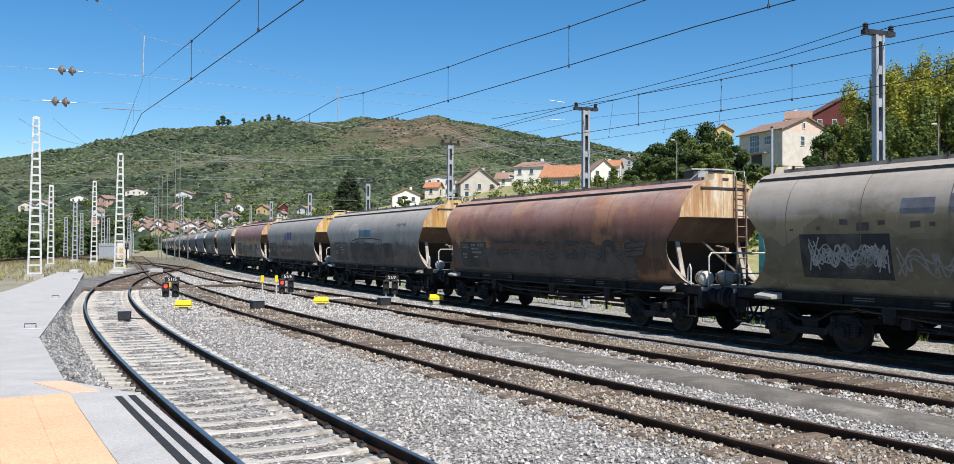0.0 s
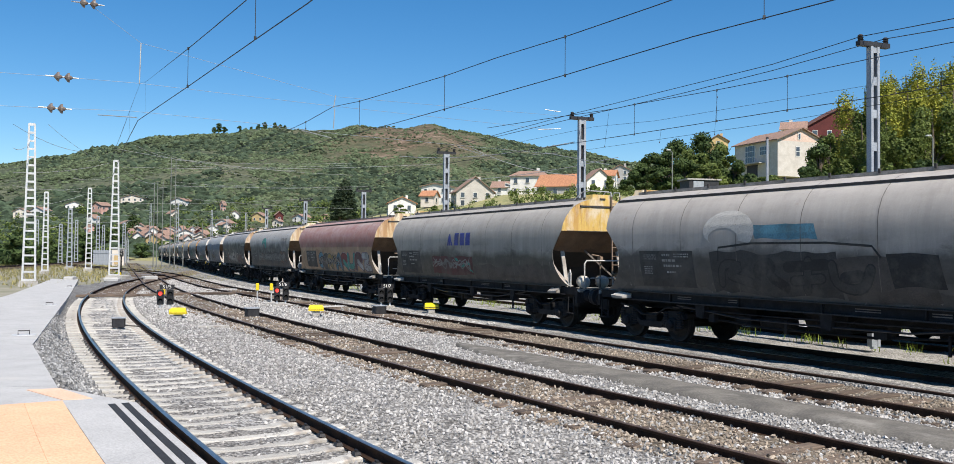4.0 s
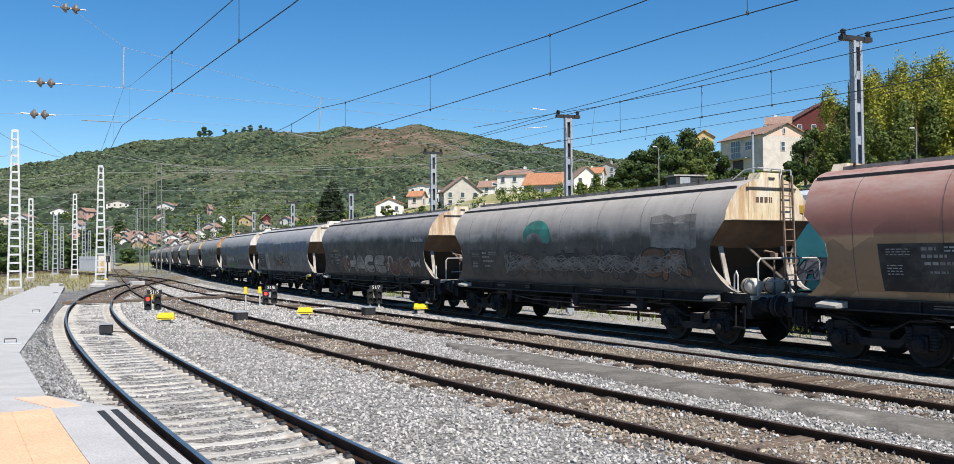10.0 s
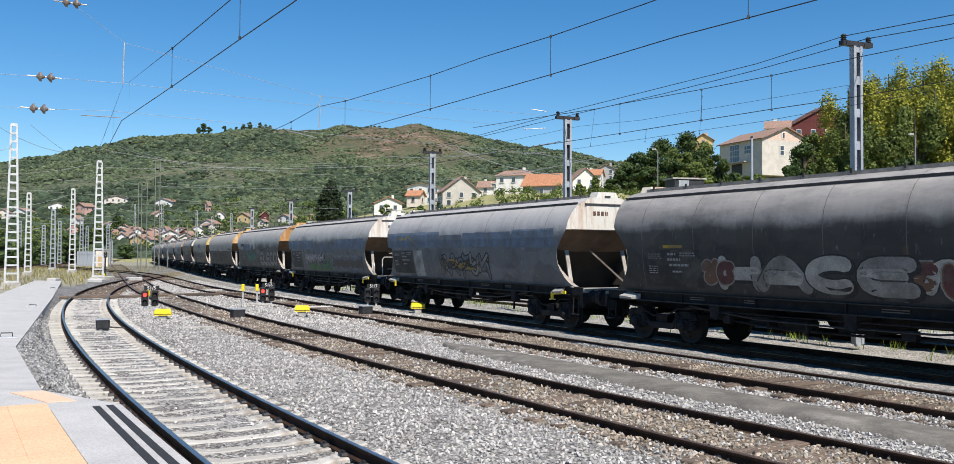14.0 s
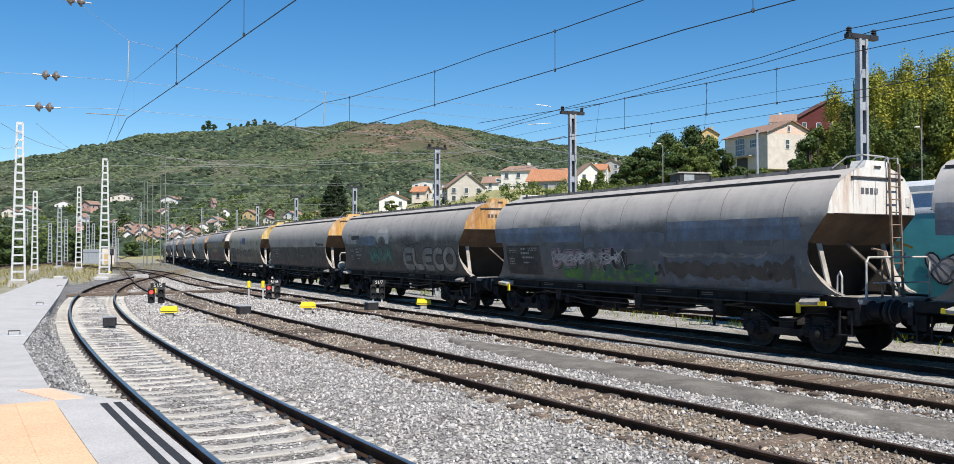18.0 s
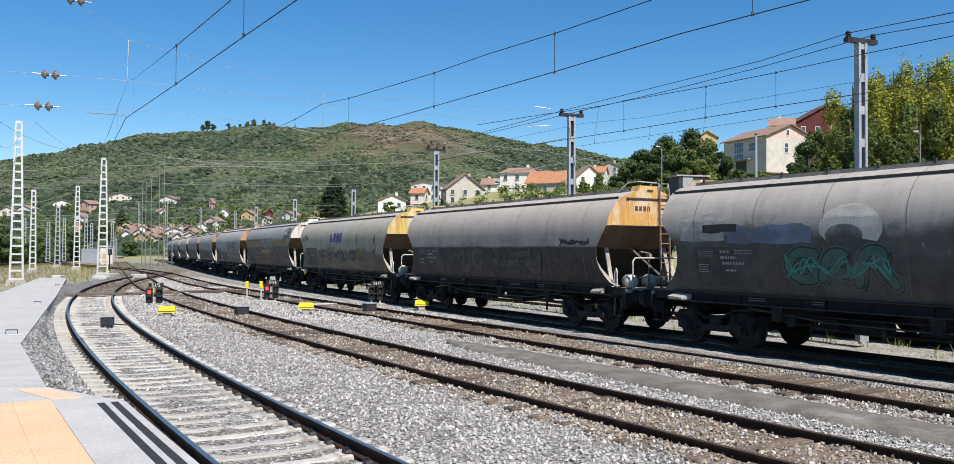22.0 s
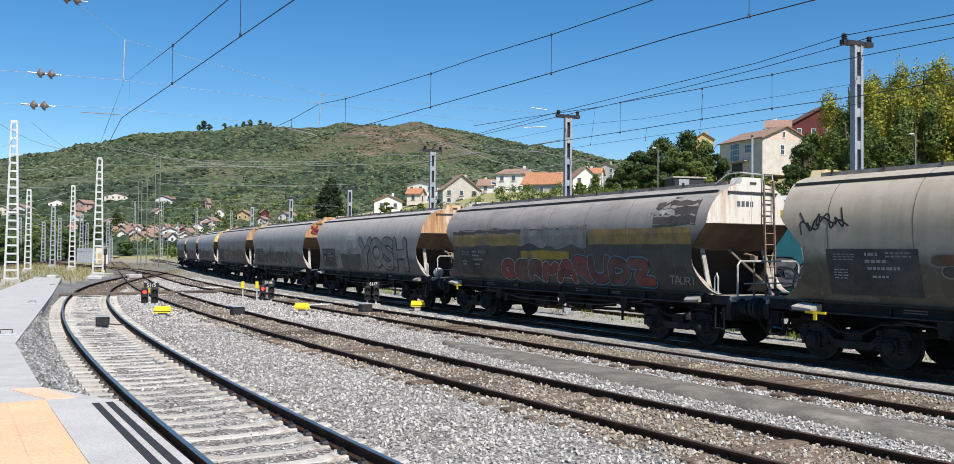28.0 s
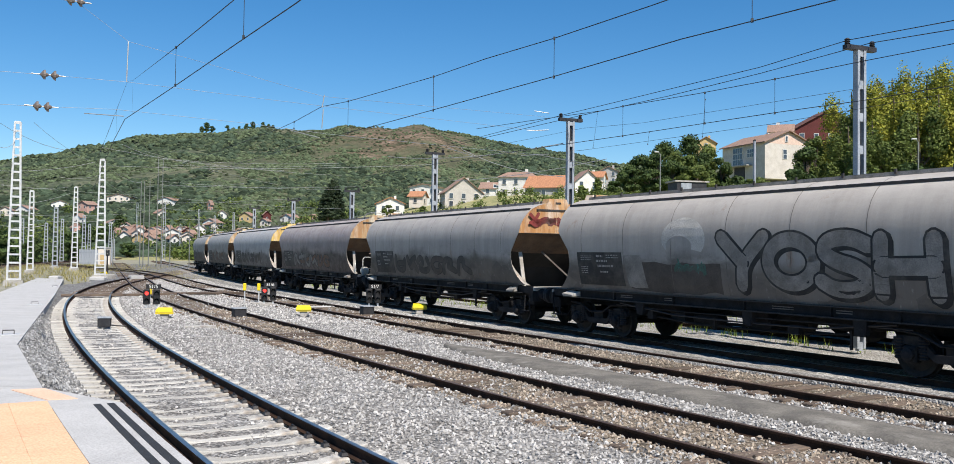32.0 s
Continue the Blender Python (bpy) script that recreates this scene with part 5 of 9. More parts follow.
# ---- signals, covers and boxes ----
def glyph(text, size, mat, parent, at, name="lettering"):
    c = bpy.data.curves.new(name, "FONT")
    c.body, c.size, c.extrude, c.align_x, c.align_y = text, size, 0.004, "CENTER", "CENTER"
    o = bpy.data.objects.new(name, c)
    me = bpy.data.meshes.new_from_object(o)
    bpy.data.objects.remove(o)
    me.materials.clear()
    me.materials.append(mat)
    return part(name, me, mat, parent, at=at)


def dwarf_signal(x, y, a, lit, plate):
    s = thing("dwarf_signal", pose(x, y, -0.15, 0, 0, a), "low black four-lamp railway signal with a white number plate", "signal", "dwarf signals")
    part("base", Geo().bevel_box((0, 0, 0.04), (1.0, 0.45, 0.14), 0.02), M_CONCRETE, s)
    for sx in (-0.24, 0.24):
        part("post", Geo().box((sx, 0.05, 0.2), (0.09, 0.09, 0.3)), M_GALV, s)
        h = part("lamp_head", Geo().bevel_box((sx, 0, 0.68), (0.34, 0.2, 0.78), 0.04), M_BLACK, s)
        for z, on in ((0.86, lit and sx < 0), (0.5, False)):
            turn = Matrix.Translation((sx, -0.1, z)) @ Euler((radians(90), 0, 0)).to_matrix().to_4x4()
            part("lens", Geo().lathe([(0.1, 0), (0.1, 0.012), (0.05, 0.03)], 14, turn), M_RED_LAMP if on else M_OFF_LAMP, h, "lit red lens" if on else "")
            vis = [[(sx + 0.125 * math.cos(t), -0.1 - dpt, z + 0.125 * math.sin(t)) for t in [math.pi * q / 8 for q in range(9)]] for dpt in (0, 0.14)]
            part("visor", Geo().grid(vis), M_BLACK, h)
    p = part("number_plate", Geo().box((0.08, -0.02, 1.2), (0.72, 0.02, 0.24)), M_BLACK, s, "black plate with white characters")
    glyph(plate, 0.25, M_WHITE, p, pose(0.08, -0.036, 1.2, 90, 0, 0))
    s.scale = (0.8, 0.8, 0.8)
    return s


def yellow_cover(x, y, a):
    c = thing("yellow_cover", pose(x, y, -0.16, 0, 0, a), "bright yellow track magnet cover on a grey block", "cover", "yellow covers")
    part("block", Geo().bevel_box((0, 0, 0.12), (0.28, 0.3, 0.24), 0.02), M_CONCRETE, c)
    g = Geo().add([(-0.29, -0.2, 0.2), (0.29, -0.2, 0.2), (0.29, 0.2, 0.2), (-0.29, 0.2, 0.2), (-0.28, -0.18, 0.36), (0.28, -0.18, 0.36), (0.23, 0.14, 0.42), (-0.23, 0.14, 0.42)],
                  [(3, 2, 1, 0), (4, 5, 6, 7), (0, 1, 5, 4), (1, 2, 6, 5), (2, 3, 7, 6), (3, 0, 4, 7)])
    part("hood", g, M_YELLOW, c, "bright yellow hood")
    part("seam", Geo().box((0, -0.202, 0.25), (0.56, 0.01, 0.015)), M_BLACK, c)


def track_box(x, y, a, s=1.0):
    b = thing("track_box", pose(x, y, -0.14, 0, 0, a), "dark grey steel junction box between the rails", "box", "track boxes")
    part("housing", Geo().bevel_box((0, 0, 0.16 * s), (0.46 * s, 0.4 * s, 0.34 * s), 0.03), M_DARKSTEEL, b)
    part("lid", Geo().bevel_box((0, 0, 0.345 * s), (0.5 * s, 0.44 * s, 0.04), 0.012), M_MAST, b, "paler grey lid")
    part("cable", Geo().tube([(0.2, 0, 0.05), (0.5, 0.05, 0.02), (0.9, 0.1, -0.01)], 0.02, 5), M_BLACK, b)


dwarf_signal(-13.3, 35.6, 20, True, "S1/5")
dwarf_signal(-9.47, 39.6, 18, True, "S1/6")
dwarf_signal(-4.62, 38.9, 10, False, "S1/7")
for x, y in ((-11.08, 30.93), (-6.64, 33.4), (-2.36, 35.6)):
    yellow_cover(x, y, 12)
track_box(-11.70, 27.4, 20, 0.85)
track_box(-8.73, 32.0, 30)
track_box(-4.32, 34.3, 30)
for x, y in ((-11.1, 41.6), (-10.45, 41.7), (-13.75, 36.6)):
    m = thing("marker_post", pose(x, y, -0.15), "grey post with a yellow marker box", "post", "yellow marker posts")
    part("post", Geo().box((0, 0, 0.3), (0.06, 0.06, 0.62)), M_GALV, m)
    part("marker", Geo().bevel_box((0, -0.02, 0.76), (0.15, 0.1, 0.34), 0.02), M_YELLOW, m, "yellow marker box")
for x, y, z, s in ((-10.85, 20.2, 0.285, 1), (-17.0, 33.47, 0.15, 1), (-25.37, 52.3, 0.04, 1)):
    h = thing("walkway_hatch", pose(x, y, z, 0, 0, 25), "small grey steel hatch set in the walkway", "hatch", "walkway hatches")
    part("frame", Geo().box((0, 0, 0), (0.5, 0.36, 0.02)), M_GALV, h)
    part("handle", Geo().tube([(-0.12, 0, 0), (-0.12, 0, 0.1), (0.12, 0, 0.1), (0.12, 0, 0)], 0.015, 5), M_DARKSTEEL, h)


# ---- masts ----
def lattice_mast(x, y, z, h, w0=0.85, w1=0.36, a=25, n=None, mat=None):
    m = thing("lattice_mast", pose(x, y, z, 0, 0, a), "white galvanised ladder-like catenary mast on a concrete foot", "mast", "lattice masts")
    mat = mat or M_GALV
    part("foot", Geo().box((0, 0, 0.1), (w0 + 0.5, 0.9, 0.5), taper=0.9), M_CONCRETE, m)
    for sx in (-1, 1):
        g = Geo()
        for sy in (-1, 1):
            g.beam((sx * w0 / 2, sy * 0.14, 0.2), (sx * w1 / 2, sy * 0.09, h), 0.13, 0.05, 0, (0, 1, 0))
        part("leg", g, mat, m)
    k = n or int(h / 0.62)
    for i in range(k + 1):
        f = i / k
        zz = 0.4 + (h - 0.45) * f
        w = w0 + (w1 - w0) * zz / h
        part("batten", Geo().box((0, -0.15 + 0.05 * f, zz), (w, 0.02, 0.13 if i < k else 0.2)).box((0, 0.15 - 0.05 * f, zz), (w, 0.02, 0.13)), mat, m)
    return m


LM = lattice_mast(-33.46, 62.8, -0.3, 11.8)
lattice_mast(-34.39, 79.3, -0.3, 10.9, a=20)
lattice_mast(-50.52, 109.0, -0.3, 10.5, 0.7, 0.34, a=20)
lattice_mast(-48.80, 94.9, -0.3, 9.0, 0.6, 0.34, a=20)
for x, y, h in [(-74.5, 150.0, 7.2), (-58.3, 120.0, 8.4), (-81.3, 170.0, 8.6), (-72.5, 160.0, 9.0), (-84.9, 190.0, 8.3), (-76.1, 180.0, 8.5), (-92.1, 220.0, 5.5), (-89.1, 170.0, 8.6), (-83.5, 260.0, 15.2), (-83.0, 230.0, 15.4), (-117.7, 300.0, 19.2), (-102.7, 300.0, 11.9), (-78.8, 260.0, 13.4), (-67.5, 240.0, 13.5)]:
    lattice_mast(x, y, -0.3, h, 0.62, 0.4, 15, 12, M_MAST)


def slot_mast(x, y, z, h, w=0.29):
    """A grey box mast with a row of rectangular holes and a short cross-arm."""
    m = thing("slotted_mast", pose(x, y, z, 0, 0, 22), "grey slotted catenary mast with a cross-arm and insulators", "mast", "slotted masts")
    n = max(4, int(h / 0.78))
    for sx in (-1, 1):
        part("flange", Geo().box((sx * (w / 2 - 0.04), 0, h / 2), (0.08, 0.16, h)), M_MAST, m)
    part("web", Geo().box((0, 0.04, h / 2), (w - 0.16, 0.012, h - 0.02)), M_DARKSTEEL, m, "dark web behind the slots")
    for i in range(n + 1):
        part("batten", Geo().box((0, 0, i * (h - 0.1) / n + 0.05), (w - 0.14, 0.12, 0.22)), M_MAST, m)
    a = part("cross_arm", Geo().box((0, 0, h + 0.06), (1.0, 0.16, 0.12)), M_DARKSTEEL, m, "dark steel cross-arm")
    for sx in (-0.42, 0.42):
        part("insulator", Geo().lathe([(0.05, 0), (0.08, 0.03), (0.05, 0.05), (0.08, 0.08), (0.05, 0.1), (0.08, 0.13), (0.04, 0.17)], 8, Matrix.Translation((sx, 0, h + 0.12))), M_DARKSTEEL, a)
    return m


slot_mast(9.85, 22.44, 0, 7.70)
slot_mast(3.53, 33.54, 0, 7.49)
slot_mast(-2.23, 44.16, 0, 7.36)
slot_mast(-8.08, 55.54, 0, 6.20)
slot_mast(-14.71, 69.14, 0, 6.38)
slot_mast(-21.85, 84.84, 0, 6.53)
tp = thing("thin_mast", pose(10.81, 34.0, -0.3), "thin grey steel pole beside the siding", "mast")
part("shaft", Geo().tube([(0, 0, 0), (0, 0, 7.2)], 0.06, 8, radii=[0.07, 0.05]), M_MAST, tp)
part("cap", Geo().lathe([(0.055, 7.18), (0.06, 7.22), (0.02, 7.26)], 8), M_DARKSTEEL, tp)


# ---- overhead wires ----
def sag(a, b, n=10, s=0.0):
    a, b = Vector(a), Vector(b)
    return [a.lerp(b, i / n) - Vector((0, 0, s * 4 * (i / n) * (1 - i / n))) for i in range(n + 1)]


def along(pts, s=0.0):
    out = []
    for a, b in zip(pts[:-1], pts[1:]):
        out += sag(a, b, 6, s)[:-1]
    return out + [Vector(pts[-1])]


def catenary(label, contact, messenger, drops, r=0.008):
    w = thing("overhead_line", pose(0, 0, 0), label, "wire", "overhead lines")
    part("contact_wire", Geo().tube(along(contact), r, 5), M_WIRE, w)
    part("messenger_wire", Geo().tube(along(messenger), r, 5), M_WIRE, w)
    for a, b in drops:
        g = Geo().tube([a, b], 0.005, 4)
        for p in (a, b):
            g.box(p, (0.03, 0.03, 0.05))
        part("dropper", g, M_WIRE, w)
    return w


LINE_A_CONTACT = [(1.6, 4.0, 5.35), (-2.24, 10.49, 5.3), (-3.32, 12.22, 5.3), (-5.56, 15.83, 5.3), (-8.2, 20.03, 5.3), (-10.35, 24.47, 5.3), (-20.5, 46, 5.3), (-27, 64, 5.3), (-38, 100, 5.3)]
LINE_A_MESSENGER = [(-2.94, 11.62, 5.99), (-3.72, 12.87, 5.99), (-4.54, 14.18, 5.99), (-5.59, 15.88, 6.01), (-31.25, 77.92, 17.6), (-29.78, 73.08, 16.55), (-12.1, 28.2, 6.05), (-21, 47, 6.4), (-28, 66, 6.5)]
catenary("pair of dark overhead wires above the curved track", LINE_A_CONTACT, LINE_A_MESSENGER, [((-3.37, 12.29, 6.0), (-3.37, 12.29, 5.32)), ((-5.59, 15.88, 6.01), (-5.59, 15.88, 5.31)), ((-31.25, 77.92, 17.6), (-31.25, 77.92, 14.58)), ((-27.49, 65.6, 12.91), (-27.49, 65.6, 10.97))])
LINE_B_CONTACT = [(5.2, 8.6, 5.3), (3.87, 10.47, 5.3), (2.79, 11.99, 5.3), (1.22, 14.66, 5.3), (-1.0, 18.2, 5.3), (-2.61, 20.75, 5.3), (-4.48, 23.47, 5.3), (-9.6, 32, 5.3), (-17, 45, 5.3), (-30, 70, 5.3)]
LINE_B_MESSENGER = [(3.87, 10.47, 5.98), (2.42, 12.62, 5.92), (1.25, 14.61, 5.95), (0.12, 16.41, 6.0), (-0.97, 18.16, 6.0), (-3.3, 21.76, 6.09), (-4.2, 23.06, 6.17), (-5.31, 24.84, 6.02), (-6.16, 26.27, 5.98), (-15.5, 43, 6.3), (-29, 69, 6.5)]
catenary("pair of dark overhead wires above the middle tracks", LINE_B_CONTACT, LINE_B_MESSENGER, [((3.47, 11.04, 5.93), (3.47, 11.04, 5.31)), ((1.25, 14.61, 5.95), (1.25, 14.61, 5.29)), ((-0.97, 18.16, 6.0), (-0.97, 18.16, 5.29)), ((-3.3, 21.76, 6.09), (-3.3, 21.76, 5.28)), ((-5.31, 24.84, 6.02), (-5.31, 24.84, 5.83))])
LINE_C_CONTACT = [(10.5, 11.5, 5.3), (8.15, 14.92, 5.3), (7.35, 16.34, 5.3), (6.09, 17.99, 5.3), (3.55, 21.73, 5.3), (2.46, 23.26, 5.3), (0.21, 26.42, 5.3), (-4.5, 34, 5.3)]
LINE_C_MESSENGER = [(8.45, 14.48, 6.04), (8.15, 14.91, 6.02), (7.28, 16.43, 6.05), (6.12, 17.95, 6.0), (4.97, 19.63, 6.0), (3.59, 21.67, 6.04), (3.11, 22.35, 6.03), (1.41, 24.74, 6.12), (-0.09, 26.91, 6.19)]
catenary("pair of dark overhead wires above the moving train", LINE_C_CONTACT, LINE_C_MESSENGER, [((6.12, 17.95, 6.0), (6.12, 17.95, 5.29)), ((3.59, 21.67, 6.04), (3.59, 21.67, 5.29)), ((5.07, 19.49, 5.99), (5.07, 19.49, 5.3))])
LINE_D_CONTACT = [(-3.15, 50.0, 7.47), (4.17, 35.0, 6.56), (8.04, 24.0, 6.0), (10.62, 19.5, 6.06)]
LINE_D_MESSENGER = [(-3.15, 50.0, 7.72), (4.41, 37.0, 7.75), (6.05, 32.0, 7.24), (11.48, 26.0, 7.45), (13.08, 24.0, 7.53)]
catenary("thin overhead wires above the siding", LINE_D_CONTACT, LINE_D_MESSENGER, [((7.82, 30.0, 7.77), (7.73, 30.0, 6.47)), ((4.92, 36.0, 8.31), (4.74, 36.0, 6.79)), ((6.28, 32.0, 6.9), (6.23, 32.0, 6.45))], 0.006)
FEED_A = [(10.04, 16.8, 7.12), (9.74, 17.8, 7.23), (9.55, 22.44, 7.98), (8.28, 25.6, 7.94), (6.39, 29.3, 7.97), (3.18, 33.54, 7.73), (-0.14, 39.2, 7.57), (-2.41, 44.16, 7.68), (-8.24, 55.54, 6.32)]
tagged(part("feeder_cable", Geo().tube(along(FEED_A), 0.011, 5), M_WIRE), "dark feeder cable carried over the slotted masts", "wire", "feeder cables")
FEED_B = [(10.34, 17.3, 7.09), (10.01, 18.3, 7.18), (10.13, 22.44, 7.91), (8.38, 25.9, 7.82), (6.46, 29.6, 7.8), (3.79, 33.54, 7.7), (0.31, 39.5, 7.64), (-1.98, 44.16, 7.65), (-7.93, 55.54, 6.28)]
tagged(part("feeder_cable", Geo().tube(along(FEED_B), 0.011, 5), M_WIRE), "dark feeder cable carried over the slotted masts", "wire", "feeder cables")
SPAN_A = [(-10.3, 18.0, 8.34), (-9.04, 19.26, 7.81), (-8.14, 19.98, 7.1), (-4.09, 22.68, 6.37), (2.51, 32.5, 7.49)]
tagged(part("span_wire", Geo().tube(along(SPAN_A), 0.0045, 5), M_MAST), "thin cross-span wire over the tracks", "wire", "span wires")
SPAN_B = [(-11.04, 18.45, 6.11), (-9.54, 19.17, 6.13), (-8.16, 19.98, 6.16), (-5.54, 21.6, 6.11), (-4.12, 22.68, 6.12), (2.24, 32.0, 6.89)]
tagged(part("span_wire", Geo().tube(along(SPAN_B), 0.0045, 5), M_MAST), "thin cross-span wire over the tracks", "wire", "span wires")
SPAN_C = [(-11.03, 18.45, 5.38), (-9.68, 19.17, 5.43), (-8.42, 19.98, 5.52), (-5.91, 21.6, 5.49), (-4.01, 22.86, 5.41), (2.24, 32.0, 5.99)]
tagged(part("span_wire", Geo().tube(along(SPAN_C), 0.0045, 5), M_MAST), "thin cross-span wire over the tracks", "wire", "span wires")
INSULATORS = [(-9.54, 19.17, 6.13), (-9.68, 19.17, 5.43), (-9.04, 19.26, 7.81)]
for x, y, z in INSULATORS:
    s = thing("span_insulator", pose(x, y, z, 0, 90, 30) @ Matrix.Scale(0.8, 4), "pair of brown ribbed insulator discs on a span wire", "insulator", "span insulators")
    for k in (-0.13, 0.13):
        part("disc", Geo().lathe([(0.03, -0.1), (0.05, -0.08), (0.13, -0.02), (0.14, 0.03), (0.06, 0.04), (0.05, 0.08), (0.02, 0.11)], 12, Matrix.Translation((0, 0, k))), M_INSUL, s)
    part("rod", Geo().tube([(0, 0, -0.45), (0, 0, 0.4)], 0.018, 6), M_STRUT, s, "pale steel rod")
for a, b in [((-8.14, 19.98, 7.1), (-8.16, 19.98, 6.16)), ((-4.07, 22.68, 6.41), (-4.12, 22.68, 6.08)), ((-4.09, 22.68, 6.05), (-4.12, 22.68, 5.53))]:
    tagged(part("span_hanger", Geo().tube([a, b], 0.013, 6), M_STRUT), "pale steel hanger between span wires", "hanger", "span hangers")
for a, b in [((-9.03, 19.8, 5.39), (-7.99, 19.44, 5.28)), ((-5.12, 23.4, 5.58), (-4.07, 22.05, 5.2)), ((-1.46, 40.0, 7.19), (-0.25, 36.0, 6.4)), ((2.15, 34.0, 6.27), (4.1, 30.0, 5.4)), ((1.62, 33.0, 6.08), (2.58, 32.0, 6.03)), ((1.7, 27.0, 6.79), (2.18, 27.0, 6.72)), ((1.48, 27.0, 6.16), (2.18, 27.0, 6.2))]:
    tagged(part("steady_arm", Geo().tube([a, b], 0.011, 6), M_STRUT), "pale tubular steady arm holding a contact wire", "steady arm", "steady arms")
def far_wire(a, b):
    tagged(part("far_wire", Geo().tube(sag(a, b, 6, 0.3), 0.016, 4), M_STRUT), "thin pale overhead wire across the far yard", "wire", "far wires")


far_wire((-33.3, 60.0, 11.05), (-33.4, 70.0, 10.32))
far_wire((-33.3, 60.0, 9.41), (-33.2, 62.0, 10.00))
far_wire((-36.0, 70.0, 12.53), (-44.9, 100.0, 12.58))
far_wire((-83.1, 150.0, 13.48), (-55.7, 150.0, 11.87))
far_wire((-49.8, 90.0, 6.08), (-47.9, 95.0, 6.24))
far_wire((-49.8, 90.0, 4.82), (-47.6, 95.0, 4.91))
far_wire((-26.1, 60.0, 9.38), (-20.2, 90.0, 10.78))
far_wire((-34.2, 80.0, 10.07), (-3.4, 70.0, 9.56))
far_wire((-57.9, 140.0, 10.03), (-24.4, 120.0, 9.84))
far_wire((-34.8, 80.0, 8.94), (-47.1, 120.0, 9.60))
far_wire((-36.7, 95.0, 13.22), (-29.1, 130.0, 12.29))
far_wire((-5.0, 48.0, 7.66), (3.3, 34.0, 6.70))
far_wire((-3.8, 60.0, 7.34), (5.9, 40.0, 6.79))
far_wire((-35.4, 80.0, 10.40), (-38.8, 70.0, 8.58))
far_wire((-44.6, 120.0, 15.01), (-17.7, 110.0, 13.70))
far_wire((-54.7, 150.0, 13.77), (-15.4, 110.0, 10.77))
far_wire((-1.0, 48.0, 8.15), (3.9, 40.0, 5.94))
far_wire((-60.5, 110.0, 10.37), (-56.8, 120.0, 10.93))
far_wire((-49.5, 90.0, 5.93), (-52.8, 130.0, 7.80))
far_wire((-54.9, 100.0, 5.01), (-49.9, 100.0, 5.05))
far_wire((-48.4, 100.0, 10.67), (-43.8, 100.0, 10.91))
far_wire((-24.7, 60.0, 9.62), (-27.5, 80.0, 10.70))
far_wire((-29.7, 70.0, 8.87), (-31.0, 80.0, 8.54))
far_wire((-44.1, 120.0, 14.23), (-19.0, 120.0, 14.51))
far_wire((-40.9, 120.0, 14.93), (-17.4, 110.0, 12.17))
far_wire((-44.0, 120.0, 11.95), (-17.4, 110.0, 10.40))
far_wire((-44.0, 120.0, 11.45), (-29.7, 110.0, 11.00))
far_wire((-47.6, 130.0, 10.48), (-17.3, 110.0, 7.93))
far_wire((-47.6, 130.0, 8.75), (-29.8, 120.0, 7.94))
far_wire((-49.2, 120.0, 8.29), (-47.6, 130.0, 8.39))
far_wire((-51.3, 140.0, 7.68), (-41.6, 140.0, 7.75))
far_wire((-49.5, 90.0, 6.69), (-47.0, 100.0, 8.78))
far_wire((-60.9, 120.0, 6.27), (-57.3, 140.0, 7.34))
for x, h in ((-48.0, 16.9), (-47.3, 16.4), (-50.5, 13.1), (-50.0, 13.1), (-49.2, 13.3), (-54.5, 5.7), (-46.0, 6.7), (-43.1, 7.0), (-41.8, 7.5), (-36.6, 8.4)):
    pl = thing("far_pole", pose(x, 130.0, -0.4), "tall thin grey pole far down the yard", "pole", "far poles")
    part("shaft", Geo().tube([(0, 0, 0), (0, 0, h)], 0.07, 6, radii=[0.08, 0.05]), M_POLE, pl)
    part("crossarm", Geo().box((0, 0, h - 1), (1.2, 0.06, 0.06)), M_POLE, pl)


# ---- parked coach on the siding ----
M_TEAL = paint("teal_coach_paint", (0.1, 0.46, 0.47), (0.08, 0.38, 0.4), 2.0, 0.3, 0.25, 0.05)
M_COACHROOF = material("pale_grey_coach_roof", (0.62, 0.66, 0.7), (0.5, 0.54, 0.58), 0.5, 0.1, scale=2, fine=40, bump=0.1)


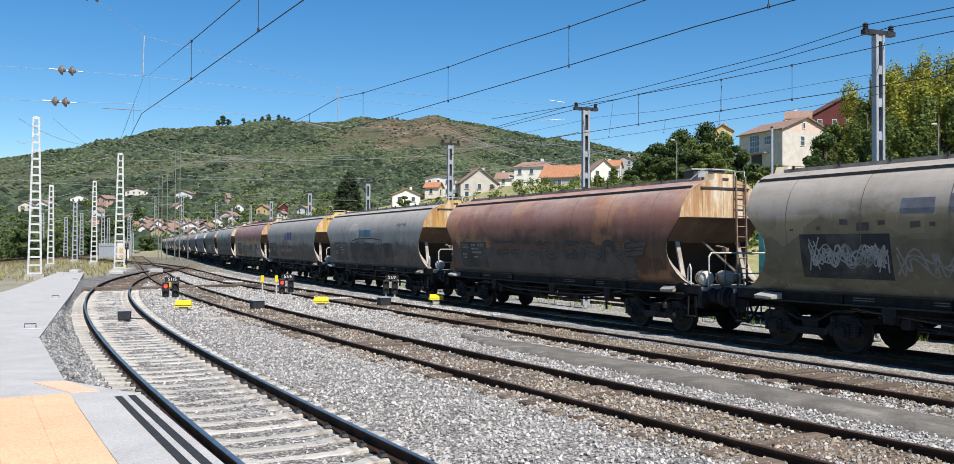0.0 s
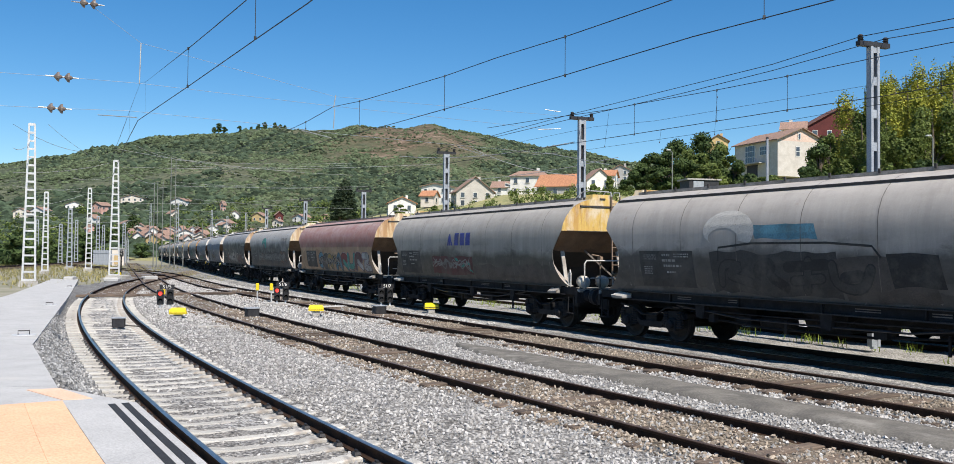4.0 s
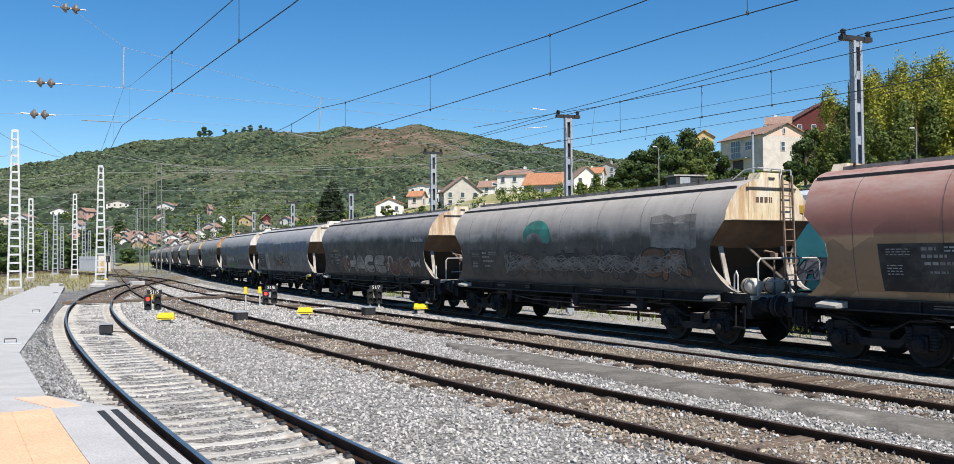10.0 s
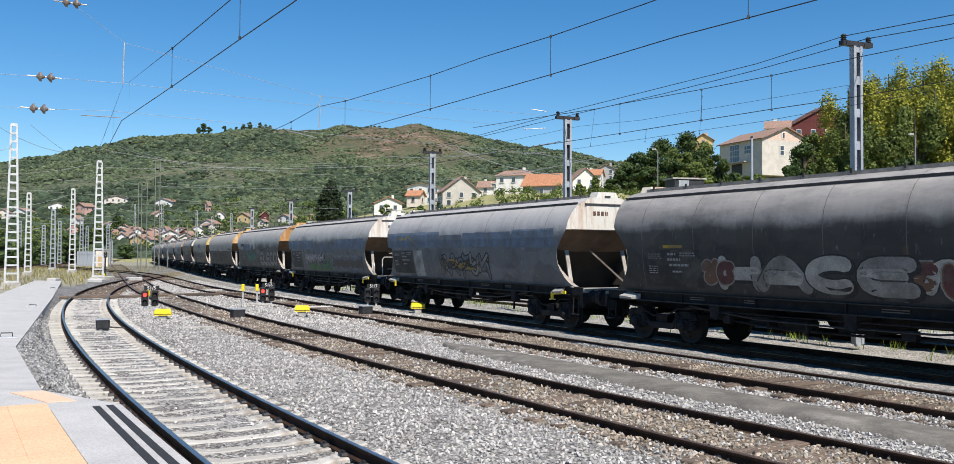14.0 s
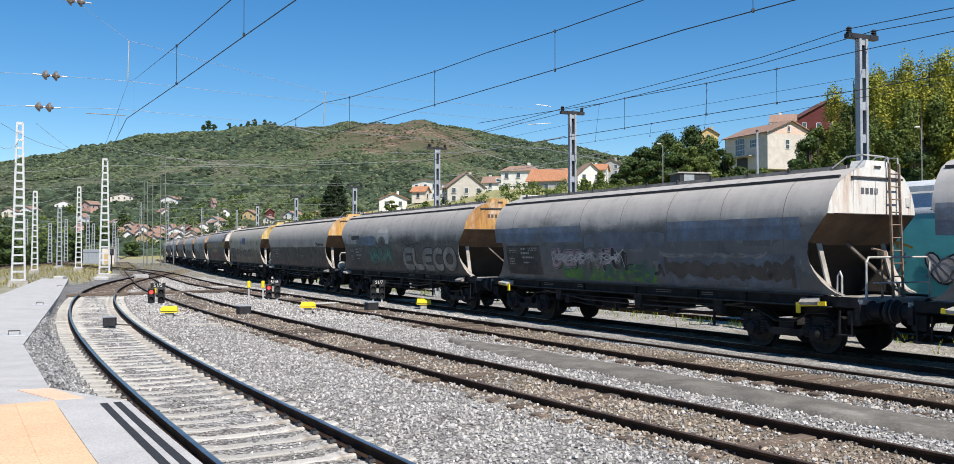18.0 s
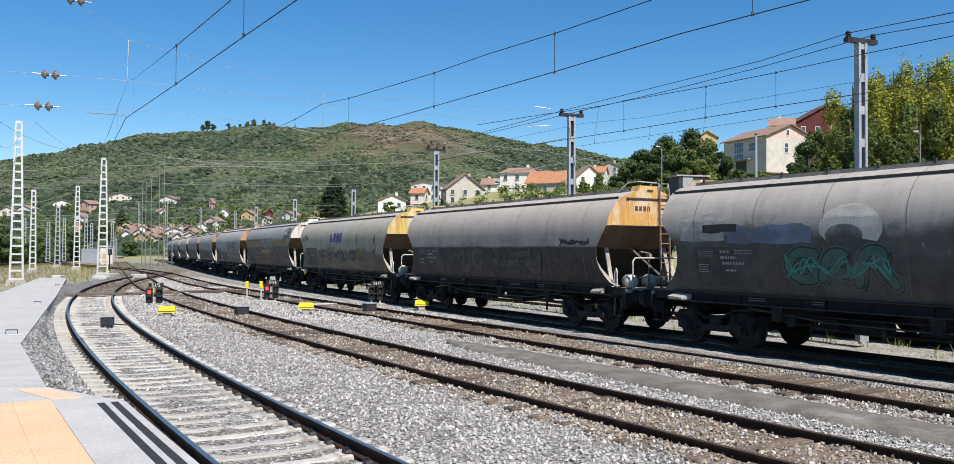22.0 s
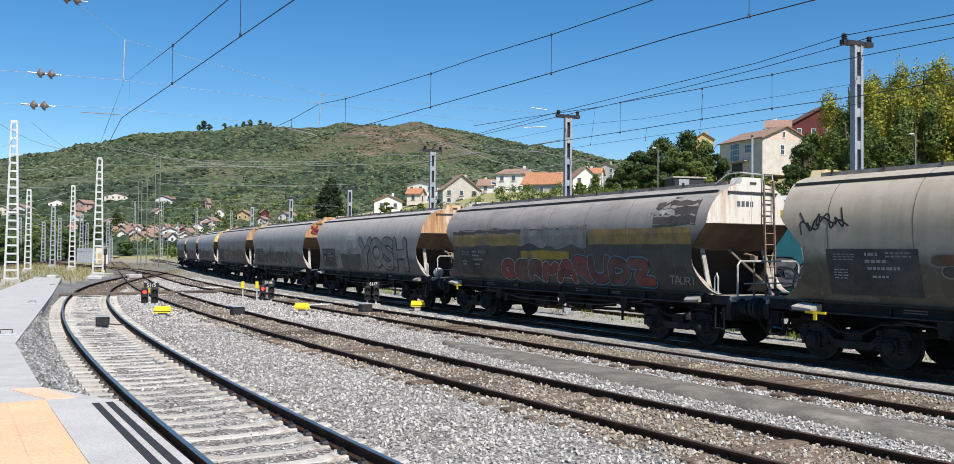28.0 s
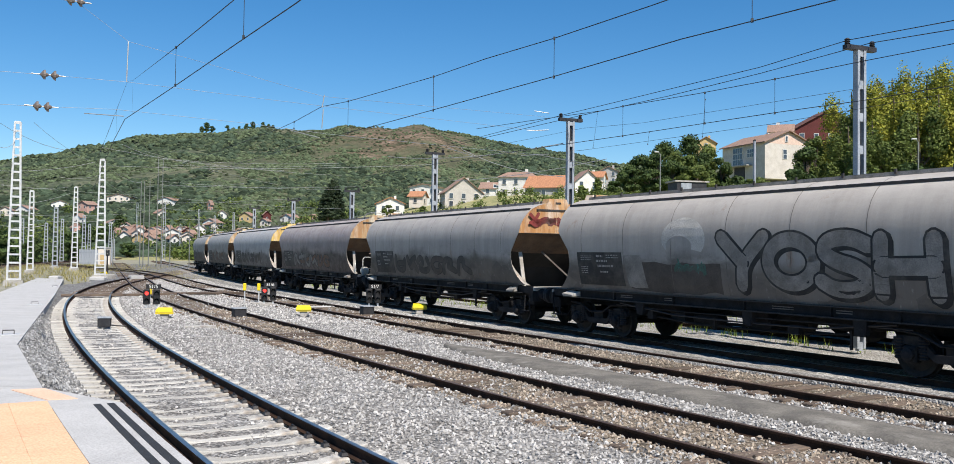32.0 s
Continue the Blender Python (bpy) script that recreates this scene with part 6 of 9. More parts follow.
def parked_coach(s, length, label):
    c, h = curve_at(s, TRAIN_D + 5.4)
    v = thing("parked_coach", pose(c.x, c.y, TRAIN_Z, 0, 0, math.degrees(h) - 90), label, "coach", "parked coaches")
    L = length / 2
    prof = [(-1.42, 0.95), (-1.45, 1.2), (-1.46, 3.2)]
    part("body", Geo().grid([[(x, y, z) for y, z in prof + [(-a, b) for a, b in prof[::-1]]] for x in (-L, -L / 2, 0, L / 2, L)])
         .add([(sx * L, y, z) for sx in (-1, 1) for y, z in prof + [(-a, b) for a, b in prof[::-1]]], [tuple(range(6)), tuple(range(11, 5, -1))]), M_TEAL, v)
    rp = [(-1.47, 3.2), (-1.47, 3.32), (-1.44, 3.36), (-1.42, 3.7), (-1.3, 3.95), (-0.8, 4.1), (0, 4.16), (0.8, 4.1), (1.3, 3.95), (1.42, 3.7), (1.44, 3.36), (1.47, 3.32), (1.47, 3.2)]
    n = len(rp)
    part("roof", Geo().grid([[(x, y, z) for y, z in rp] for x in (-L, 0, L)]).add([(sx * L, y, z) for sx in (-1, 1) for y, z in rp], [tuple(range(n)), tuple(range(2 * n - 1, n - 1, -1))]), M_COACHROOF, v, "pale grey roof with a white eaves band", True)
    part("eaves_band", Geo().box((0, -1.45, 3.84), (length, 0.05, 0.14)).box((0, 1.45, 3.84), (length, 0.05, 0.14)), M_WHITE, v)
    for k in range(-3, 4):
        part("rib", Geo().box((k * 3.1, -1.468, 2.05), (0.06, 0.016, 2.1)), M_TEAL, v)
    part("underframe", Geo().box((0, 0, 0.8), (length - 0.6, 2.4, 0.3)), M_UNDER, v)
    for bx in (-L + 3, L - 3):
        b = part("bogie", Geo().box((0, 0, 0.55), (2.6, 2.1, 0.25)), M_UNDER, v, at=pose(bx, 0, 0))
        for wx in (-1.1, 1.1):
            g = Geo()
            for y in (-0.83, 0.83):
                g.lathe([(0.44, -0.06), (0.46, 0), (0.44, 0.06), (0.1, 0.06)], 16, Matrix.Translation((wx, y, 0.46)) @ Euler((radians(90), 0, 0)).to_matrix().to_4x4())
            part("wheelset", g, M_WHEEL, b)
    flat = lambda a, b, k: (a, -1.478 - k, b)
    for i in range(5):
        sprayed(v, "****" if i % 2 else "***", -L + 0.8 + i * 5.2, -L + 4.9 + i * 5.2, 1.25, 2.2, ["white", "silver", "white"], "black", None, 50 + i, 0.2, 0.05, 0.05, flat)
        scribble(v, -L + 0.8 + i * 5.2, -L + 5.4 + i * 5.2, 1.1, 2.4, "navy", 60 + i, 10, 0.03, flat, 0.016)
        scribble(v, -L + 3.8 + i * 5.2, -L + 5.6 + i * 5.2, 2.2, 2.6, "ochre", 70 + i, 6, 0.03, flat, 0.016)
    return v


M_SPRAY = {k: material(k + "_spray_paint", c, tuple(x * 0.62 for x in c), 0.6, scale=2.5, fine=40, bump=0.02, stain=0.4, stain_col=(0.09, 0.08, 0.07)) for k, c in dict(
    black=(0.022, 0.022, 0.024), silver=(0.42, 0.41, 0.39), grey=(0.26, 0.25, 0.235), red=(0.23, 0.04, 0.035), green=(0.09, 0.26, 0.05), teal=(0.05, 0.3, 0.24), blue=(0.05, 0.07, 0.32),
    yellow=(0.36, 0.235, 0.07), pink=(0.4, 0.3, 0.33), cyan=(0.1, 0.27, 0.36), brown=(0.17, 0.085, 0.05), darkgreen=(0.06, 0.14, 0.11), skin=(0.46, 0.42, 0.37), navy=(0.14, 0.16, 0.2), taupe=(0.3, 0.275, 0.25), grime=(0.085, 0.07, 0.062),
    slate=(0.15, 0.2, 0.28), maroon=(0.12, 0.035, 0.035), charcoal=(0.05, 0.047, 0.046), white=(0.62, 0.61, 0.6), ochre=(0.42, 0.27, 0.03)).items()}

M_SPRAY["emblem"] = material("faded_emblem_paint", (0.52, 0.5, 0.47), (0.42, 0.4, 0.37), 0.6, scale=2.5, fine=40, bump=0.02, stain=0.08, stain_col=(0.2, 0.18, 0.16))


def on_side(x, z, k):
    """A place on the near side of a wagon at height z over the rail, k metres proud."""
    z = min(3.95, max(1.335, z))
    return (x, -side_y(z) - k, z)


def arc(cx, cz, rx, rz, a0, a1, n=14):
    return [(cx + rx * math.cos(radians(a0 + (a1 - a0) * i / n)), cz + rz * math.sin(radians(a0 + (a1 - a0) * i / n))) for i in range(n + 1)]


# strokes of sprayed block letters in a unit box
STROKES = {
    "A": [[(0.02, 0), (0.35, 1), (0.65, 1), (0.98, 0)], [(0.2, 0.36), (0.8, 0.36)]], "C": [arc(0.55, 0.5, 0.45, 0.48, 60, 300)], "D": [[(0.1, 0), (0.1, 1), (0.6, 0.95), (0.95, 0.55), (0.6, 0.04), (0.1, 0)]],
    "E": [[(0.9, 1), (0.12, 1), (0.08, 0), (0.92, 0)], [(0.1, 0.5), (0.75, 0.52)]], "G": [arc(0.52, 0.5, 0.45, 0.48, 55, 330), [(0.95, 0.2), (0.92, 0.46), (0.6, 0.46)]], "H": [[(0.1, 1), (0.08, 0)], [(0.9, 1), (0.92, 0)], [(0.1, 0.48), (0.9, 0.5)]],
    "I": [[(0.5, 1), (0.5, 0)]], "L": [[(0.15, 1), (0.1, 0), (0.9, 0.02)]], "M": [[(0.04, 0), (0.12, 1), (0.5, 0.35), (0.88, 1), (0.96, 0)]], "N": [[(0.06, 0), (0.1, 1), (0.88, 0), (0.94, 1)]],
    "O": [arc(0.5, 0.5, 0.45, 0.48, 0, 360, 20)], "R": [[(0.1, 0), (0.1, 1), (0.7, 0.98), (0.9, 0.74), (0.65, 0.5), (0.15, 0.46)], [(0.45, 0.48), (0.95, 0)]], "S": [[(0.9, 0.84), (0.6, 1), (0.2, 0.95), (0.1, 0.72), (0.35, 0.54), (0.7, 0.44), (0.92, 0.24), (0.7, 0.02), (0.3, 0), (0.06, 0.16)]],
    "T": [[(0.02, 1), (0.98, 1)], [(0.5, 1), (0.48, 0)]], "U": [[(0.08, 1), (0.1, 0.3), (0.32, 0.02), (0.68, 0.02), (0.9, 0.3), (0.92, 1)]], "Y": [[(0.04, 1), (0.5, 0.46)], [(0.96, 1), (0.5, 0.46), (0.46, 0)]], "Z": [[(0.06, 1), (0.92, 1), (0.1, 0.03), (0.96, 0)]]}


def abstract(rnd, turn):
    """Strokes of one sprayed shape that spells nothing."""
    q = lambda a, b: (a + rnd.uniform(-0.08, 0.08), b + rnd.uniform(-0.06, 0.06))
    kinds = [
        [[q(0.1, 0), q(0.15, 0.95), q(0.6, 0.9), q(0.5, 0.5), q(0.95, 0.05)]],
        [[q(0.9, 0.9), q(0.3, 1), q(0.1, 0.5), q(0.4, 0.05), q(0.95, 0.2), q(0.7, 0.5)]],
        [[q(0.1, 0.95), q(0.4, 0.1), q(0.65, 0.7), q(0.95, 0.05)], [q(0.3, 0.6), q(0.8, 0.95)]],
        [[q(0.5, 0), q(0.45, 1)], [q(0.05, 0.8), q(0.95, 0.9)], [q(0.2, 0.3), q(0.85, 0.35)]],
        [[q(0.1, 0.1), q(0.2, 0.9), q(0.85, 0.75), q(0.2, 0.45), q(0.95, 0.15)]],
        [[q(0.05, 0.7), q(0.3, 1), q(0.5, 0.6), q(0.1, 0.1), q(0.6, 0), q(0.95, 0.35), q(0.75, 0.9)]],
        [[q(0.15, 1), q(0.2, 0.1), q(0.8, 0), q(0.9, 0.8)], [q(0.35, 0.5), q(0.7, 0.6)]]]
    return kinds[turn % len(kinds)]


def rounded(p, n=2):
    for _ in range(n):
        out = [p[0]]
        for a, b in zip(p[:-1], p[1:]):
            out += [(a[0] * 0.75 + b[0] * 0.25, a[1] * 0.75 + b[1] * 0.25), (a[0] * 0.25 + b[0] * 0.75, a[1] * 0.25 + b[1] * 0.75)]
        p = out + [p[-1]]
    return p


def ribbon(g, pts, hw, k, put=on_side):
    """A sprayed stroke with round ends laid on a surface."""
    pts = [Vector(p) for p in pts]
    rows, n = [], len(pts)
    for i, p in enumerate(pts):
        d = pts[min(i + 1, n - 1)] - pts[max(i - 1, 0)]
        d = d.normalized() if d.length > 1e-6 else Vector((1, 0))
        s = Vector((-d.y, d.x))
        if i == 0:
            rows += [[p - d * hw * c + s * hw * e * q for q in (-1, 0, 1)] for c, e in ((0.98, 0.2), (0.7, 0.7))]
        rows.append([p + s * hw * q for q in (-1, 0, 1)])
        if i == n - 1:
            rows += [[p + d * hw * c + s * hw * e * q for q in (-1, 0, 1)] for c, e in ((0.7, 0.7), (0.98, 0.2))]
    g.grid([[put(q.x, q.y, k) for q in r] for r in rows])


def sprayed(w, text, x0, x1, z0, z1, fills, line, edge=None, seed=1, thick=0.17, rim=0.035, lean=0.1, put=on_side, fat=1.0):
    """A row of thick sprayed letters, each over the last: an outer glow, a line and fills that change from stroke to stroke. A star stands for a shape that spells nothing."""
    rnd = random.Random(seed)
    h, cell = z1 - z0, (x1 - x0) / len(text)
    meshes = {}
    for i, ch in enumerate(text):
        strokes = STROKES[ch] if ch in STROKES else abstract(rnd, 3 * i + seed)
        dz, tall = rnd.uniform(-0.03, 0.03) * h, rnd.uniform(0.94, 1.04)
        hw = thick * h * fat
        lines = []
        for s in strokes:
            q = rounded([(x0 + cell * (i + 0.04) + cell * 1.0 * u + lean * h * (v - 0.5), z0 + dz + hw * 0.8 + (h * tall - hw * 1.6) * v) for u, v in s])
            lines.append(q)
        if edge or ch != "*":
            for q in lines:
                ribbon(meshes.setdefault((i, "black"), Geo()), [(a + 0.07, b - 0.04) for a, b in q], hw * 0.8 + rim, 0.0036 + 0.0016 * i, put)
        for layer, (mat, grow) in enumerate(((edge, rim * 2.0), (line, rim), (None, 0.0))):
            for j, q in enumerate(lines):
                m = mat or (fills[(i + j + rnd.randrange(2)) % len(fills)] if layer == 2 else None)
                if m:
                    ribbon(meshes.setdefault((i, m), Geo()), q, hw * 0.8 + grow, 0.004 + 0.0016 * i + 0.0004 * layer + 0.0001 * j, put)
    for (i, m), g in meshes.items():
        part("graffiti_letter" if text[i] != "*" else "graffiti_piece", g, M_SPRAY[m], w)


def scribble(w, x0, x1, z0, z1, mat, seed, n=9, hw=0.018, put=on_side, k=0.008):
    """Thin looping sprayed lines that spell nothing."""
    rnd = random.Random(seed)
    g = Geo()
    for j in range(max(1, n // 3)):
        p = [(x0 + (x1 - x0) * min(1, max(0, (i + rnd.uniform(-1.5, 1.5)) / n)), z0 + (z1 - z0) * (rnd.uniform(0.0, 0.4) if (i + j) % 2 else rnd.uniform(0.6, 1.0))) for i in range(n + 1)]
        ribbon(g, rounded(p), hw, k + 0.0008 * j, put)
    part("scribble", g, M_SPRAY[mat], w)


def sheet(parent, name, x0, x1, z0, z1, mat, k=0.003, label="", lean=0.0, rough_=0.0):
    """A painted patch on the side; rough_ makes its upper and lower edges waver."""
    nx = max(1, int(abs(x1 - x0) / 0.25)) if rough_ else 1
    nz_ = max(3, int((z1 - z0) / 0.05) + 1)
    rows = []
    for i in range(nz_ + 1):
        f = i / nz_
        rows.append([])
        for j in range(nx + 1):
            x = x0 + (x1 - x0) * j / nx
            z = z0 + (z1 - z0) * f + rough_ * (noise.noise(Vector((x * 1.7, 3.1 * f + x0, 5))) + 0.5 * noise.noise(Vector((x * 6, 2 * f, 9)))) * (1 if i in (0, nz_) else 0.0 if not rough_ else 0.9)
            rows[-1].append(on_side(x + lean * (z - z0), z, k))
    return part(name, Geo().grid(rows), M_SPRAY[mat], parent, label)


def data_panel(w, x0, mat="black", z0=1.48, z1=2.42, seed=1):
    p = sheet(w, "data_panel", x0, x0 + 2.05, z0, z1, mat, 0.005, "dark data panel with rows of white bars", -0.06)
    rnd = random.Random(seed)
    g = Geo()
    for a, b, z, n, h in ((0.12, 0.62, 0.82, 3, 0.018), (0.12, 0.45, 0.5, 4, 0.022), (0.85, 1.15, 0.8, 1, 0.06), (0.85, 1.35, 0.66, 1, 0.06), (0.9, 1.6, 0.52, 1, 0.06), (1.0, 1.35, 0.36, 1, 0.045), (1.3, 1.85, 0.84, 2, 0.03)):
        for i in range(n):
            zz, q = z0 + z - i * (h + 0.035), x0 + a
            while q < x0 + b:
                e = rnd.uniform(0.04, 0.13)
                g.add([on_side(u, v, 0.0075) for u, v in ((q, zz), (min(q + e, x0 + b), zz), (min(q + e, x0 + b), zz + h), (q, zz + h))], [(0, 1, 2, 3)])
                q += e + 0.03
    part("bars", g, M_SPRAY["silver"], p)["kind"] = "stuff"


def crescent(w, x, z, rx, rz, mat, label="worn round emblem with a swept crescent"):
    a = [(x + rx * math.cos(t), z + rz * math.sin(t), x - 0.2 * rx + 0.6 * rx * math.cos(t + 0.35), z - 0.34 * rz + 0.5 * rz * math.sin(t + 0.35)) for t in [radians(-35 + 230 * i / 20) for i in range(21)]]
    part("emblem", Geo().grid([[on_side(p[0] + (p[2] - p[0]) * f, p[1] + (p[3] - p[1]) * f, 0.006) for f in (0, 0.12, 0.25, 0.37, 0.5, 0.62, 0.75, 0.87, 1)] for p in a]), M_SPRAY[mat], w, label)


def logo_blocks(w, x, z, h, mat):
    """A brand mark reduced to plain shapes."""
    g = Geo()
    for c in (0, 0.36, 0.72):
        g.grid([[on_side(x + h * (u + (0.36 + 0.1 * c + q - u) * v), z + h * 0.95 * v, 0.006) for u, q in ((c - 0.02, 0), (c + 0.26, 0.14))] for v in (0, 0.2, 0.4, 0.6, 0.8, 1.0)])
    part("logo_shape", g, M_SPRAY[mat], w, "plain coloured logo shape")
    for i in range(3):
        sheet(w, "logo_shape", x + h * (1.3 + i * 0.98), x + h * (1.3 + i * 0.98) + h * 0.74, z, z + h, mat, 0.006, "", 0.1)


W = {FIRST + i: w for i, w in enumerate(WAGONS)}
for k, w in W.items():
    if k != 8:
        data_panel(w, {-2: -7.5, -1: -5.6, 0: -5.38, 1: -5.9, 2: -5.1, 4: -5.6, 5: -6.2, 6: -6.1, 9: -5.7, 10: -5.75, 11: -5.87}.get(k, -5.7), {3: "charcoal", 7: "charcoal", 0: "charcoal", 9: "charcoal", 10: "black"}.get(k, "black"), seed=k + 9) if k != -2 else None
# leading wagon: scribbled black panel; then wagon by wagon down the train
w = W[-2]
sheet(w, "paint_patch", -5.3, -3.1, 1.62, 2.56, "black", 0.004, "black painted panel", -0.05)
for s_ in (1, 2, 3):
    scribble(w, -5.1, -3.2, 1.68, 2.5, "silver", s_, 10, 0.016)
scribble(w, -3.0, -0.8, 1.5, 2.5, "taupe", 4, 9, 0.02)
sheet(w, "paint_patch", -2.9, -2.2, 2.95, 3.25, "navy", 0.003, "grey repaint patch")
sheet(w, "paint_patch", -1.9, -0.6, 2.95, 3.3, "navy", 0.003)
for x, z, d in ((-5.6, 2.62, 0.1), (-4.9, 2.66, 0.12), (-4.3, 2.74, 0.2), (-3.9, 2.62, 0.3), (-3.4, 2.72, 0.16), (-2.7, 2.66, 0.22), (-2.3, 2.7, 0.12)):
    sheet(w, "rust_spot", x, x + d, z, z + d * 0.6, "grime", 0.0035, "", 0, 0.04)
w = W[-1]
sheet(w, "paint_patch", -6.2, 5.0, 1.36, 2.2, "grime", 0.003, "soot-dark lower side", 0, 0.12)
sprayed(w, "********", -3.0, 5.5, 1.85, 2.45, ["charcoal", "grime"], "black", None, 3, 0.12)
scribble(w, -3.0, 5.4, 2.0, 2.45, "brown", 12, 26, 0.012)
w = W[0]
crescent(w, -2.15, 2.9, 0.82, 0.5, "emblem")
sheet(w, "paint_patch", -1.3, 0.45, 2.68, 3.02, "cyan", 0.003, "faded blue repaint patch", -0.3, 0.05)
ribbon_ = Geo()
ribbon(ribbon_, rounded([(-2.5, 2.2), (-2.47, 2.6), (1.7, 2.6), (1.95, 2.3)], 1), 0.025, 0.009)
part("scribble", ribbon_, M_SPRAY["black"], w)
sheet(w, "paint_patch", -2.7, 1.0, 1.4, 2.4, "charcoal", 0.003, "soot-dark patch", -0.1, 0.12)
sheet(w, "paint_patch", 1.1, 3.2, 1.38, 2.3, "grime", 0.0035, "", -0.3, 0.1)
sprayed(w, "****", -2.6, 1.7, 1.5, 2.25, ["black", "charcoal"], "black", None, 4, 0.15)
sheet(w, "paint_patch", 2.2, 3.3, 1.7, 2.35, "black", 0.005, "", -0.2, 0.06)
scribble(w, 3.75, 5.0, 3.05, 3.35, "grey", 5, 8, 0.02)
w = W[1]
logo_blocks(w, -1.25, 2.62, 0.48, "blue")
sheet(w, "paint_patch", -2.7, 0.8, 1.5, 2.2, "maroon", 0.003, "dark red sprayed patch", 0, 0.08)
scribble(w, -2.7, 0.6, 1.6, 2.2, "grey", 5, 12, 0.02)
for x, z in ((-0.5, 2.05), (0.0, 1.85), (0.5, 1.95), (0.6, 1.65)):
    scribble(w, x - 0.14, x + 0.14, z - 0.1, z + 0.1, "teal", int(x * 10 + 40), 3, 0.035)
sheet(w, "paint_patch", 0.9, 6.0, 1.36, 1.9, "grime", 0.003, "sooty lower side", 0, 0.2)
w = W[2]
sprayed(w, "GERMA", -2.65, 1.5, 1.42, 2.3, ["black", "cyan", "charcoal", "yellow"], "black", "taupe", 6, 0.16, 0.03, 0.18)
scribble(w, -2.6, 1.4, 1.45, 2.25, "black", 71, 14, 0.03, on_side, 0.02)
scribble(w, -2.6, 1.4, 1.45, 2.25, "taupe", 72, 14, 0.016, on_side, 0.024)
sprayed(w, "RURZ", 1.4, 6.05, 1.42, 2.33, ["red", "teal", "maroon", "cyan", "silver"], "maroon", "pink", 7, 0.19, 0.03, 0.12)
w = W[3]
crescent(w, -1.3, 2.86, 0.78, 0.48, "teal", "teal round emblem with a swept crescent")
sheet(w, "paint_patch", -6.4, 6.0, 1.36, 2.2, "grime", 0.0025, "soot-dark lower side", 0, 0.25)
sprayed(w, "*********", -3.4, 5.6, 1.5, 2.4, ["grime", "charcoal", "brown"], "black", None, 8, 0.13, 0.04)
for s_ in (81, 82):
    scribble(w, -3.3, 5.5, 1.55, 2.38, "grey", s_, 22, 0.012, on_side, 0.022)
sheet(w, "paint_patch", 4.2, 5.9, 2.4, 3.25, "taupe", 0.002, "dusty pale patch", 0, 0.1)
w = W[4]
sprayed(w, "**", -3.5, -2.6, 1.55, 2.2, ["brown", "maroon"], "taupe", None, 19, 0.2)
sprayed(w, "***", 1.2, 4.9, 1.42, 2.2, ["maroon", "brown"], "brown", "taupe", 10, 0.18)
sprayed(w, "HACE", -3.05, 2.0, 1.45, 2.3, ["skin", "taupe", "skin"], "black", None, 9, 0.21, 0.035, 0.0, on_side, 1.1)
sprayed(w, "*", 2.1, 3.3, 1.5, 2.3, ["skin"], "black", None, 11, 0.21)
scribble(w, 4.95, 5.9, 1.7, 2.1, "silver", 10, 9, 0.022)
sheet(w, "paint_patch", -4.9, -4.2, 2.46, 2.54, "ochre", 0.005, "yellow painted mark")
for i in range(9):
    sheet(w, "bar", 5.09 + i * 0.14, 5.2 + i * 0.14, 2.8, 2.98 - 0.04 * (i % 3), "silver", 0.006)
w = W[5]
sheet(w, "paint_patch", -4.05, -3.2, 1.38, 2.42, "silver", 0.006, "pale grey repaint patch", -0.12)
for a, b, z0, z1, m in ((-6.8, -1.75, 2.55, 3.15, "slate"), (0.2, 3.6, 2.54, 3.05, "slate"), (3.7, 6.2, 2.5, 3.1, "slate"), (-1.7, 0.1, 2.5, 3.0, "navy")):
    sheet(w, "paint_patch", a, b, z0, z1, m, 0.003, "dull blue-grey repaint patch", 0, 0.025)
scribble(w, -5.6, -4.1, 2.7, 3.1, "ochre", 31, 5, 0.03)
scribble(w, -1.7, 2.1, 1.6, 2.2, "ochre", 32, 7, 0.04)
sprayed(w, "*****", -1.75, 2.1, 1.45, 2.35, ["grey", "navy"], "black", None, 11, 0.09, 0.05)
for s_ in (5, 6):
    scribble(w, -1.75, 2.1, 1.45, 2.35, "black", s_, 10, 0.028)
w = W[6]
for a, b, z0, z1 in ((-6.8, -1.8, 2.52, 3.0), (1.9, 6.2, 2.5, 3.0)):
    sheet(w, "paint_patch", a, b, z0, z1, "slate", 0.003, "dull blue-grey repaint patch", -0.12, 0.02)
sheet(w, "paint_patch", -1.7, 1.8, 2.3, 2.75, "navy", 0.003, "dark rolled-over patch", 0, 0.12)
sheet(w, "paint_patch", 1.5, 6.0, 1.4, 2.2, "navy", 0.003, "rolled-over dark grey patch", 0, 0.06)
sprayed(w, "******", -3.5, 0.1, 1.72, 2.32, ["pink", "pink", "black"], "black", "pink", 12, 0.12, 0.022)
scribble(w, -3.4, 0.1, 1.75, 2.3, "white", 41, 16, 0.012, on_side, 0.018)
sheet(w, "paint_patch", -2.9, 1.3, 1.4, 1.72, "green", 0.0035, "green sprayed patch", 0.3, 0.1)
sprayed(w, "********", -3.0, 1.3, 1.4, 1.95, ["green", "green", "darkgreen"], "darkgreen", None, 13, 0.13, 0.02, 0.4)
scribble(w, 0.1, 1.7, 1.5, 2.1, "black", 8, 5, 0.05)
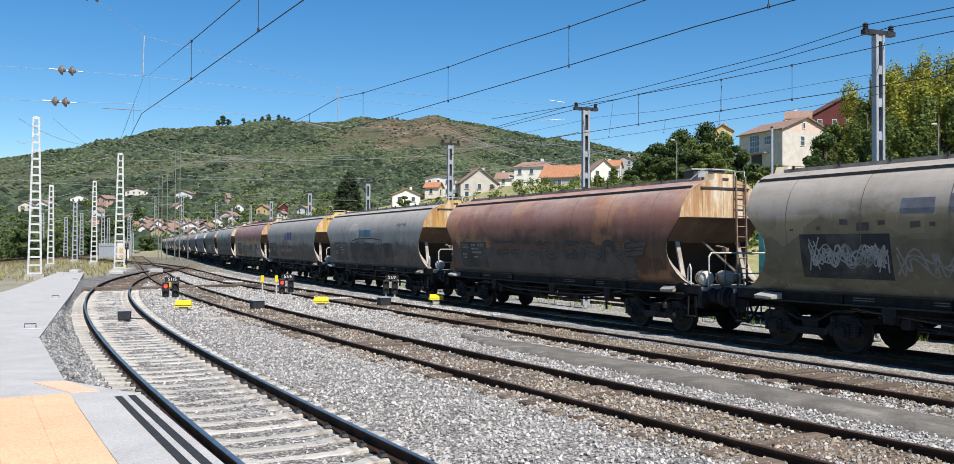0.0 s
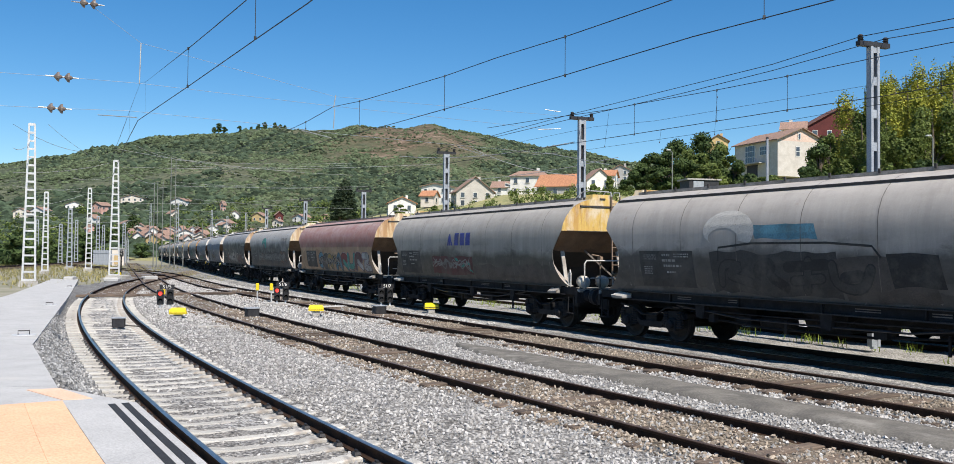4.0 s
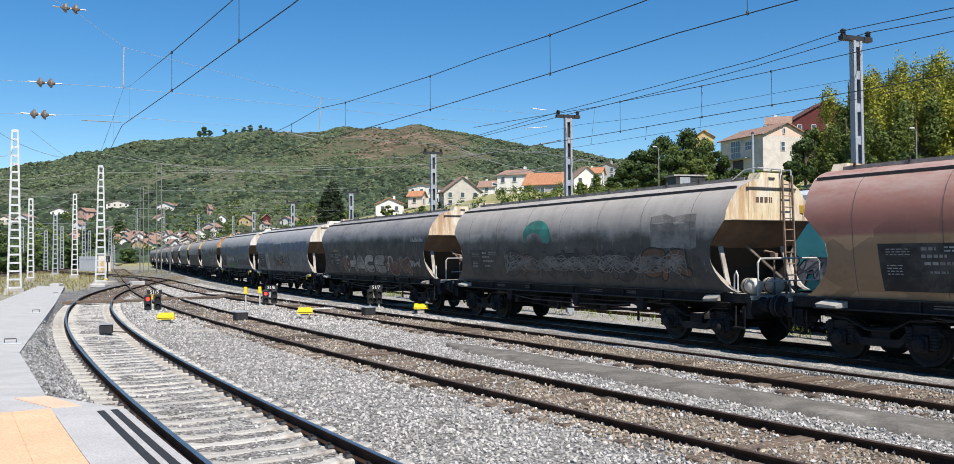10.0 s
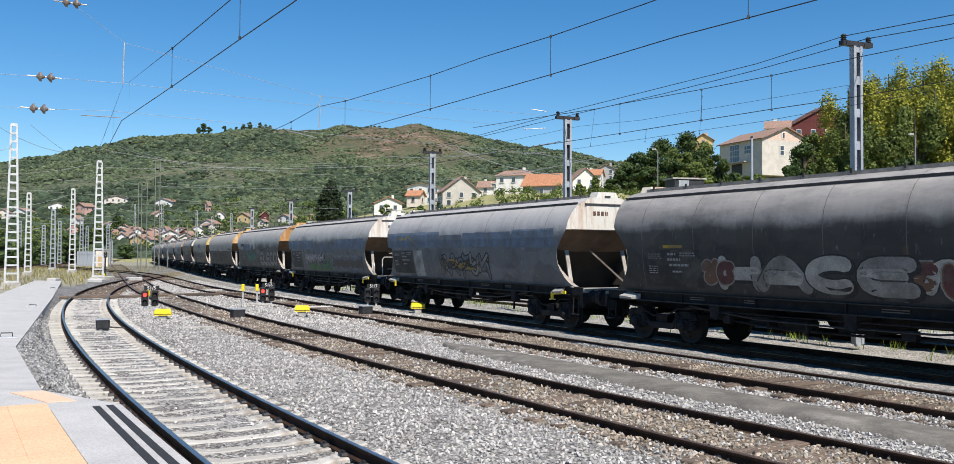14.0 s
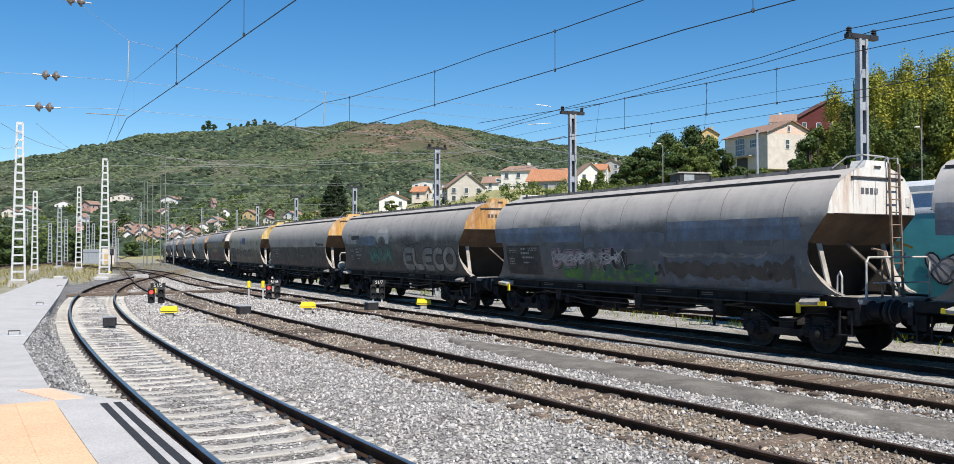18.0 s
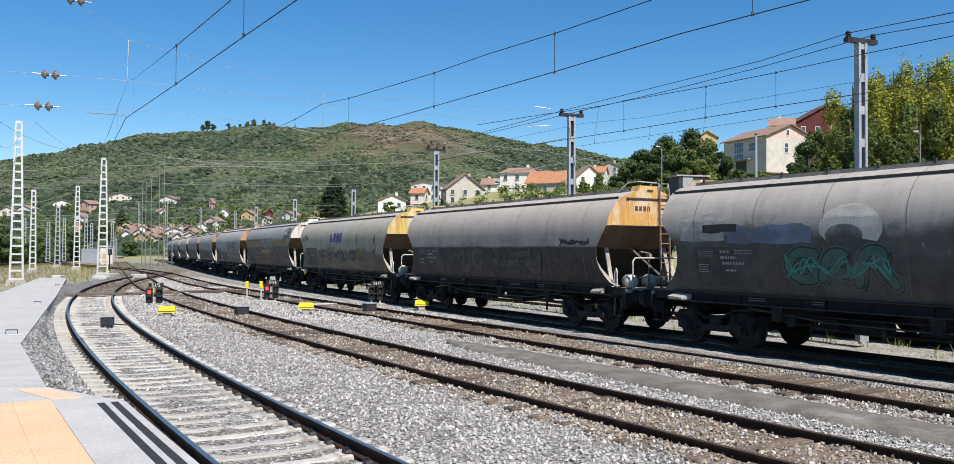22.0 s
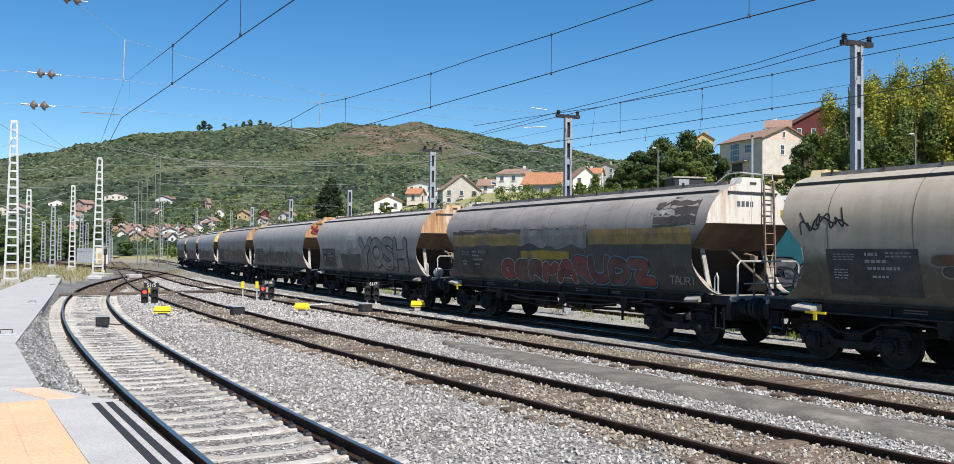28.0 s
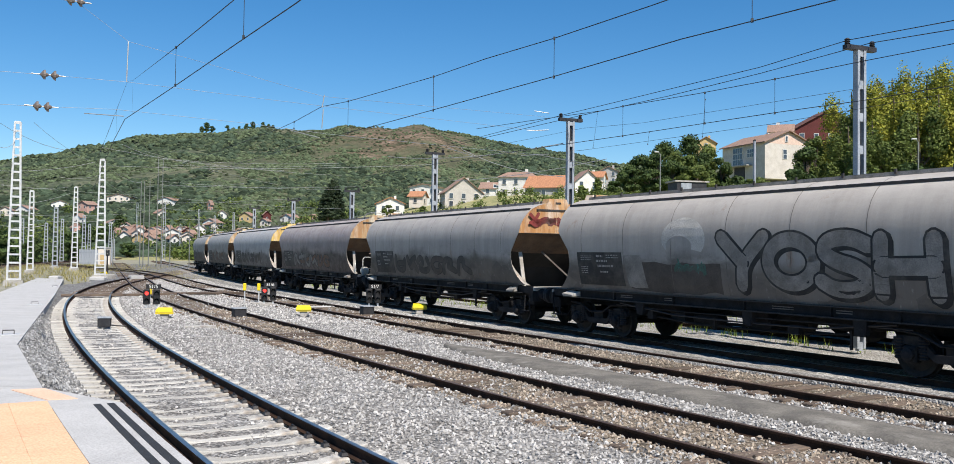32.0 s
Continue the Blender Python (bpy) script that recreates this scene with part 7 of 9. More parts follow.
scribble(w, 1.6, 5.2, 2.05, 2.25, "grey", 14, 10, 0.018)
scribble(w, 1.8, 5.9, 1.45, 2.1, "grime", 15, 16, 0.06)
w = W[7]
sheet(w, "paint_patch", -6.2, -4.7, 2.6, 3.2, "silver", 0.0025, "pale bluish repaint patch", 0, 0.12)
sheet(w, "paint_patch", -4.6, -2.2, 2.5, 2.9, "slate", 0.0025, "", 0, 0.12)
crescent(w, -1.25, 2.82, 0.75, 0.5, "emblem")
sheet(w, "paint_patch", -6.2, 6.0, 1.36, 2.0, "grime", 0.0025, "soot-dark lower side", 0, 0.25)
sprayed(w, "***", -3.0, -0.2, 1.55, 2.45, ["charcoal", "darkgreen"], "black", "darkgreen", 15, 0.14)
scribble(w, -2.9, -0.3, 1.6, 2.4, "teal", 16, 9, 0.02)
scribble(w, 1.0, 3.0, 2.35, 2.65, "black", 17, 8, 0.02)
sprayed(w, "ELECO", 0.95, 6.0, 1.45, 2.4, ["taupe", "grey"], "black", None, 18, 0.16, 0.04, 0.0)
sheet(w, "paint_patch", -5.4, -4.3, 2.75, 2.95, "black", 0.004, "small black tag", 0, 0.08)
w = W[8]
data_panel(w, -5.8, "charcoal", seed=40)
sprayed(w, "*******", -3.3, 3.4, 1.5, 2.42, ["charcoal", "grime"], "black", None, 16, 0.13)
scribble(w, 4.5, 6.0, 2.44, 2.72, "black", 21, 10, 0.025)
scribble(w, 0.3, 2.8, 1.7, 2.1, "grey", 22, 14, 0.008)
w = W[9]
logo_blocks(w, -1.32, 2.72, 0.48, "blue")
sprayed(w, "*****", -3.4, 2.7, 1.7, 2.38, ["grime", "brown"], "taupe", None, 17, 0.19, 0.03)
sheet(w, "paint_patch", 2.9, 3.6, 2.05, 2.35, "yellow", 0.005, "yellow smear", 0, 0.06)
for x in (0.3, 2.9, 5.2):
    scribble(w, x - 0.12, x + 0.16, 2.3, 3.25, "brown", int(x * 10), 4, 0.03)
    scribble(w, x - 0.2, x + 0.24, 1.9, 2.5, "grime", int(x * 10) + 3, 4, 0.05)
scribble(w, -6.4, -5.2, 2.7, 3.3, "black", 44, 8, 0.02)
w = W[10]
sheet(w, "paint_patch", 2.1, 6.35, 2.54, 2.97, "yellow", 0.003, "faded yellow band", 0, 0.02)
sheet(w, "paint_patch", -6.3, -1.6, 2.52, 2.9, "yellow", 0.0025, "", 0, 0.06)
sheet(w, "paint_patch", -1.6, 2.0, 2.45, 3.1, "grey", 0.0028, "dull grey rolled patch", 0, 0.16)
sheet(w, "paint_patch", 4.9, 6.5, 2.98, 3.7, "grime", 0.0022, "rusty brown stain", 0, 0.2)
sheet(w, "paint_patch", -6.3, 2.0, 2.93, 3.08, "grime", 0.0022, "", 0, 0.1)
sheet(w, "paint_patch", -1.6, 1.1, 2.08, 2.34, "ochre", 0.003, "", 0, 0.05)
sprayed(w, "GERMA", -2.9, 1.3, 1.4, 2.08, ["maroon", "red", "maroon"], "black", "skin", 18, 0.2, 0.028, 0.05)
sprayed(w, "RUDZ", 1.15, 4.8, 1.42, 2.18, ["red", "red", "maroon"], "black", "cyan", 19, 0.2, 0.03, 0.0)
sprayed(w, "TAURI", 5.45, 6.4, 1.5, 1.72, ["silver"], "silver", None, 20, 0.07, 0.0)
scribble(w, 4.7, 5.7, 3.24, 3.5, "silver", 20, 9, 0.03)
w = W[11]
crescent(w, -1.45, 2.76, 0.78, 0.56, "emblem")
scribble(w, -1.8, -0.7, 1.86, 2.25, "darkgreen", 23, 9, 0.03)
scribble(w, -1.7, -0.8, 1.9, 2.2, "teal", 24, 8, 0.014)
sheet(w, "paint_patch", -3.6, -0.2, 1.4, 2.15, "grime", 0.0025, "soot-dark lower side", 0, 0.1)
sheet(w, "paint_patch", -3.65, -2.9, 1.46, 2.34, "taupe", 0.004, "pale smear", -0.2, 0.1)
sprayed(w, "YOSH", -0.25, 5.3, 1.52, 2.92, ["taupe"], "black", None, 25, 0.15, 0.05, 0.0)
for k in (12, 13, 14, 15, 16):
    sprayed(W[k], "******", -3.6, 3.4, 1.5, 2.3, ["grey", "brown"] if k % 2 else ["grime", "charcoal"], "black", None, 22 + k, 0.15)
# marks on the ends: plain logo shapes, warning plates
for k, w in W.items():
    if k in (3, 5, 6, 7, 8, 10):
        for i in range(4):
            part("end_mark", Geo().box((6.994, -0.5 + i * 0.15, 3.55), (0.006, 0.1, 0.13)), M_SPRAY["navy" if k in (6, 10) else "brown"], w)
    if k == 12:
        for s_ in (1, 2):
            scribble(w, -1.1, 0.5, 3.2, 3.7, "red", s_, 7, 0.06, lambda a, b, c: (6.99 + c, a, b))
    part("warning_plate", Geo().box((6.945, 1.12, 3.34), (0.02, 0.16, 0.2)), M_SPRAY["ochre" if k != 6 else "white"], w)
for k in (5, 6):
    for e in (-1, 1):
        part("brake_lever", Geo().beam((e * 6.0, -1.42, 1.08), (e * 6.75, -1.4, 1.14), 0.04, 0.09).box((e * 6.05, -1.42, 1.0), (0.1, 0.04, 0.2)), M_YELLOW, W[k], "bright yellow brake lever")
for k in (9, 10):
    part("brake_lever", Geo().beam((-6.3, -1.42, 1.06), (-5.8, -1.4, 1.06), 0.04, 0.05).box((-6.05, -1.42, 0.98), (0.08, 0.04, 0.16)), M_YELLOW, W[k], "small yellow valve lever")

parked_coach(5.5, 27.0, "teal parked coach with pale roof and sprayed graffiti")


# ---- houses ----
# red: dark brick, darkened further for eave shade on the tall house
M_RENDER = [material("wall_" + n, c, tuple(x * 0.86 for x in c), 0.9, scale=0.8, fine=30, bump=0.15, stain=0.1, stain_col=tuple(x * 0.6 for x in c)) for n, c in
            dict(white=(0.74, 0.73, 0.7), cream=(0.68, 0.62, 0.55), stone=(0.5, 0.475, 0.435), grey=(0.4, 0.4, 0.41), ochre=(0.55, 0.4, 0.2), red=(0.1, 0.022, 0.022), pink=(0.6, 0.36, 0.3)).items()]
WHITE_, CREAM, STONE_, GREY_, OCHRE, RED_, PINK = M_RENDER
M_OLDWALL = material("weathered_pale_wall", (0.6, 0.57, 0.53), (0.5, 0.47, 0.43), 0.92, scale=1.1, fine=20, bump=0.3, stain=0.3, stain_col=(0.4, 0.36, 0.32))
M_TILE = material("orange_roof_tiles", (0.46, 0.22, 0.12), (0.34, 0.16, 0.09), 0.9, scale=1.2, fine=14, bump=0.6, stain=0.2, stain_col=(0.25, 0.12, 0.07), stretch=(1, 3, 1))
M_TILE_OLD = material("weathered_roof_tiles", (0.33, 0.21, 0.165), (0.24, 0.16, 0.13), 0.9, scale=1.2, fine=14, bump=0.6, stain=0.35, stain_col=(0.2, 0.14, 0.1), stretch=(1, 3, 1))
M_DARKROOF = material("dark_brown_roof", (0.16, 0.07, 0.055), (0.1, 0.05, 0.045), 0.85, scale=1.5, fine=14, bump=0.4)
M_FRAME = material("white_window_frame", (0.7, 0.7, 0.68), None, 0.5, scale=5, fine=40, bump=0)


def house(x, y, a, w, d, h, roof=1.6, wall=None, tile=None, floors=2, label="", balcony=False, hip=False, group="houses on the slope", base=0.0, small=False, bare=False):
    z = base - 0.6
    o = thing("house", pose(x, y, z, 0, 0, a), label or "white house with an orange tiled roof", "house", group)
    wall, tile = wall or WHITE_, tile or M_TILE
    hh = h + 0.6
    wl = Geo().box((0, 0, hh / 2), (w, d, hh))
    if not hip:
        wl.add([(-w / 2, -d / 2, hh), (w / 2, -d / 2, hh), (0, -d / 2, hh + roof), (-w / 2, d / 2, hh), (w / 2, d / 2, hh), (0, d / 2, hh + roof)], [(0, 1, 2), (5, 4, 3)])
    part("wall", wl, wall, o)
    e = 0.45
    g = Geo()
    if hip:
        q = min(w, d) * 0.3
        g.add([(-w / 2 - e, -d / 2 - e, hh - 0.05), (w / 2 + e, -d / 2 - e, hh - 0.05), (w / 2 + e, d / 2 + e, hh - 0.05), (-w / 2 - e, d / 2 + e, hh - 0.05), (-w / 2 + q, 0, hh + roof), (w / 2 - q, 0, hh + roof)],
              [(0, 1, 5, 4), (1, 2, 5), (2, 3, 4, 5), (3, 0, 4), (3, 2, 1, 0)])
    else:
        s = roof / (w / 2)
        for sx in (-1, 1):
            xo, zo = sx * (w / 2 + e), hh - s * e
            v = [(0, -d / 2 - e, hh + roof + 0.02), (0, d / 2 + e, hh + roof + 0.02), (xo, d / 2 + e, zo + 0.02), (xo, -d / 2 - e, zo + 0.02)]
            v += [(p[0], p[1], p[2] + 0.16) for p in v]
            f = [(0, 1, 2, 3), (7, 6, 5, 4), (0, 4, 5, 1), (1, 5, 6, 2), (2, 6, 7, 3), (3, 7, 4, 0)]
            g.add(v, f if sx > 0 else [t[::-1] for t in f])
    part("roof", g, tile, o)
    if not small:
        part("chimney", Geo().box((w * 0.2, d * 0.15, hh + roof * 0.8 + 0.35), (0.6, 0.6, 1.3)), wall, o)
    fh = h / floors
    for fl in range(0 if bare else floors):
        zz = 0.6 + fl * fh + fh * 0.55
        for side in (0, 1):
            ln = w if side == 0 else d
            n = max(1, int(ln / 2.6))
            for i in range(n):
                c = -ln / 2 + (i + 0.5) * ln / n
                ww, wh = 0.8, 1.05
                turn = pose(c, -d / 2, zz) if side == 0 else pose(-w / 2, -c, zz, 0, 0, -90)
                win = part("window", Geo().box((0, -0.03, 0), (ww + 0.16, 0.08, wh + 0.16)), M_FRAME, o, at=turn)
                part("pane", Geo().box((0, -0.075, 0), (ww, 0.02, wh)), M_GLASS, win)
                if not small:
                    part("sill", Geo().box((0, -0.1, -wh / 2 - 0.1), (ww + 0.3, 0.16, 0.07)), M_CONCRETE, win)
                if side == 1:
                    t2 = pose(w / 2, c, zz, 0, 0, 90)
                    win = part("window", Geo().box((0, -0.03, 0), (ww + 0.16, 0.08, wh + 0.16)), M_FRAME, o, at=t2)
                    part("pane", Geo().box((0, -0.075, 0), (ww, 0.02, wh)), M_GLASS, win)
    if balcony:
        part("balcony", Geo().box((-w / 2 - 0.7, 0, 0.6 + h * 0.5), (1.4, d * 0.8, 0.18)).box((-w / 2 - 1.38, 0, 1.1 + h * 0.5), (0.08, d * 0.8, 0.9)), wall, o)
    return o


house(-22.2, 217.8, 10, 6.9, 5.5, 2.4, 1.5, WHITE_, M_TILE, 1, "white cottage with an orange tiled roof", base=12.4)
house(-15.7, 226.8, 75, 4.4, 3.5, 2.4, 1.3, CREAM, M_TILE, 1, "low house with an orange tiled roof", base=15.0)
house(-14.6, 248.2, -20, 8.1, 6.4, 5.3, 0.8, WHITE_, M_TILE_OLD, 2, "plain white block house with a low roof", base=16.1)
house(-3.9, 192.9, 14, 8.4, 5.7, 3.4, 3.2, STONE_, M_TILE_OLD, 2, "grey stone house with a steep gable and chimney", base=12.6)
house(3.0, 232.1, 78, 5.1, 4.1, 3.5, 1.6, WHITE_, M_TILE_OLD, 2, "white house half hidden by trees", base=16.6)
house(9.6, 207.0, -18, 8.6, 5.0, 4.8, 1.4, WHITE_, M_TILE_OLD, 2, "white two-storey house with a glazed balcony", True, True, base=16.1)
house(15.4, 189.9, 68, 7.4, 8.4, 2.9, 2.6, GREY_, M_TILE, 1, "long house with a bright orange tiled roof", base=14.3)
house(24.7, 202.5, 12, 6.2, 4.9, 2.4, 2.6, WHITE_, M_TILE_OLD, 2, "white gabled house on the slope", base=17.2)
house(32.0, 237.4, 72, 6.1, 4.9, 3.3, 1.6, WHITE_, M_TILE, 2, "white house with a red tiled roof", base=20.6)
house(39.5, 262.2, -14, 5.5, 4.4, 3.6, 1.4, GREY_, M_TILE_OLD, 2, "grey and cream block house", base=24.4)
house(60.6, 232.1, -10, 5.1, 4.1, 2.9, 1.6, OCHRE, M_TILE_OLD, 2, "ochre house behind the trees", base=30.0)
near_house = house(47.3, 143.0, 22, 9.2, 10.5, 5.2, 1.9, M_OLDWALL, M_TILE_OLD, 2, "white two-storey house with a pink gable and glazed veranda", base=15.6, bare=True)
house(69.6, 175.6, 2, 14.4, 7.2, 9.4, 4.0, RED_, M_DARKROOF, 3, "dark red house with a deep gable above the trees", True, base=18.8)
house(58.2, 167.0, 68, 5.1, 4.1, 3.8, 1.5, WHITE_, M_TILE_OLD, 1, "white house with a weathered roof behind the veranda house", base=22.8)
house(-151.3, 425.5, -15, 8.9, 7.1, 3.6, 1.6, WHITE_, M_TILE_OLD, 1, "small far white house with a red tiled roof", group="far town houses", small=True, base=23.4)
house(-179.8, 436.4, 10, 10.9, 8.7, 3.6, 1.6, CREAM, M_TILE_OLD, 2, "small far cream house with a red tiled roof", group="far town houses", small=True, base=25.3)
house(-203.8, 423.2, 25, 7.9, 6.3, 2.7, 1.6, WHITE_, M_TILE_OLD, 1, "small far white house with a red tiled roof", group="far town houses", small=True, base=22.0)
house(-180.2, 400.8, -30, 7.0, 5.6, 5.0, 1.6, PINK, M_TILE_OLD, 2, "small far pink house with a red tiled roof", group="far town houses", small=True, base=18.2)
house(-103.0, 388.3, -15, 5.7, 4.5, 3.0, 1.6, OCHRE, M_TILE_OLD, 1, "small far ochre house with a red tiled roof", group="far town houses", small=True, base=15.5)
house(-115.3, 391.6, 10, 4.1, 3.3, 3.0, 1.6, WHITE_, M_TILE_OLD, 2, "small far white house with a red tiled roof", group="far town houses", small=True, base=16.4)
house(-94.8, 389.4, 25, 3.5, 2.8, 3.6, 1.6, RED_, M_TILE_OLD, 1, "small far red house with a red tiled roof", group="far town houses", small=True, base=15.6)
house(-85.2, 394.9, -30, 7.1, 5.7, 2.5, 1.6, WHITE_, M_TILE_OLD, 2, "small far white house with a red tiled roof", group="far town houses", small=True, base=15.7)
house(-110.6, 362.6, -15, 6.5, 5.2, 3.6, 1.6, WHITE_, M_TILE_OLD, 1, "small far white house with a red tiled roof", group="far town houses", small=True, base=10.8)
house(-139.4, 344.0, 10, 5.0, 4.0, 3.6, 1.6, CREAM, M_TILE_OLD, 2, "small far cream house with a red tiled roof", group="far town houses", small=True, base=8.3)
house(-128.4, 329.7, 25, 4.4, 3.5, 3.6, 1.6, WHITE_, M_TILE_OLD, 1, "small far white house with a red tiled roof", group="far town houses", small=True, base=6.2)
house(-119.1, 317.9, -30, 4.9, 3.9, 3.6, 1.6, PINK, M_TILE_OLD, 2, "small far pink house with a red tiled roof", group="far town houses", small=True, base=4.8)
house(-117.0, 304.4, -15, 5.9, 4.7, 3.6, 1.6, OCHRE, M_TILE_OLD, 1, "small far ochre house with a red tiled roof", group="far town houses", small=True, base=3.2)
house(-114.2, 326.5, 10, 6.3, 5.1, 3.6, 1.6, WHITE_, M_TILE_OLD, 2, "small far white house with a red tiled roof", group="far town houses", small=True, base=5.5)
house(-111.0, 331.7, 25, 4.2, 3.3, 3.6, 1.6, RED_, M_TILE_OLD, 1, "small far red house with a red tiled roof", group="far town houses", small=True, base=6.3)
house(-133.7, 321.3, -30, 3.1, 2.5, 3.6, 1.6, WHITE_, M_TILE_OLD, 2, "small far white house with a red tiled roof", group="far town houses", small=True, base=5.4)
house(-212.7, 408.8, -15, 7.1, 5.7, 2.8, 1.6, WHITE_, M_TILE_OLD, 1, "small far white house with a red tiled roof", group="far town houses", small=True, base=18.4)
house(-212.9, 392.4, 10, 6.0, 4.8, 4.1, 1.6, CREAM, M_TILE_OLD, 2, "small far cream house with a red tiled roof", group="far town houses", small=True, base=15.6)
house(-110.5, 343.9, 25, 4.8, 3.8, 3.6, 1.6, WHITE_, M_TILE_OLD, 1, "small far white house with a red tiled roof", group="far town houses", small=True, base=7.9)
house(-127.9, 414.8, -30, 2.0, 1.6, 3.6, 1.6, PINK, M_TILE_OLD, 2, "small far pink house with a red tiled roof", group="far town houses", small=True, base=21.6)
house(-74.3, 394.4, -15, 6.0, 4.8, 2.7, 1.6, OCHRE, M_TILE_OLD, 1, "small far ochre house with a red tiled roof", group="far town houses", small=True, base=15.5)
house(-130.7, 335.4, -42.6833, 3.4, 2.7, 3.6, 1.2, WHITE_, M_TILE_OLD, 1, "small far white house with a weathered tiled roof", group="far town houses", small=True, base=7.2)
house(-103.7, 311.6, 9.0348, 3.9, 3.1, 3.6, 1.1, CREAM, M_TILE_OLD, 2, "small far cream house with a weathered tiled roof", group="far town houses", small=True, base=3.9)
house(-132.6, 335.2, 41.1812, 3.0, 2.4, 3.6, 1.5, PINK, M_TILE_OLD, 1, "small far pink house with a weathered tiled roof", group="far town houses", small=True, base=7.2)
house(-115.5, 335.3, 30.5084, 3.2, 2.6, 3.6, 1.5, WHITE_, M_TILE_OLD, 2, "small far white house with a weathered tiled roof", group="far town houses", small=True, base=6.9)
house(-114.4, 339.6, 5.65492, 3.9, 3.1, 3.6, 1.0, CREAM, M_TILE_OLD, 1, "small far cream house with a weathered tiled roof", group="far town houses", small=True, base=7.4)
house(-124.4, 337.8, 10.2403, 4.6, 3.6, 3.6, 1.1, WHITE_, M_TILE_OLD, 2, "small far white house with a weathered tiled roof", group="far town houses", small=True, base=7.3)
house(-107.2, 321.7, 5.92096, 4.2, 3.4, 3.6, 1.2, CREAM, M_TILE_OLD, 1, "small far cream house with a weathered tiled roof", group="far town houses", small=True, base=5.0)
house(-117.5, 325.1, 39.3852, 2.8, 2.3, 3.4, 0.9, PINK, M_TILE_OLD, 2, "small far pink house with a weathered tiled roof", group="far town houses", small=True, base=5.6)
house(-127.8, 315.2, 1.83641, 3.0, 2.4, 3.6, 1.1, WHITE_, M_TILE_OLD, 1, "small far white house with a weathered tiled roof", group="far town houses", small=True, base=4.6)
house(-110.0, 335.4, 19.5931, 3.4, 2.7, 3.6, 1.1, CREAM, M_TILE_OLD, 2, "small far cream house with a weathered tiled roof", group="far town houses", small=True, base=6.9)
house(-118.4, 311.2, 49.4747, 3.0, 2.4, 3.6, 1.0, WHITE_, M_TILE_OLD, 1, "small far white house with a weathered tiled roof", group="far town houses", small=True, base=4.1)
house(-133.5, 331.7, -23.8841, 4.1, 3.3, 3.6, 1.1, CREAM, M_TILE_OLD, 2, "small far cream house with a weathered tiled roof", group="far town houses", small=True, base=6.6)
house(-127.1, 321.0, 48.5521, 2.5, 2.0, 3.6, 1.6, PINK, M_TILE_OLD, 1, "small far pink house with a weathered tiled roof", group="far town houses", small=True, base=5.4)
house(-107.0, 304.9, 56.2607, 3.6, 1.9, 3.6, 1.4, WHITE_, M_TILE_OLD, 2, "small far white house with a weathered tiled roof", group="far town houses", small=True, base=3.2)
house(-113.7, 303.4, -17.7249, 3.5, 2.8, 3.6, 1.0, CREAM, M_TILE_OLD, 1, "small far cream house with a weathered tiled roof", group="far town houses", small=True, base=3.2)
house(-125.1, 335.3, -13.5562, 3.4, 2.7, 3.4, 0.9, WHITE_, M_TILE_OLD, 2, "small far white house with a weathered tiled roof", group="far town houses", small=True, base=7.1)
house(-134.7, 333.7, -18.0632, 4.2, 3.4, 3.6, 1.0, CREAM, M_TILE_OLD, 1, "small far cream house with a weathered tiled roof", group="far town houses", small=True, base=6.9)
house(-108.0, 327.2, -43.9202, 2.9, 2.3, 3.6, 1.0, PINK, M_TILE_OLD, 2, "small far pink house with a weathered tiled roof", group="far town houses", small=True, base=5.7)
house(-119.1, 335.1, -22.6035, 2.7, 2.1, 3.6, 1.6, WHITE_, M_TILE_OLD, 1, "small far white house with a weathered tiled roof", group="far town houses", small=True, base=7.0)
house(-127.0, 319.6, 58.6423, 4.0, 3.2, 3.6, 1.2, CREAM, M_TILE_OLD, 2, "small far cream house with a weathered tiled roof", group="far town houses", small=True, base=5.1)
house(-169.4, 369.4, -22.6555, 3.4, 2.8, 3.6, 1.5, WHITE_, M_TILE_OLD, 1, "small far white house with a weathered tiled roof", group="far town houses", small=True, base=12.7)
house(-90.9, 371.4, -23.3372, 3.5, 2.8, 3.6, 1.0, CREAM, M_TILE_OLD, 2, "small far cream house with a weathered tiled roof", group="far town houses", small=True, base=12.1)
house(-154.9, 335.4, 52.0836, 3.4, 2.7, 3.6, 1.3, PINK, M_TILE_OLD, 1, "small far pink house with a weathered tiled roof", group="far town houses", small=True, base=7.5)
house(-70.3, 384.4, 36.9943, 6.1, 4.9, 3.6, 1.4, WHITE_, M_TILE_OLD, 2, "small far white house with a weathered tiled roof", group="far town houses", small=True, base=13.5)
house(-144.2, 393.7, 48.9738, 4.2, 3.4, 2.6, 1.5, CREAM, M_TILE_OLD, 1, "small far cream house with a weathered tiled roof", group="far town houses", small=True, base=17.0)
house(-148.0, 352.1, 39.6309, 5.3, 4.3, 3.6, 1.3, WHITE_, M_TILE_OLD, 2, "small far white house with a weathered tiled roof", group="far town houses", small=True, base=9.8)
house(-109.3, 355.6, 55.1907, 3.9, 3.2, 3.6, 1.0, CREAM, M_TILE_OLD, 1, "small far cream house with a weathered tiled roof", group="far town houses", small=True, base=9.8)
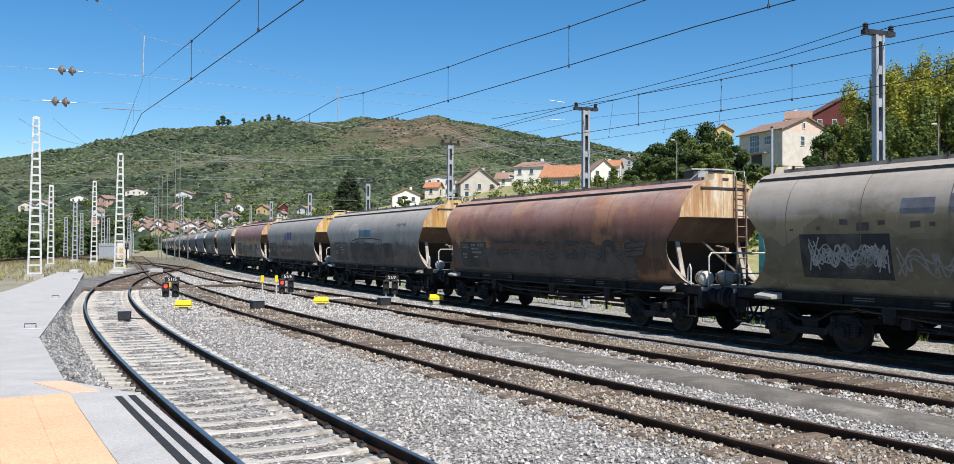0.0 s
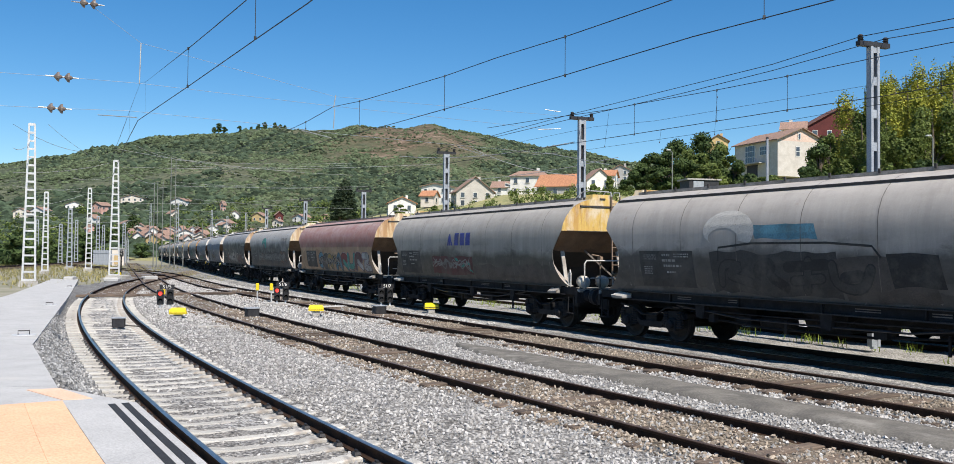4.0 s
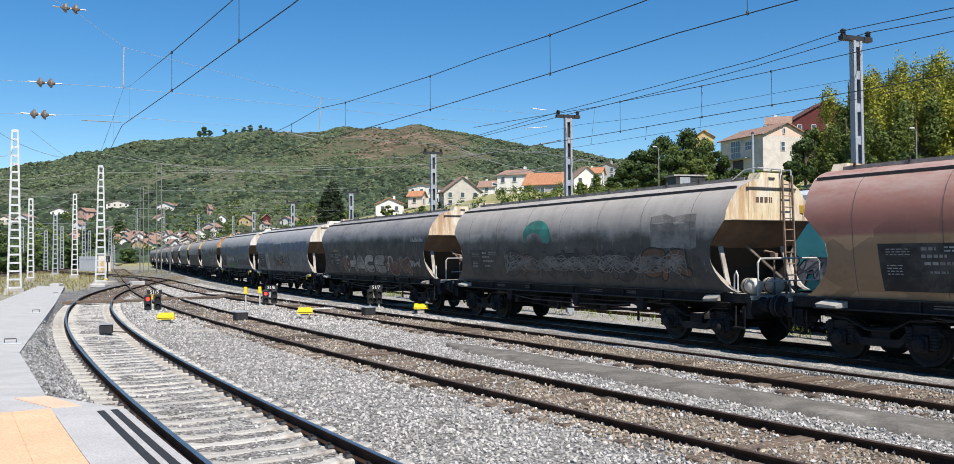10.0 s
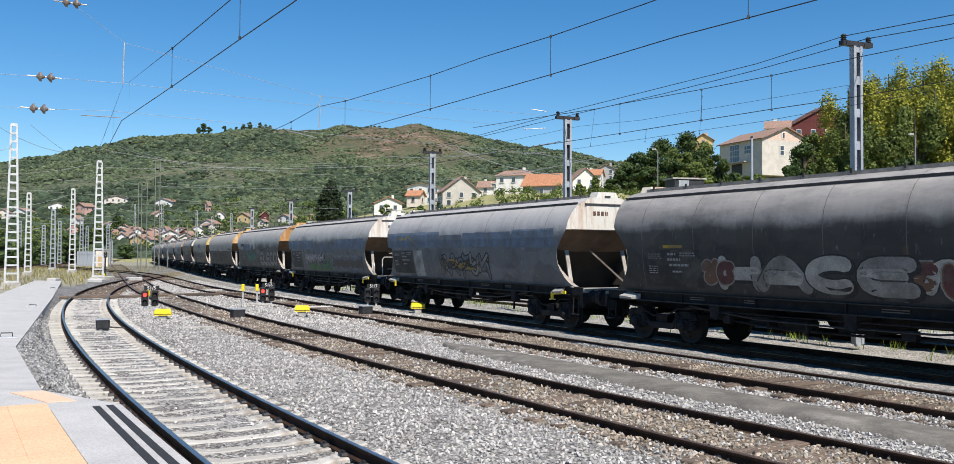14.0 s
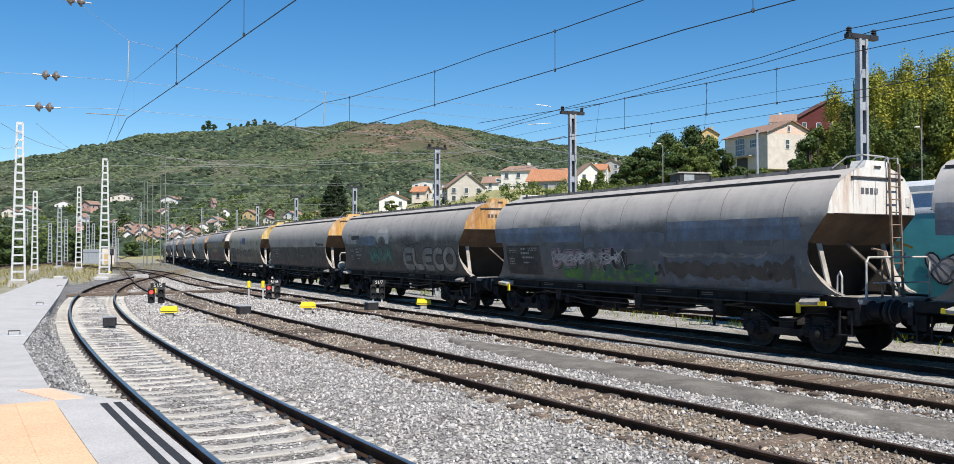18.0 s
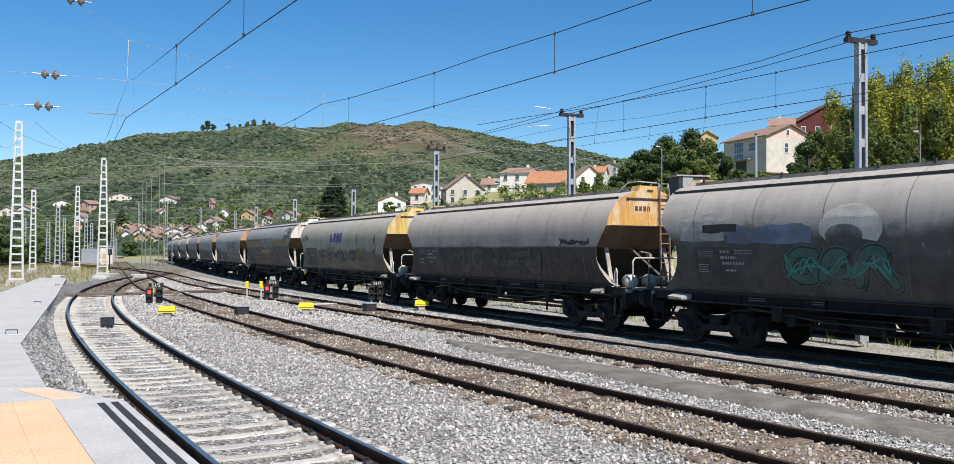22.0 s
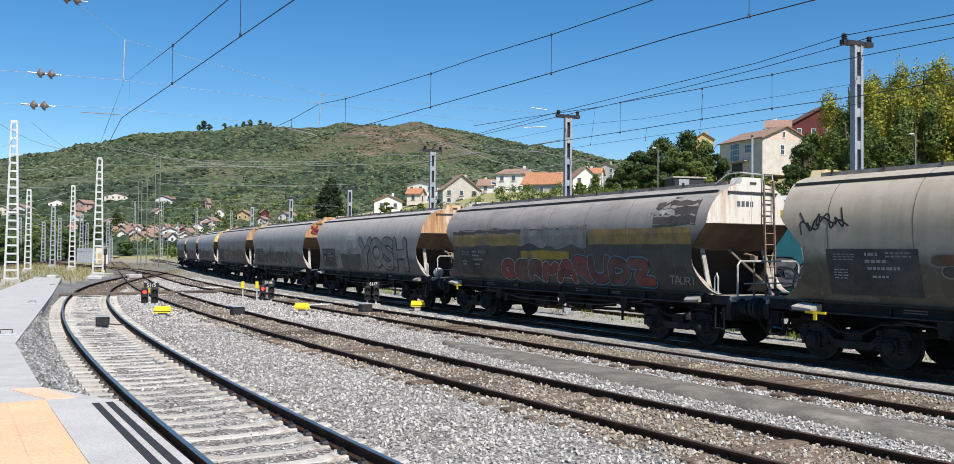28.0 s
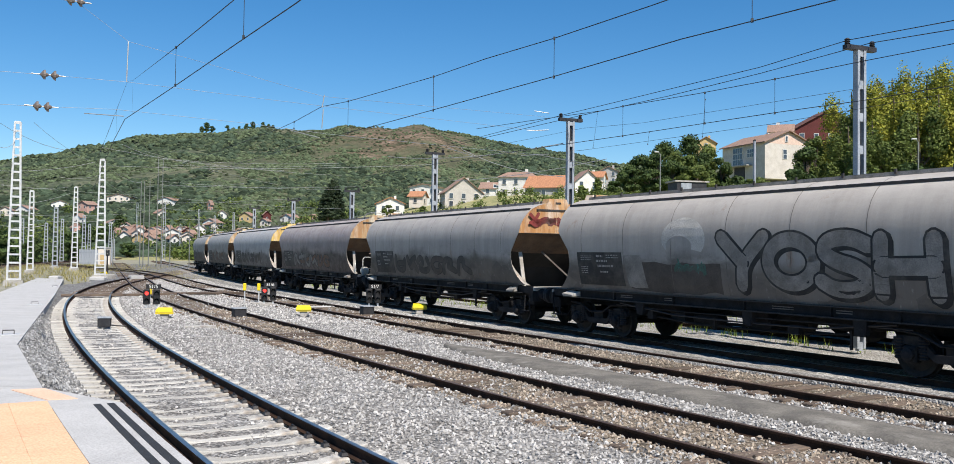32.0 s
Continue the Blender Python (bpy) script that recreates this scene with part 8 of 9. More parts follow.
house(-65.7, 343.9, 48.8867, 4.9, 3.9, 3.6, 1.0, PINK, M_TILE_OLD, 2, "small far pink house with a weathered tiled roof", group="far town houses", small=True, base=7.0)
house(-71.1, 365.4, 19.8709, 3.5, 2.8, 3.6, 1.3, WHITE_, M_TILE_OLD, 1, "small far white house with a weathered tiled roof", group="far town houses", small=True, base=10.3)
house(-93.1, 339.5, 51.4598, 3.6, 2.9, 3.4, 0.9, CREAM, M_TILE_OLD, 2, "small far cream house with a weathered tiled roof", group="far town houses", small=True, base=7.2)
shed = thing("flat_roofed_shed", pose(17.3, 72.0, 7.45, 0, 0, 12), "low dark grey shed with a flat roof", "shed")
part("wall", Geo().box((0, 0, -0.9), (2.6, 1.8, 3.9)), M_DARKSTEEL, shed)
part("door", Geo().box((-0.5, -0.92, 0.55), (0.9, 0.05, 0.8)), M_MAST, shed, "paler sliding door")
part("roof", Geo().box((0, 0, 1.11), (3.0, 2.0, 0.12)), M_CONCRETE, shed)


# the second is a plain pole; its lamp head is added
for x, y, top in ((15.7, 75.0, 11.4), (30.4, 60.0, 10.7)):
    z0 = ground_z(x, y) - 0.3
    lp = thing("street_lamp", pose(x, y, z0), "thin grey street lamp with a pale head on the slope", "lamp", "street lamps")
    part("pole", Geo().tube([(0, 0, 0), (0, 0, top - z0 - 0.2), (-0.25, -0.1, top - z0)], 0.05, 6), M_POLE, lp)
    part("head", Geo().bevel_box((-0.35, -0.12, top - z0), (0.36, 0.2, 0.1), 0.03), M_GALV, lp, "pale lamp head")


M_PINKTOP = material("pale_pink_gable_render", (0.66, 0.5, 0.42), (0.58, 0.44, 0.37), 0.9, scale=1.5, fine=30, bump=0.15)


def opening(o, at, w, h, bars):
    f = part("window", Geo().box((0, -0.03, 0), (w + 0.16, 0.09, h + 0.16)), M_FRAME, o, at=at)
    n = bars[0] * bars[1]
    for i in range(n):
        cw, ch = w / bars[0], h / bars[1]
        part("pane", Geo().box((-w / 2 + (i % bars[0] + 0.5) * cw, -0.085, -h / 2 + (i // bars[0] + 0.5) * ch), (cw - 0.09, 0.02, ch - 0.09)), M_GLASS, f)


hw, hd_, hh_ = 9.2, 10.5, 5.2
part("gable_render", Geo().add([(-hw / 2 + 0.02, -hd_ / 2 - 0.004, hh_ + 0.6 - 0.2), (hw / 2 - 0.02, -hd_ / 2 - 0.004, hh_ + 0.4), (0.0, -hd_ / 2 - 0.004, hh_ + 2.46)], [(0, 1, 2)]), M_PINKTOP, near_house, "pale pink gable")
opening(near_house, pose(-0.7, -hd_ / 2, 4.0), 0.75, 1.5, (1, 2))
opening(near_house, pose(-0.4, -hd_ / 2 - 0.01, 6.45), 0.45, 0.9, (1, 1))
opening(near_house, pose(-hw / 2, 1.3, 4.0, 0, 0, -90), 2.3, 2.8, (4, 3))
opening(near_house, pose(-hw / 2, -2.2, 4.3, 0, 0, -90), 2.2, 1.3, (4, 2))
part("balcony", Geo().box((-hw / 2 - 0.55, 1.0, 2.35), (1.1, 6.4, 0.16)), M_CONCRETE, near_house)
# dark sheet standing in for the shade inside an opening below the veranda
part("cellar_door", Geo().box((-hw / 2 - 0.03, 0.8, 1.2), (0.06, 2.6, 2.0)), M_DARKSTEEL, near_house)


# ---- trees and shrubs ----
def leafy(name, c1, c2):
    m = material(name, c1, c2, 0.75, scale=0.6, fine=8, bump=0, island=0.4, spec=0.25)
    b = m.node_tree.nodes["Principled BSDF"]
    tr = m.node_tree.nodes.new("ShaderNodeBsdfTranslucent")
    ad = m.node_tree.nodes.new("ShaderNodeMixShader")
    src = b.inputs["Base Color"].links[0].from_socket
    m.node_tree.links.new(src, tr.inputs[0])
    ad.inputs[0].default_value = 0.3
    m.node_tree.links.new(b.outputs[0], ad.inputs[1])
    m.node_tree.links.new(tr.outputs[0], ad.inputs[2])
    m.node_tree.links.new(ad.outputs[0], m.node_tree.nodes["Material Output"].inputs[0])
    return m


M_LEAF_BRIGHT = leafy("yellow_green_leaves", (0.38, 0.37, 0.058), (0.2, 0.23, 0.038))
M_LEAF_DARK = leafy("dark_green_leaves", (0.088, 0.13, 0.04), (0.044, 0.078, 0.026))
M_LEAF_MID = leafy("mid_green_leaves", (0.165, 0.21, 0.055), (0.085, 0.125, 0.035))
M_NEEDLE = leafy("dark_conifer_needles", (0.05, 0.075, 0.038), (0.026, 0.044, 0.025))
M_BARK = material("grey_brown_bark", (0.14, 0.11, 0.085), (0.08, 0.065, 0.05), 0.95, scale=3, fine=20, bump=0.6, stretch=(3, 3, 0.5))


def leaves(g, c, r, n, size, rnd):
    """Leaf clumps in the outer part of an uneven ball."""
    for _ in range(n):
        d = Vector((rnd.gauss(0, 1), rnd.gauss(0, 1), rnd.gauss(0, 1))).normalized()
        k = rnd.random() ** 0.4 * (0.75 + 0.35 * noise.noise(d * 2.2 + Vector(c) * 0.3))
        p = Vector((c[0] + d.x * r[0] * k, c[1] + d.y * r[1] * k, c[2] + d.z * r[2] * k))
        s = size * rnd.uniform(0.6, 1.3)
        u = Vector((rnd.uniform(-1, 1), rnd.uniform(-1, 1), rnd.uniform(-0.4, 1))).normalized()
        t = u.cross(d + Vector((0.01, 0.02, 0.03)))
        t.normalize()
        i = len(g.v)
        for q in (p - u * s * 0.5, p + t * s * 0.4, p + u * s * 0.6, p - t * s * 0.4):
            g.v.append((q.x, q.y, q.z))
        g.f.append((i, i + 1, i + 2, i + 3))


def tree(x, y, h, w, leaf, label, seed, n=3600, size=0.34, columns=False, base=None, low=0.2):
    rnd = random.Random(seed)
    z = (ground_z(x, y) if base is None else base) - 0.2
    t = thing("tree", pose(x, y, z), label, "tree", "trees on the slope")
    g = Geo()
    top = h * 0.8
    g.tube([(0, 0, 0), (0.1, 0.05, h * 0.3), (-0.05, 0.1, top)], 0.1, 7, radii=[h * 0.028, h * 0.02, 0.05])
    part("trunk", g, M_BARK, t)
    crown = Geo()
    m = 15
    for i in range(m):
        a = rnd.uniform(0, 6.28)
        k = rnd.random() ** 0.5
        if columns:
            c = (math.cos(a) * w * 0.42 * k, math.sin(a) * w * 0.42 * k, h * rnd.uniform(low + 0.12, 0.86 - 0.25 * k))
            r = (w * 0.2, w * 0.2, h * rnd.uniform(0.16, 0.28))
        else:
            zz = rnd.uniform(low, 0.85)
            q = math.sin(math.pi * min(1, max(0.15, (zz - low + 0.1) / (1.0 - low)))) * 0.36
            c = (math.cos(a) * w * q * k, math.sin(a) * w * q * k, h * zz)
            r = (w * rnd.uniform(0.16, 0.26), w * rnd.uniform(0.16, 0.26), h * rnd.uniform(0.11, 0.18))
        leaves(crown, c, r, n // m, size, rnd)
        part("limb", Geo().tube([(0, 0, h * rnd.uniform(0.15, 0.4)), (c[0] * 0.6, c[1] * 0.6, c[2] * 0.75), c], 0.05, 5, radii=[0.09, 0.06, 0.02]), M_BARK, t)
    part("crown", crown, leaf, t)
    return t


def conifer(x, y, h, w, seed, base):
    rnd = random.Random(seed)
    z = base - 0.3
    t = thing("conifer", pose(x, y, z), "dark conifer with drooping layered branches", "tree", "trees on the slope")
    part("trunk", Geo().tube([(0, 0, 0), (0, 0, h)], 0.2, 7, radii=[0.3, 0.04]), M_BARK, t)
    g = Geo()
    for i in range(26):
        f = i / 26
        zz = h * (0.1 + 0.88 * f)
        R = w * 0.5 * (1 - f) ** 0.5 * (0.75 + 0.5 * f * (1 - f) * 4 * 0.5) + 0.2
        for j in range(6):
            a = rnd.uniform(0, 6.28)
            leaves(g, (math.cos(a) * R * 0.6, math.sin(a) * R * 0.6, zz - R * 0.15), (R * 0.5, R * 0.5, h * 0.035), 22, 0.5, rnd)
    part("crown", g, M_NEEDLE, t)


tree(46.5, 100.0, 14.9, 7.7, M_LEAF_BRIGHT, "tall yellow-green broadleaf tree with upright boughs", 30, columns=True, low=0.05, n=12000, size=0.25, base=10.2)
tree(47.1, 96.0, 15.1, 7.4, M_LEAF_BRIGHT, "tall yellow-green broadleaf tree with upright boughs", 31, columns=True, low=0.05, n=12000, size=0.25, base=9.9)
tree(50.7, 98.0, 16.1, 7.9, M_LEAF_BRIGHT, "tall yellow-green broadleaf tree with upright boughs", 32, columns=True, low=0.05, n=12000, size=0.25, base=10.0)
tree(52.1, 95.0, 16.6, 8.0, M_LEAF_BRIGHT, "tall yellow-green broadleaf tree with upright boughs", 33, columns=True, low=0.05, n=12000, size=0.25, base=9.8)
tree(55.4, 95.0, 16.6, 8.0, M_LEAF_BRIGHT, "tall yellow-green broadleaf tree with upright boughs", 34, columns=True, low=0.05, n=12000, size=0.25, base=9.8)
tree(45.3, 102.0, 12.7, 6.4, M_LEAF_MID, "green broadleaf tree beside the taller ones", 35, columns=True, low=0.05, n=12000, size=0.25, base=10.3)
tree(48.2, 112.0, 16.5, 8.6, M_LEAF_BRIGHT, "green broadleaf tree beside the taller ones", 36, columns=True, low=0.05, n=12000, size=0.25, base=11.1)
tree(44.1, 92.0, 12.9, 7.1, M_LEAF_BRIGHT, "tall yellow-green broadleaf tree with upright boughs", 37, columns=True, low=0.05, n=12000, size=0.25, base=9.5)
tree(47.8, 90.0, 13.1, 7.2, M_LEAF_BRIGHT, "tall yellow-green broadleaf tree with upright boughs", 38, columns=True, low=0.05, n=12000, size=0.25, base=9.4)
tree(60.3, 97.0, 19.1, 8.8, M_LEAF_BRIGHT, "tall yellow-green broadleaf tree with upright boughs", 39, columns=True, low=0.05, n=12000, size=0.25, base=10.0)
tree(46.4, 118.0, 8.0, 6.6, M_LEAF_MID, "green broadleaf tree beside the taller ones", 40, columns=True, low=0.05, n=12000, size=0.25, base=11.6)
tree(41.8, 98.0, 9.6, 6.2, M_LEAF_MID, "green broadleaf tree beside the taller ones", 41, columns=True, low=0.05, n=12000, size=0.25, base=10.0)
tree(40.9, 90.0, 9.5, 6.3, M_LEAF_MID, "green broadleaf tree beside the taller ones", 42, columns=True, low=0.05, n=12000, size=0.25, base=9.4)
tree(44.6, 88.0, 10.4, 6.8, M_LEAF_MID, "tall yellow-green broadleaf tree with upright boughs", 43, columns=True, low=0.05, n=12000, size=0.25, base=9.2)
tree(49.2, 88.0, 13.1, 7.4, M_LEAF_BRIGHT, "tall yellow-green broadleaf tree with upright boughs", 44, columns=True, low=0.05, n=12000, size=0.25, base=9.2)
tree(51.1, 86.0, 12.9, 7.2, M_LEAF_MID, "tall yellow-green broadleaf tree with upright boughs", 45, columns=True, low=0.05, n=12000, size=0.25, base=9.1)
tree(47.9, 104.0, 17.2, 6.5, M_LEAF_BRIGHT, "tall yellow-green broadleaf tree with upright boughs", 46, columns=True, low=0.05, n=12000, size=0.25, base=10.5)
tree(50.6, 106.0, 17.8, 6.7, M_LEAF_BRIGHT, "tall yellow-green broadleaf tree with upright boughs", 47, columns=True, low=0.05, n=12000, size=0.25, base=10.6)
tree(51.6, 104.0, 18.0, 6.9, M_LEAF_BRIGHT, "tall yellow-green broadleaf tree with upright boughs", 48, columns=True, low=0.05, n=12000, size=0.25, base=10.5)
tree(54.9, 104.0, 19.5, 6.9, M_LEAF_BRIGHT, "tall yellow-green broadleaf tree with upright boughs", 49, columns=True, low=0.05, n=12000, size=0.25, base=10.5)
tree(57.8, 104.0, 20.5, 7.3, M_LEAF_BRIGHT, "tall yellow-green broadleaf tree with upright boughs", 50, columns=True, low=0.05, n=12000, size=0.25, base=10.5)
tree(22.7, 120.0, 6.0, 5.9, M_LEAF_DARK, "dark green rounded broadleaf tree", 60, n=5200, low=0.08, size=0.3, base=11.5)
tree(26.5, 124.0, 7.8, 6.5, M_LEAF_DARK, "dark green rounded broadleaf tree", 61, n=5200, low=0.08, size=0.3, base=11.8)
tree(30.4, 126.0, 8.9, 7.9, M_LEAF_DARK, "dark green rounded broadleaf tree", 62, n=5200, low=0.08, size=0.3, base=12.0)
tree(32.5, 122.0, 7.7, 5.1, M_LEAF_MID, "dark green rounded broadleaf tree", 63, n=5200, low=0.08, size=0.3, base=11.7)
tree(33.0, 118.0, 5.5, 4.1, M_LEAF_DARK, "dark green rounded broadleaf tree", 64, n=5200, low=0.08, size=0.3, base=11.4)
tree(20.0, 118.0, 3.4, 3.7, M_LEAF_DARK, "dark green rounded broadleaf tree", 65, n=5200, low=0.08, size=0.3, base=11.3)
tree(25.1, 112.0, 4.6, 6.3, M_LEAF_DARK, "dark green rounded broadleaf tree", 66, n=5200, low=0.08, size=0.3, base=10.9)
tree(27.7, 110.0, 3.8, 5.4, M_LEAF_MID, "dark green rounded broadleaf tree", 67, n=5200, low=0.08, size=0.3, base=10.7)
tree(22.0, 110.0, 3.5, 5.4, M_LEAF_DARK, "dark green rounded broadleaf tree", 68, n=5200, low=0.08, size=0.3, base=10.7)
tree(17.7, 112.0, 1.5, 3.1, M_LEAF_DARK, "dark green rounded broadleaf tree", 69, n=5200, low=0.08, size=0.3, base=10.9)
tree(24.4, 118.0, 5.7, 6.6, M_LEAF_DARK, "dark green rounded broadleaf tree", 70, n=5200, low=0.08, size=0.3, base=11.3)
tree(27.2, 116.0, 6.4, 6.5, M_LEAF_MID, "dark green rounded broadleaf tree", 71, n=5200, low=0.08, size=0.3, base=11.2)
tree(29.8, 115.0, 5.6, 5.6, M_LEAF_DARK, "dark green rounded broadleaf tree", 72, n=5200, low=0.08, size=0.3, base=11.1)
tree(20.7, 116.0, 4.0, 4.9, M_LEAF_DARK, "dark green rounded broadleaf tree", 73, n=5200, low=0.08, size=0.3, base=11.2)
tree(34.8, 92.0, 5.4, 3.9, M_LEAF_DARK, "bushy green tree at the foot of the slope", 80, n=2600, low=0.05, base=9.5)
tree(42.7, 110.0, 8.2, 3.8, M_LEAF_MID, "bushy green tree at the foot of the slope", 81, n=2600, low=0.05, base=10.9)
tree(30.9, 85.0, 2.5, 2.7, M_LEAF_DARK, "bushy green tree at the foot of the slope", 82, n=2600, low=0.05, base=9.0)
tree(35.3, 80.0, 3.8, 3.9, M_LEAF_MID, "bushy green tree at the foot of the slope", 83, n=2600, low=0.05, base=8.6)
tree(38.7, 78.0, 3.1, 4.4, M_LEAF_DARK, "bushy green tree at the foot of the slope", 84, n=2600, low=0.05, base=8.4)
tree(29.0, 90.0, 1.8, 3.1, M_LEAF_MID, "bushy green tree at the foot of the slope", 85, n=2600, low=0.05, base=9.3)
tree(28.3, 95.0, 1.9, 3.3, M_LEAF_DARK, "bushy green tree at the foot of the slope", 86, n=2600, low=0.05, base=9.7)
tree(-19.6, 190.0, 2.2, 3.5, M_LEAF_MID, "small green garden tree between the houses", 95, n=1200, low=0.05, size=0.5, base=11.0)
tree(-11.9, 190.0, 2.2, 2.7, M_LEAF_MID, "small green garden tree between the houses", 96, n=1200, low=0.05, size=0.5, base=11.0)
tree(1.3, 180.0, 3.8, 3.8, M_LEAF_MID, "small green garden tree between the houses", 97, n=1200, low=0.05, size=0.5, base=10.6)
tree(17.9, 150.0, 6.5, 4.2, M_LEAF_MID, "small green garden tree between the houses", 98, n=1200, low=0.05, size=0.5, base=9.2)
tree(21.9, 160.0, 7.8, 3.4, M_LEAF_MID, "small green garden tree between the houses", 99, n=1200, low=0.05, size=0.5, base=9.7)
tree(12.1, 150.0, 4.1, 3.1, M_LEAF_MID, "small green garden tree between the houses", 100, n=1200, low=0.05, size=0.5, base=9.2)
tree(-271.0, 860.0, 10.0, 10.8, M_LEAF_DARK, "small dark tree standing on the hill crest", 140, n=800, size=1.1, low=0.02, base=121.5)
tree(-265.0, 860.0, 6.4, 7.2, M_LEAF_DARK, "small dark tree standing on the hill crest", 141, n=800, size=1.1, low=0.02, base=121.6)
tree(-275.3, 860.0, 6.4, 5.8, M_LEAF_DARK, "small dark tree standing on the hill crest", 142, n=800, size=1.1, low=0.02, base=120.9)
tree(-249.9, 860.0, 6.4, 5.8, M_LEAF_DARK, "small dark tree standing on the hill crest", 143, n=800, size=1.1, low=0.02, base=122.3)
tree(-237.8, 860.0, 6.4, 5.8, M_LEAF_DARK, "small dark tree standing on the hill crest", 144, n=800, size=1.1, low=0.02, base=121.8)
tree(-230.6, 860.0, 8.2, 6.5, M_LEAF_DARK, "small dark tree standing on the hill crest", 145, n=800, size=1.1, low=0.02, base=122.5)
tree(-224.6, 860.0, 10.0, 8.7, M_LEAF_DARK, "small dark tree standing on the hill crest", 146, n=800, size=1.1, low=0.02, base=123.1)
tree(-214.3, 860.0, 9.1, 7.2, M_LEAF_DARK, "small dark tree standing on the hill crest", 147, n=800, size=1.1, low=0.02, base=123.8)
tree(-208.9, 860.0, 7.3, 6.5, M_LEAF_DARK, "small dark tree standing on the hill crest", 148, n=800, size=1.1, low=0.02, base=123.2)
tree(-204.7, 860.0, 7.3, 5.8, M_LEAF_DARK, "small dark tree standing on the hill crest", 149, n=800, size=1.1, low=0.02, base=123.3)
conifer(-33.4, 200.0, 9.8, 7.8, 7, 10.0)
conifer(-34.2, 198.0, 7.8, 6.2, 8, 9.9)
tree(-76.9, 140.0, 4.9, 4.4, M_LEAF_DARK, "dark tree behind the far yard", 110, n=1500, low=0.05, size=0.8, base=0.2)
tree(-80.8, 150.0, 4.1, 4.7, M_LEAF_DARK, "dark tree behind the far yard", 111, n=1500, low=0.05, size=0.8, base=0.0)
tree(-86.8, 170.0, 5.3, 5.3, M_LEAF_DARK, "dark tree behind the far yard", 112, n=1500, low=0.05, size=0.8, base=-0.3)
tree(-84.4, 180.0, 7.1, 5.7, M_LEAF_DARK, "dark tree behind the far yard", 113, n=1500, low=0.05, size=0.8, base=-0.4)
tree(-136.1, 330.0, 20.7, 10.4, M_LEAF_DARK, "dark tree behind the far yard", 114, n=1500, low=0.05, size=0.8, base=-2.5)
tree(-134.3, 300.0, 16.5, 9.4, M_LEAF_DARK, "dark tree behind the far yard", 115, n=1500, low=0.05, size=0.8, base=-2.1)
tree(-128.0, 300.0, 15.3, 9.4, M_LEAF_DARK, "dark tree behind the far yard", 116, n=1500, low=0.05, size=0.8, base=-2.1)
tree(-104.5, 260.0, 7.1, 8.2, M_LEAF_DARK, "dark tree behind the far yard", 117, n=1500, low=0.05, size=0.8, base=-1.5)


# ---- woods and scrub on the hill, far bushes ----
BUSH = [(0, 0, 1), (0.85, 0.1, 0.55), (0.2, 0.9, 0.5), (-0.75, 0.5, 0.6), (-0.6, -0.7, 0.5), (0.35, -0.85, 0.6), (1.0, 0.0, 0.0), (0.3, 1.0, 0.0), (-0.8, 0.6, 0.0), (-0.8, -0.6, 0.0), (0.3, -1.0, 0.0)]
BUSH_F = [(0, 1, 2), (0, 2, 3), (0, 3, 4), (0, 4, 5), (0, 5, 1), (1, 6, 7, 2), (2, 7, 8, 3), (3, 8, 9, 4), (4, 9, 10, 5), (5, 10, 6, 1)]


def scrub(name, n, pick, mat, label, size):
    rnd = random.Random(21)
    g = Geo()
    for _ in range(n):
        x, y = pick(rnd)
        s = rnd.uniform(*size)
        z = ground_z(x, y) - 0.2 * s
        a = rnd.uniform(0, 6.28)
        ca, sa = math.cos(a) * s, math.sin(a) * s
        zs = s * rnd.uniform(0.6, 1.2)
        k = len(g.v)
        for p in BUSH:
            j = rnd.uniform(0.8, 1.2)
            g.v.append((x + (p[0] * ca - p[1] * sa) * j, y + (p[0] * sa + p[1] * ca) * j, z + p[2] * zs * j))
        g.f += [tuple(i + k for i in f) for f in BUSH_F]
    tagged(part(name, g, mat), label, "scrub", kind="stuff")


def hill_pick(lo, hi, thick):
    def pick(rnd):
        while True:
            az = rnd.uniform(-0.62, 0.28)
            r = lo + (hi - lo) * rnd.random() ** 0.8
            x, y = r * math.sin(az), r * math.cos(az)
            rocky = max(0, 1 - math.hypot(x + 60, (y - 700) * 0.42) / 66)
            v = noise.noise(Vector((x * 0.011, y * 0.007, 4))) + 0.5 * noise.noise(Vector((x * 0.04, y * 0.03, 8)))
            if r < 400 and az < -0.1 and rnd.random() > 0.3:
                continue
            if v > thick + rocky * 0.9 and (rocky < 0.25 or rnd.random() < 0.6):
                return x, y
    return pick


# scrub and tree greens also carry the haze of distance in their colour
M_SCRUB = material("hill_scrub", (0.098, 0.126, 0.07), (0.058, 0.08, 0.046), 0.95, scale=0.5, fine=3, bump=0.3, island=0.5, spec=0.1)
M_WOOD = material("hill_trees", (0.055, 0.078, 0.05), (0.03, 0.047, 0.03), 0.95, scale=0.5, fine=3, bump=0.3, island=0.5, spec=0.1)
scrub("hill_scrub", 30000, hill_pick(290, 900, -0.25), M_SCRUB, "green scrub covering the hillside, greyed for haze", (0.7, 1.9))
scrub("hill_heath", 15000, hill_pick(420, 800, -2), M_SCRUB, "low heath between the taller scrub on the hillside", (0.5, 1.3))
scrub("hill_woods", 7500, hill_pick(260, 880, 0.12), M_WOOD, "dark woods in patches on the hillside", (1.2, 3.0))


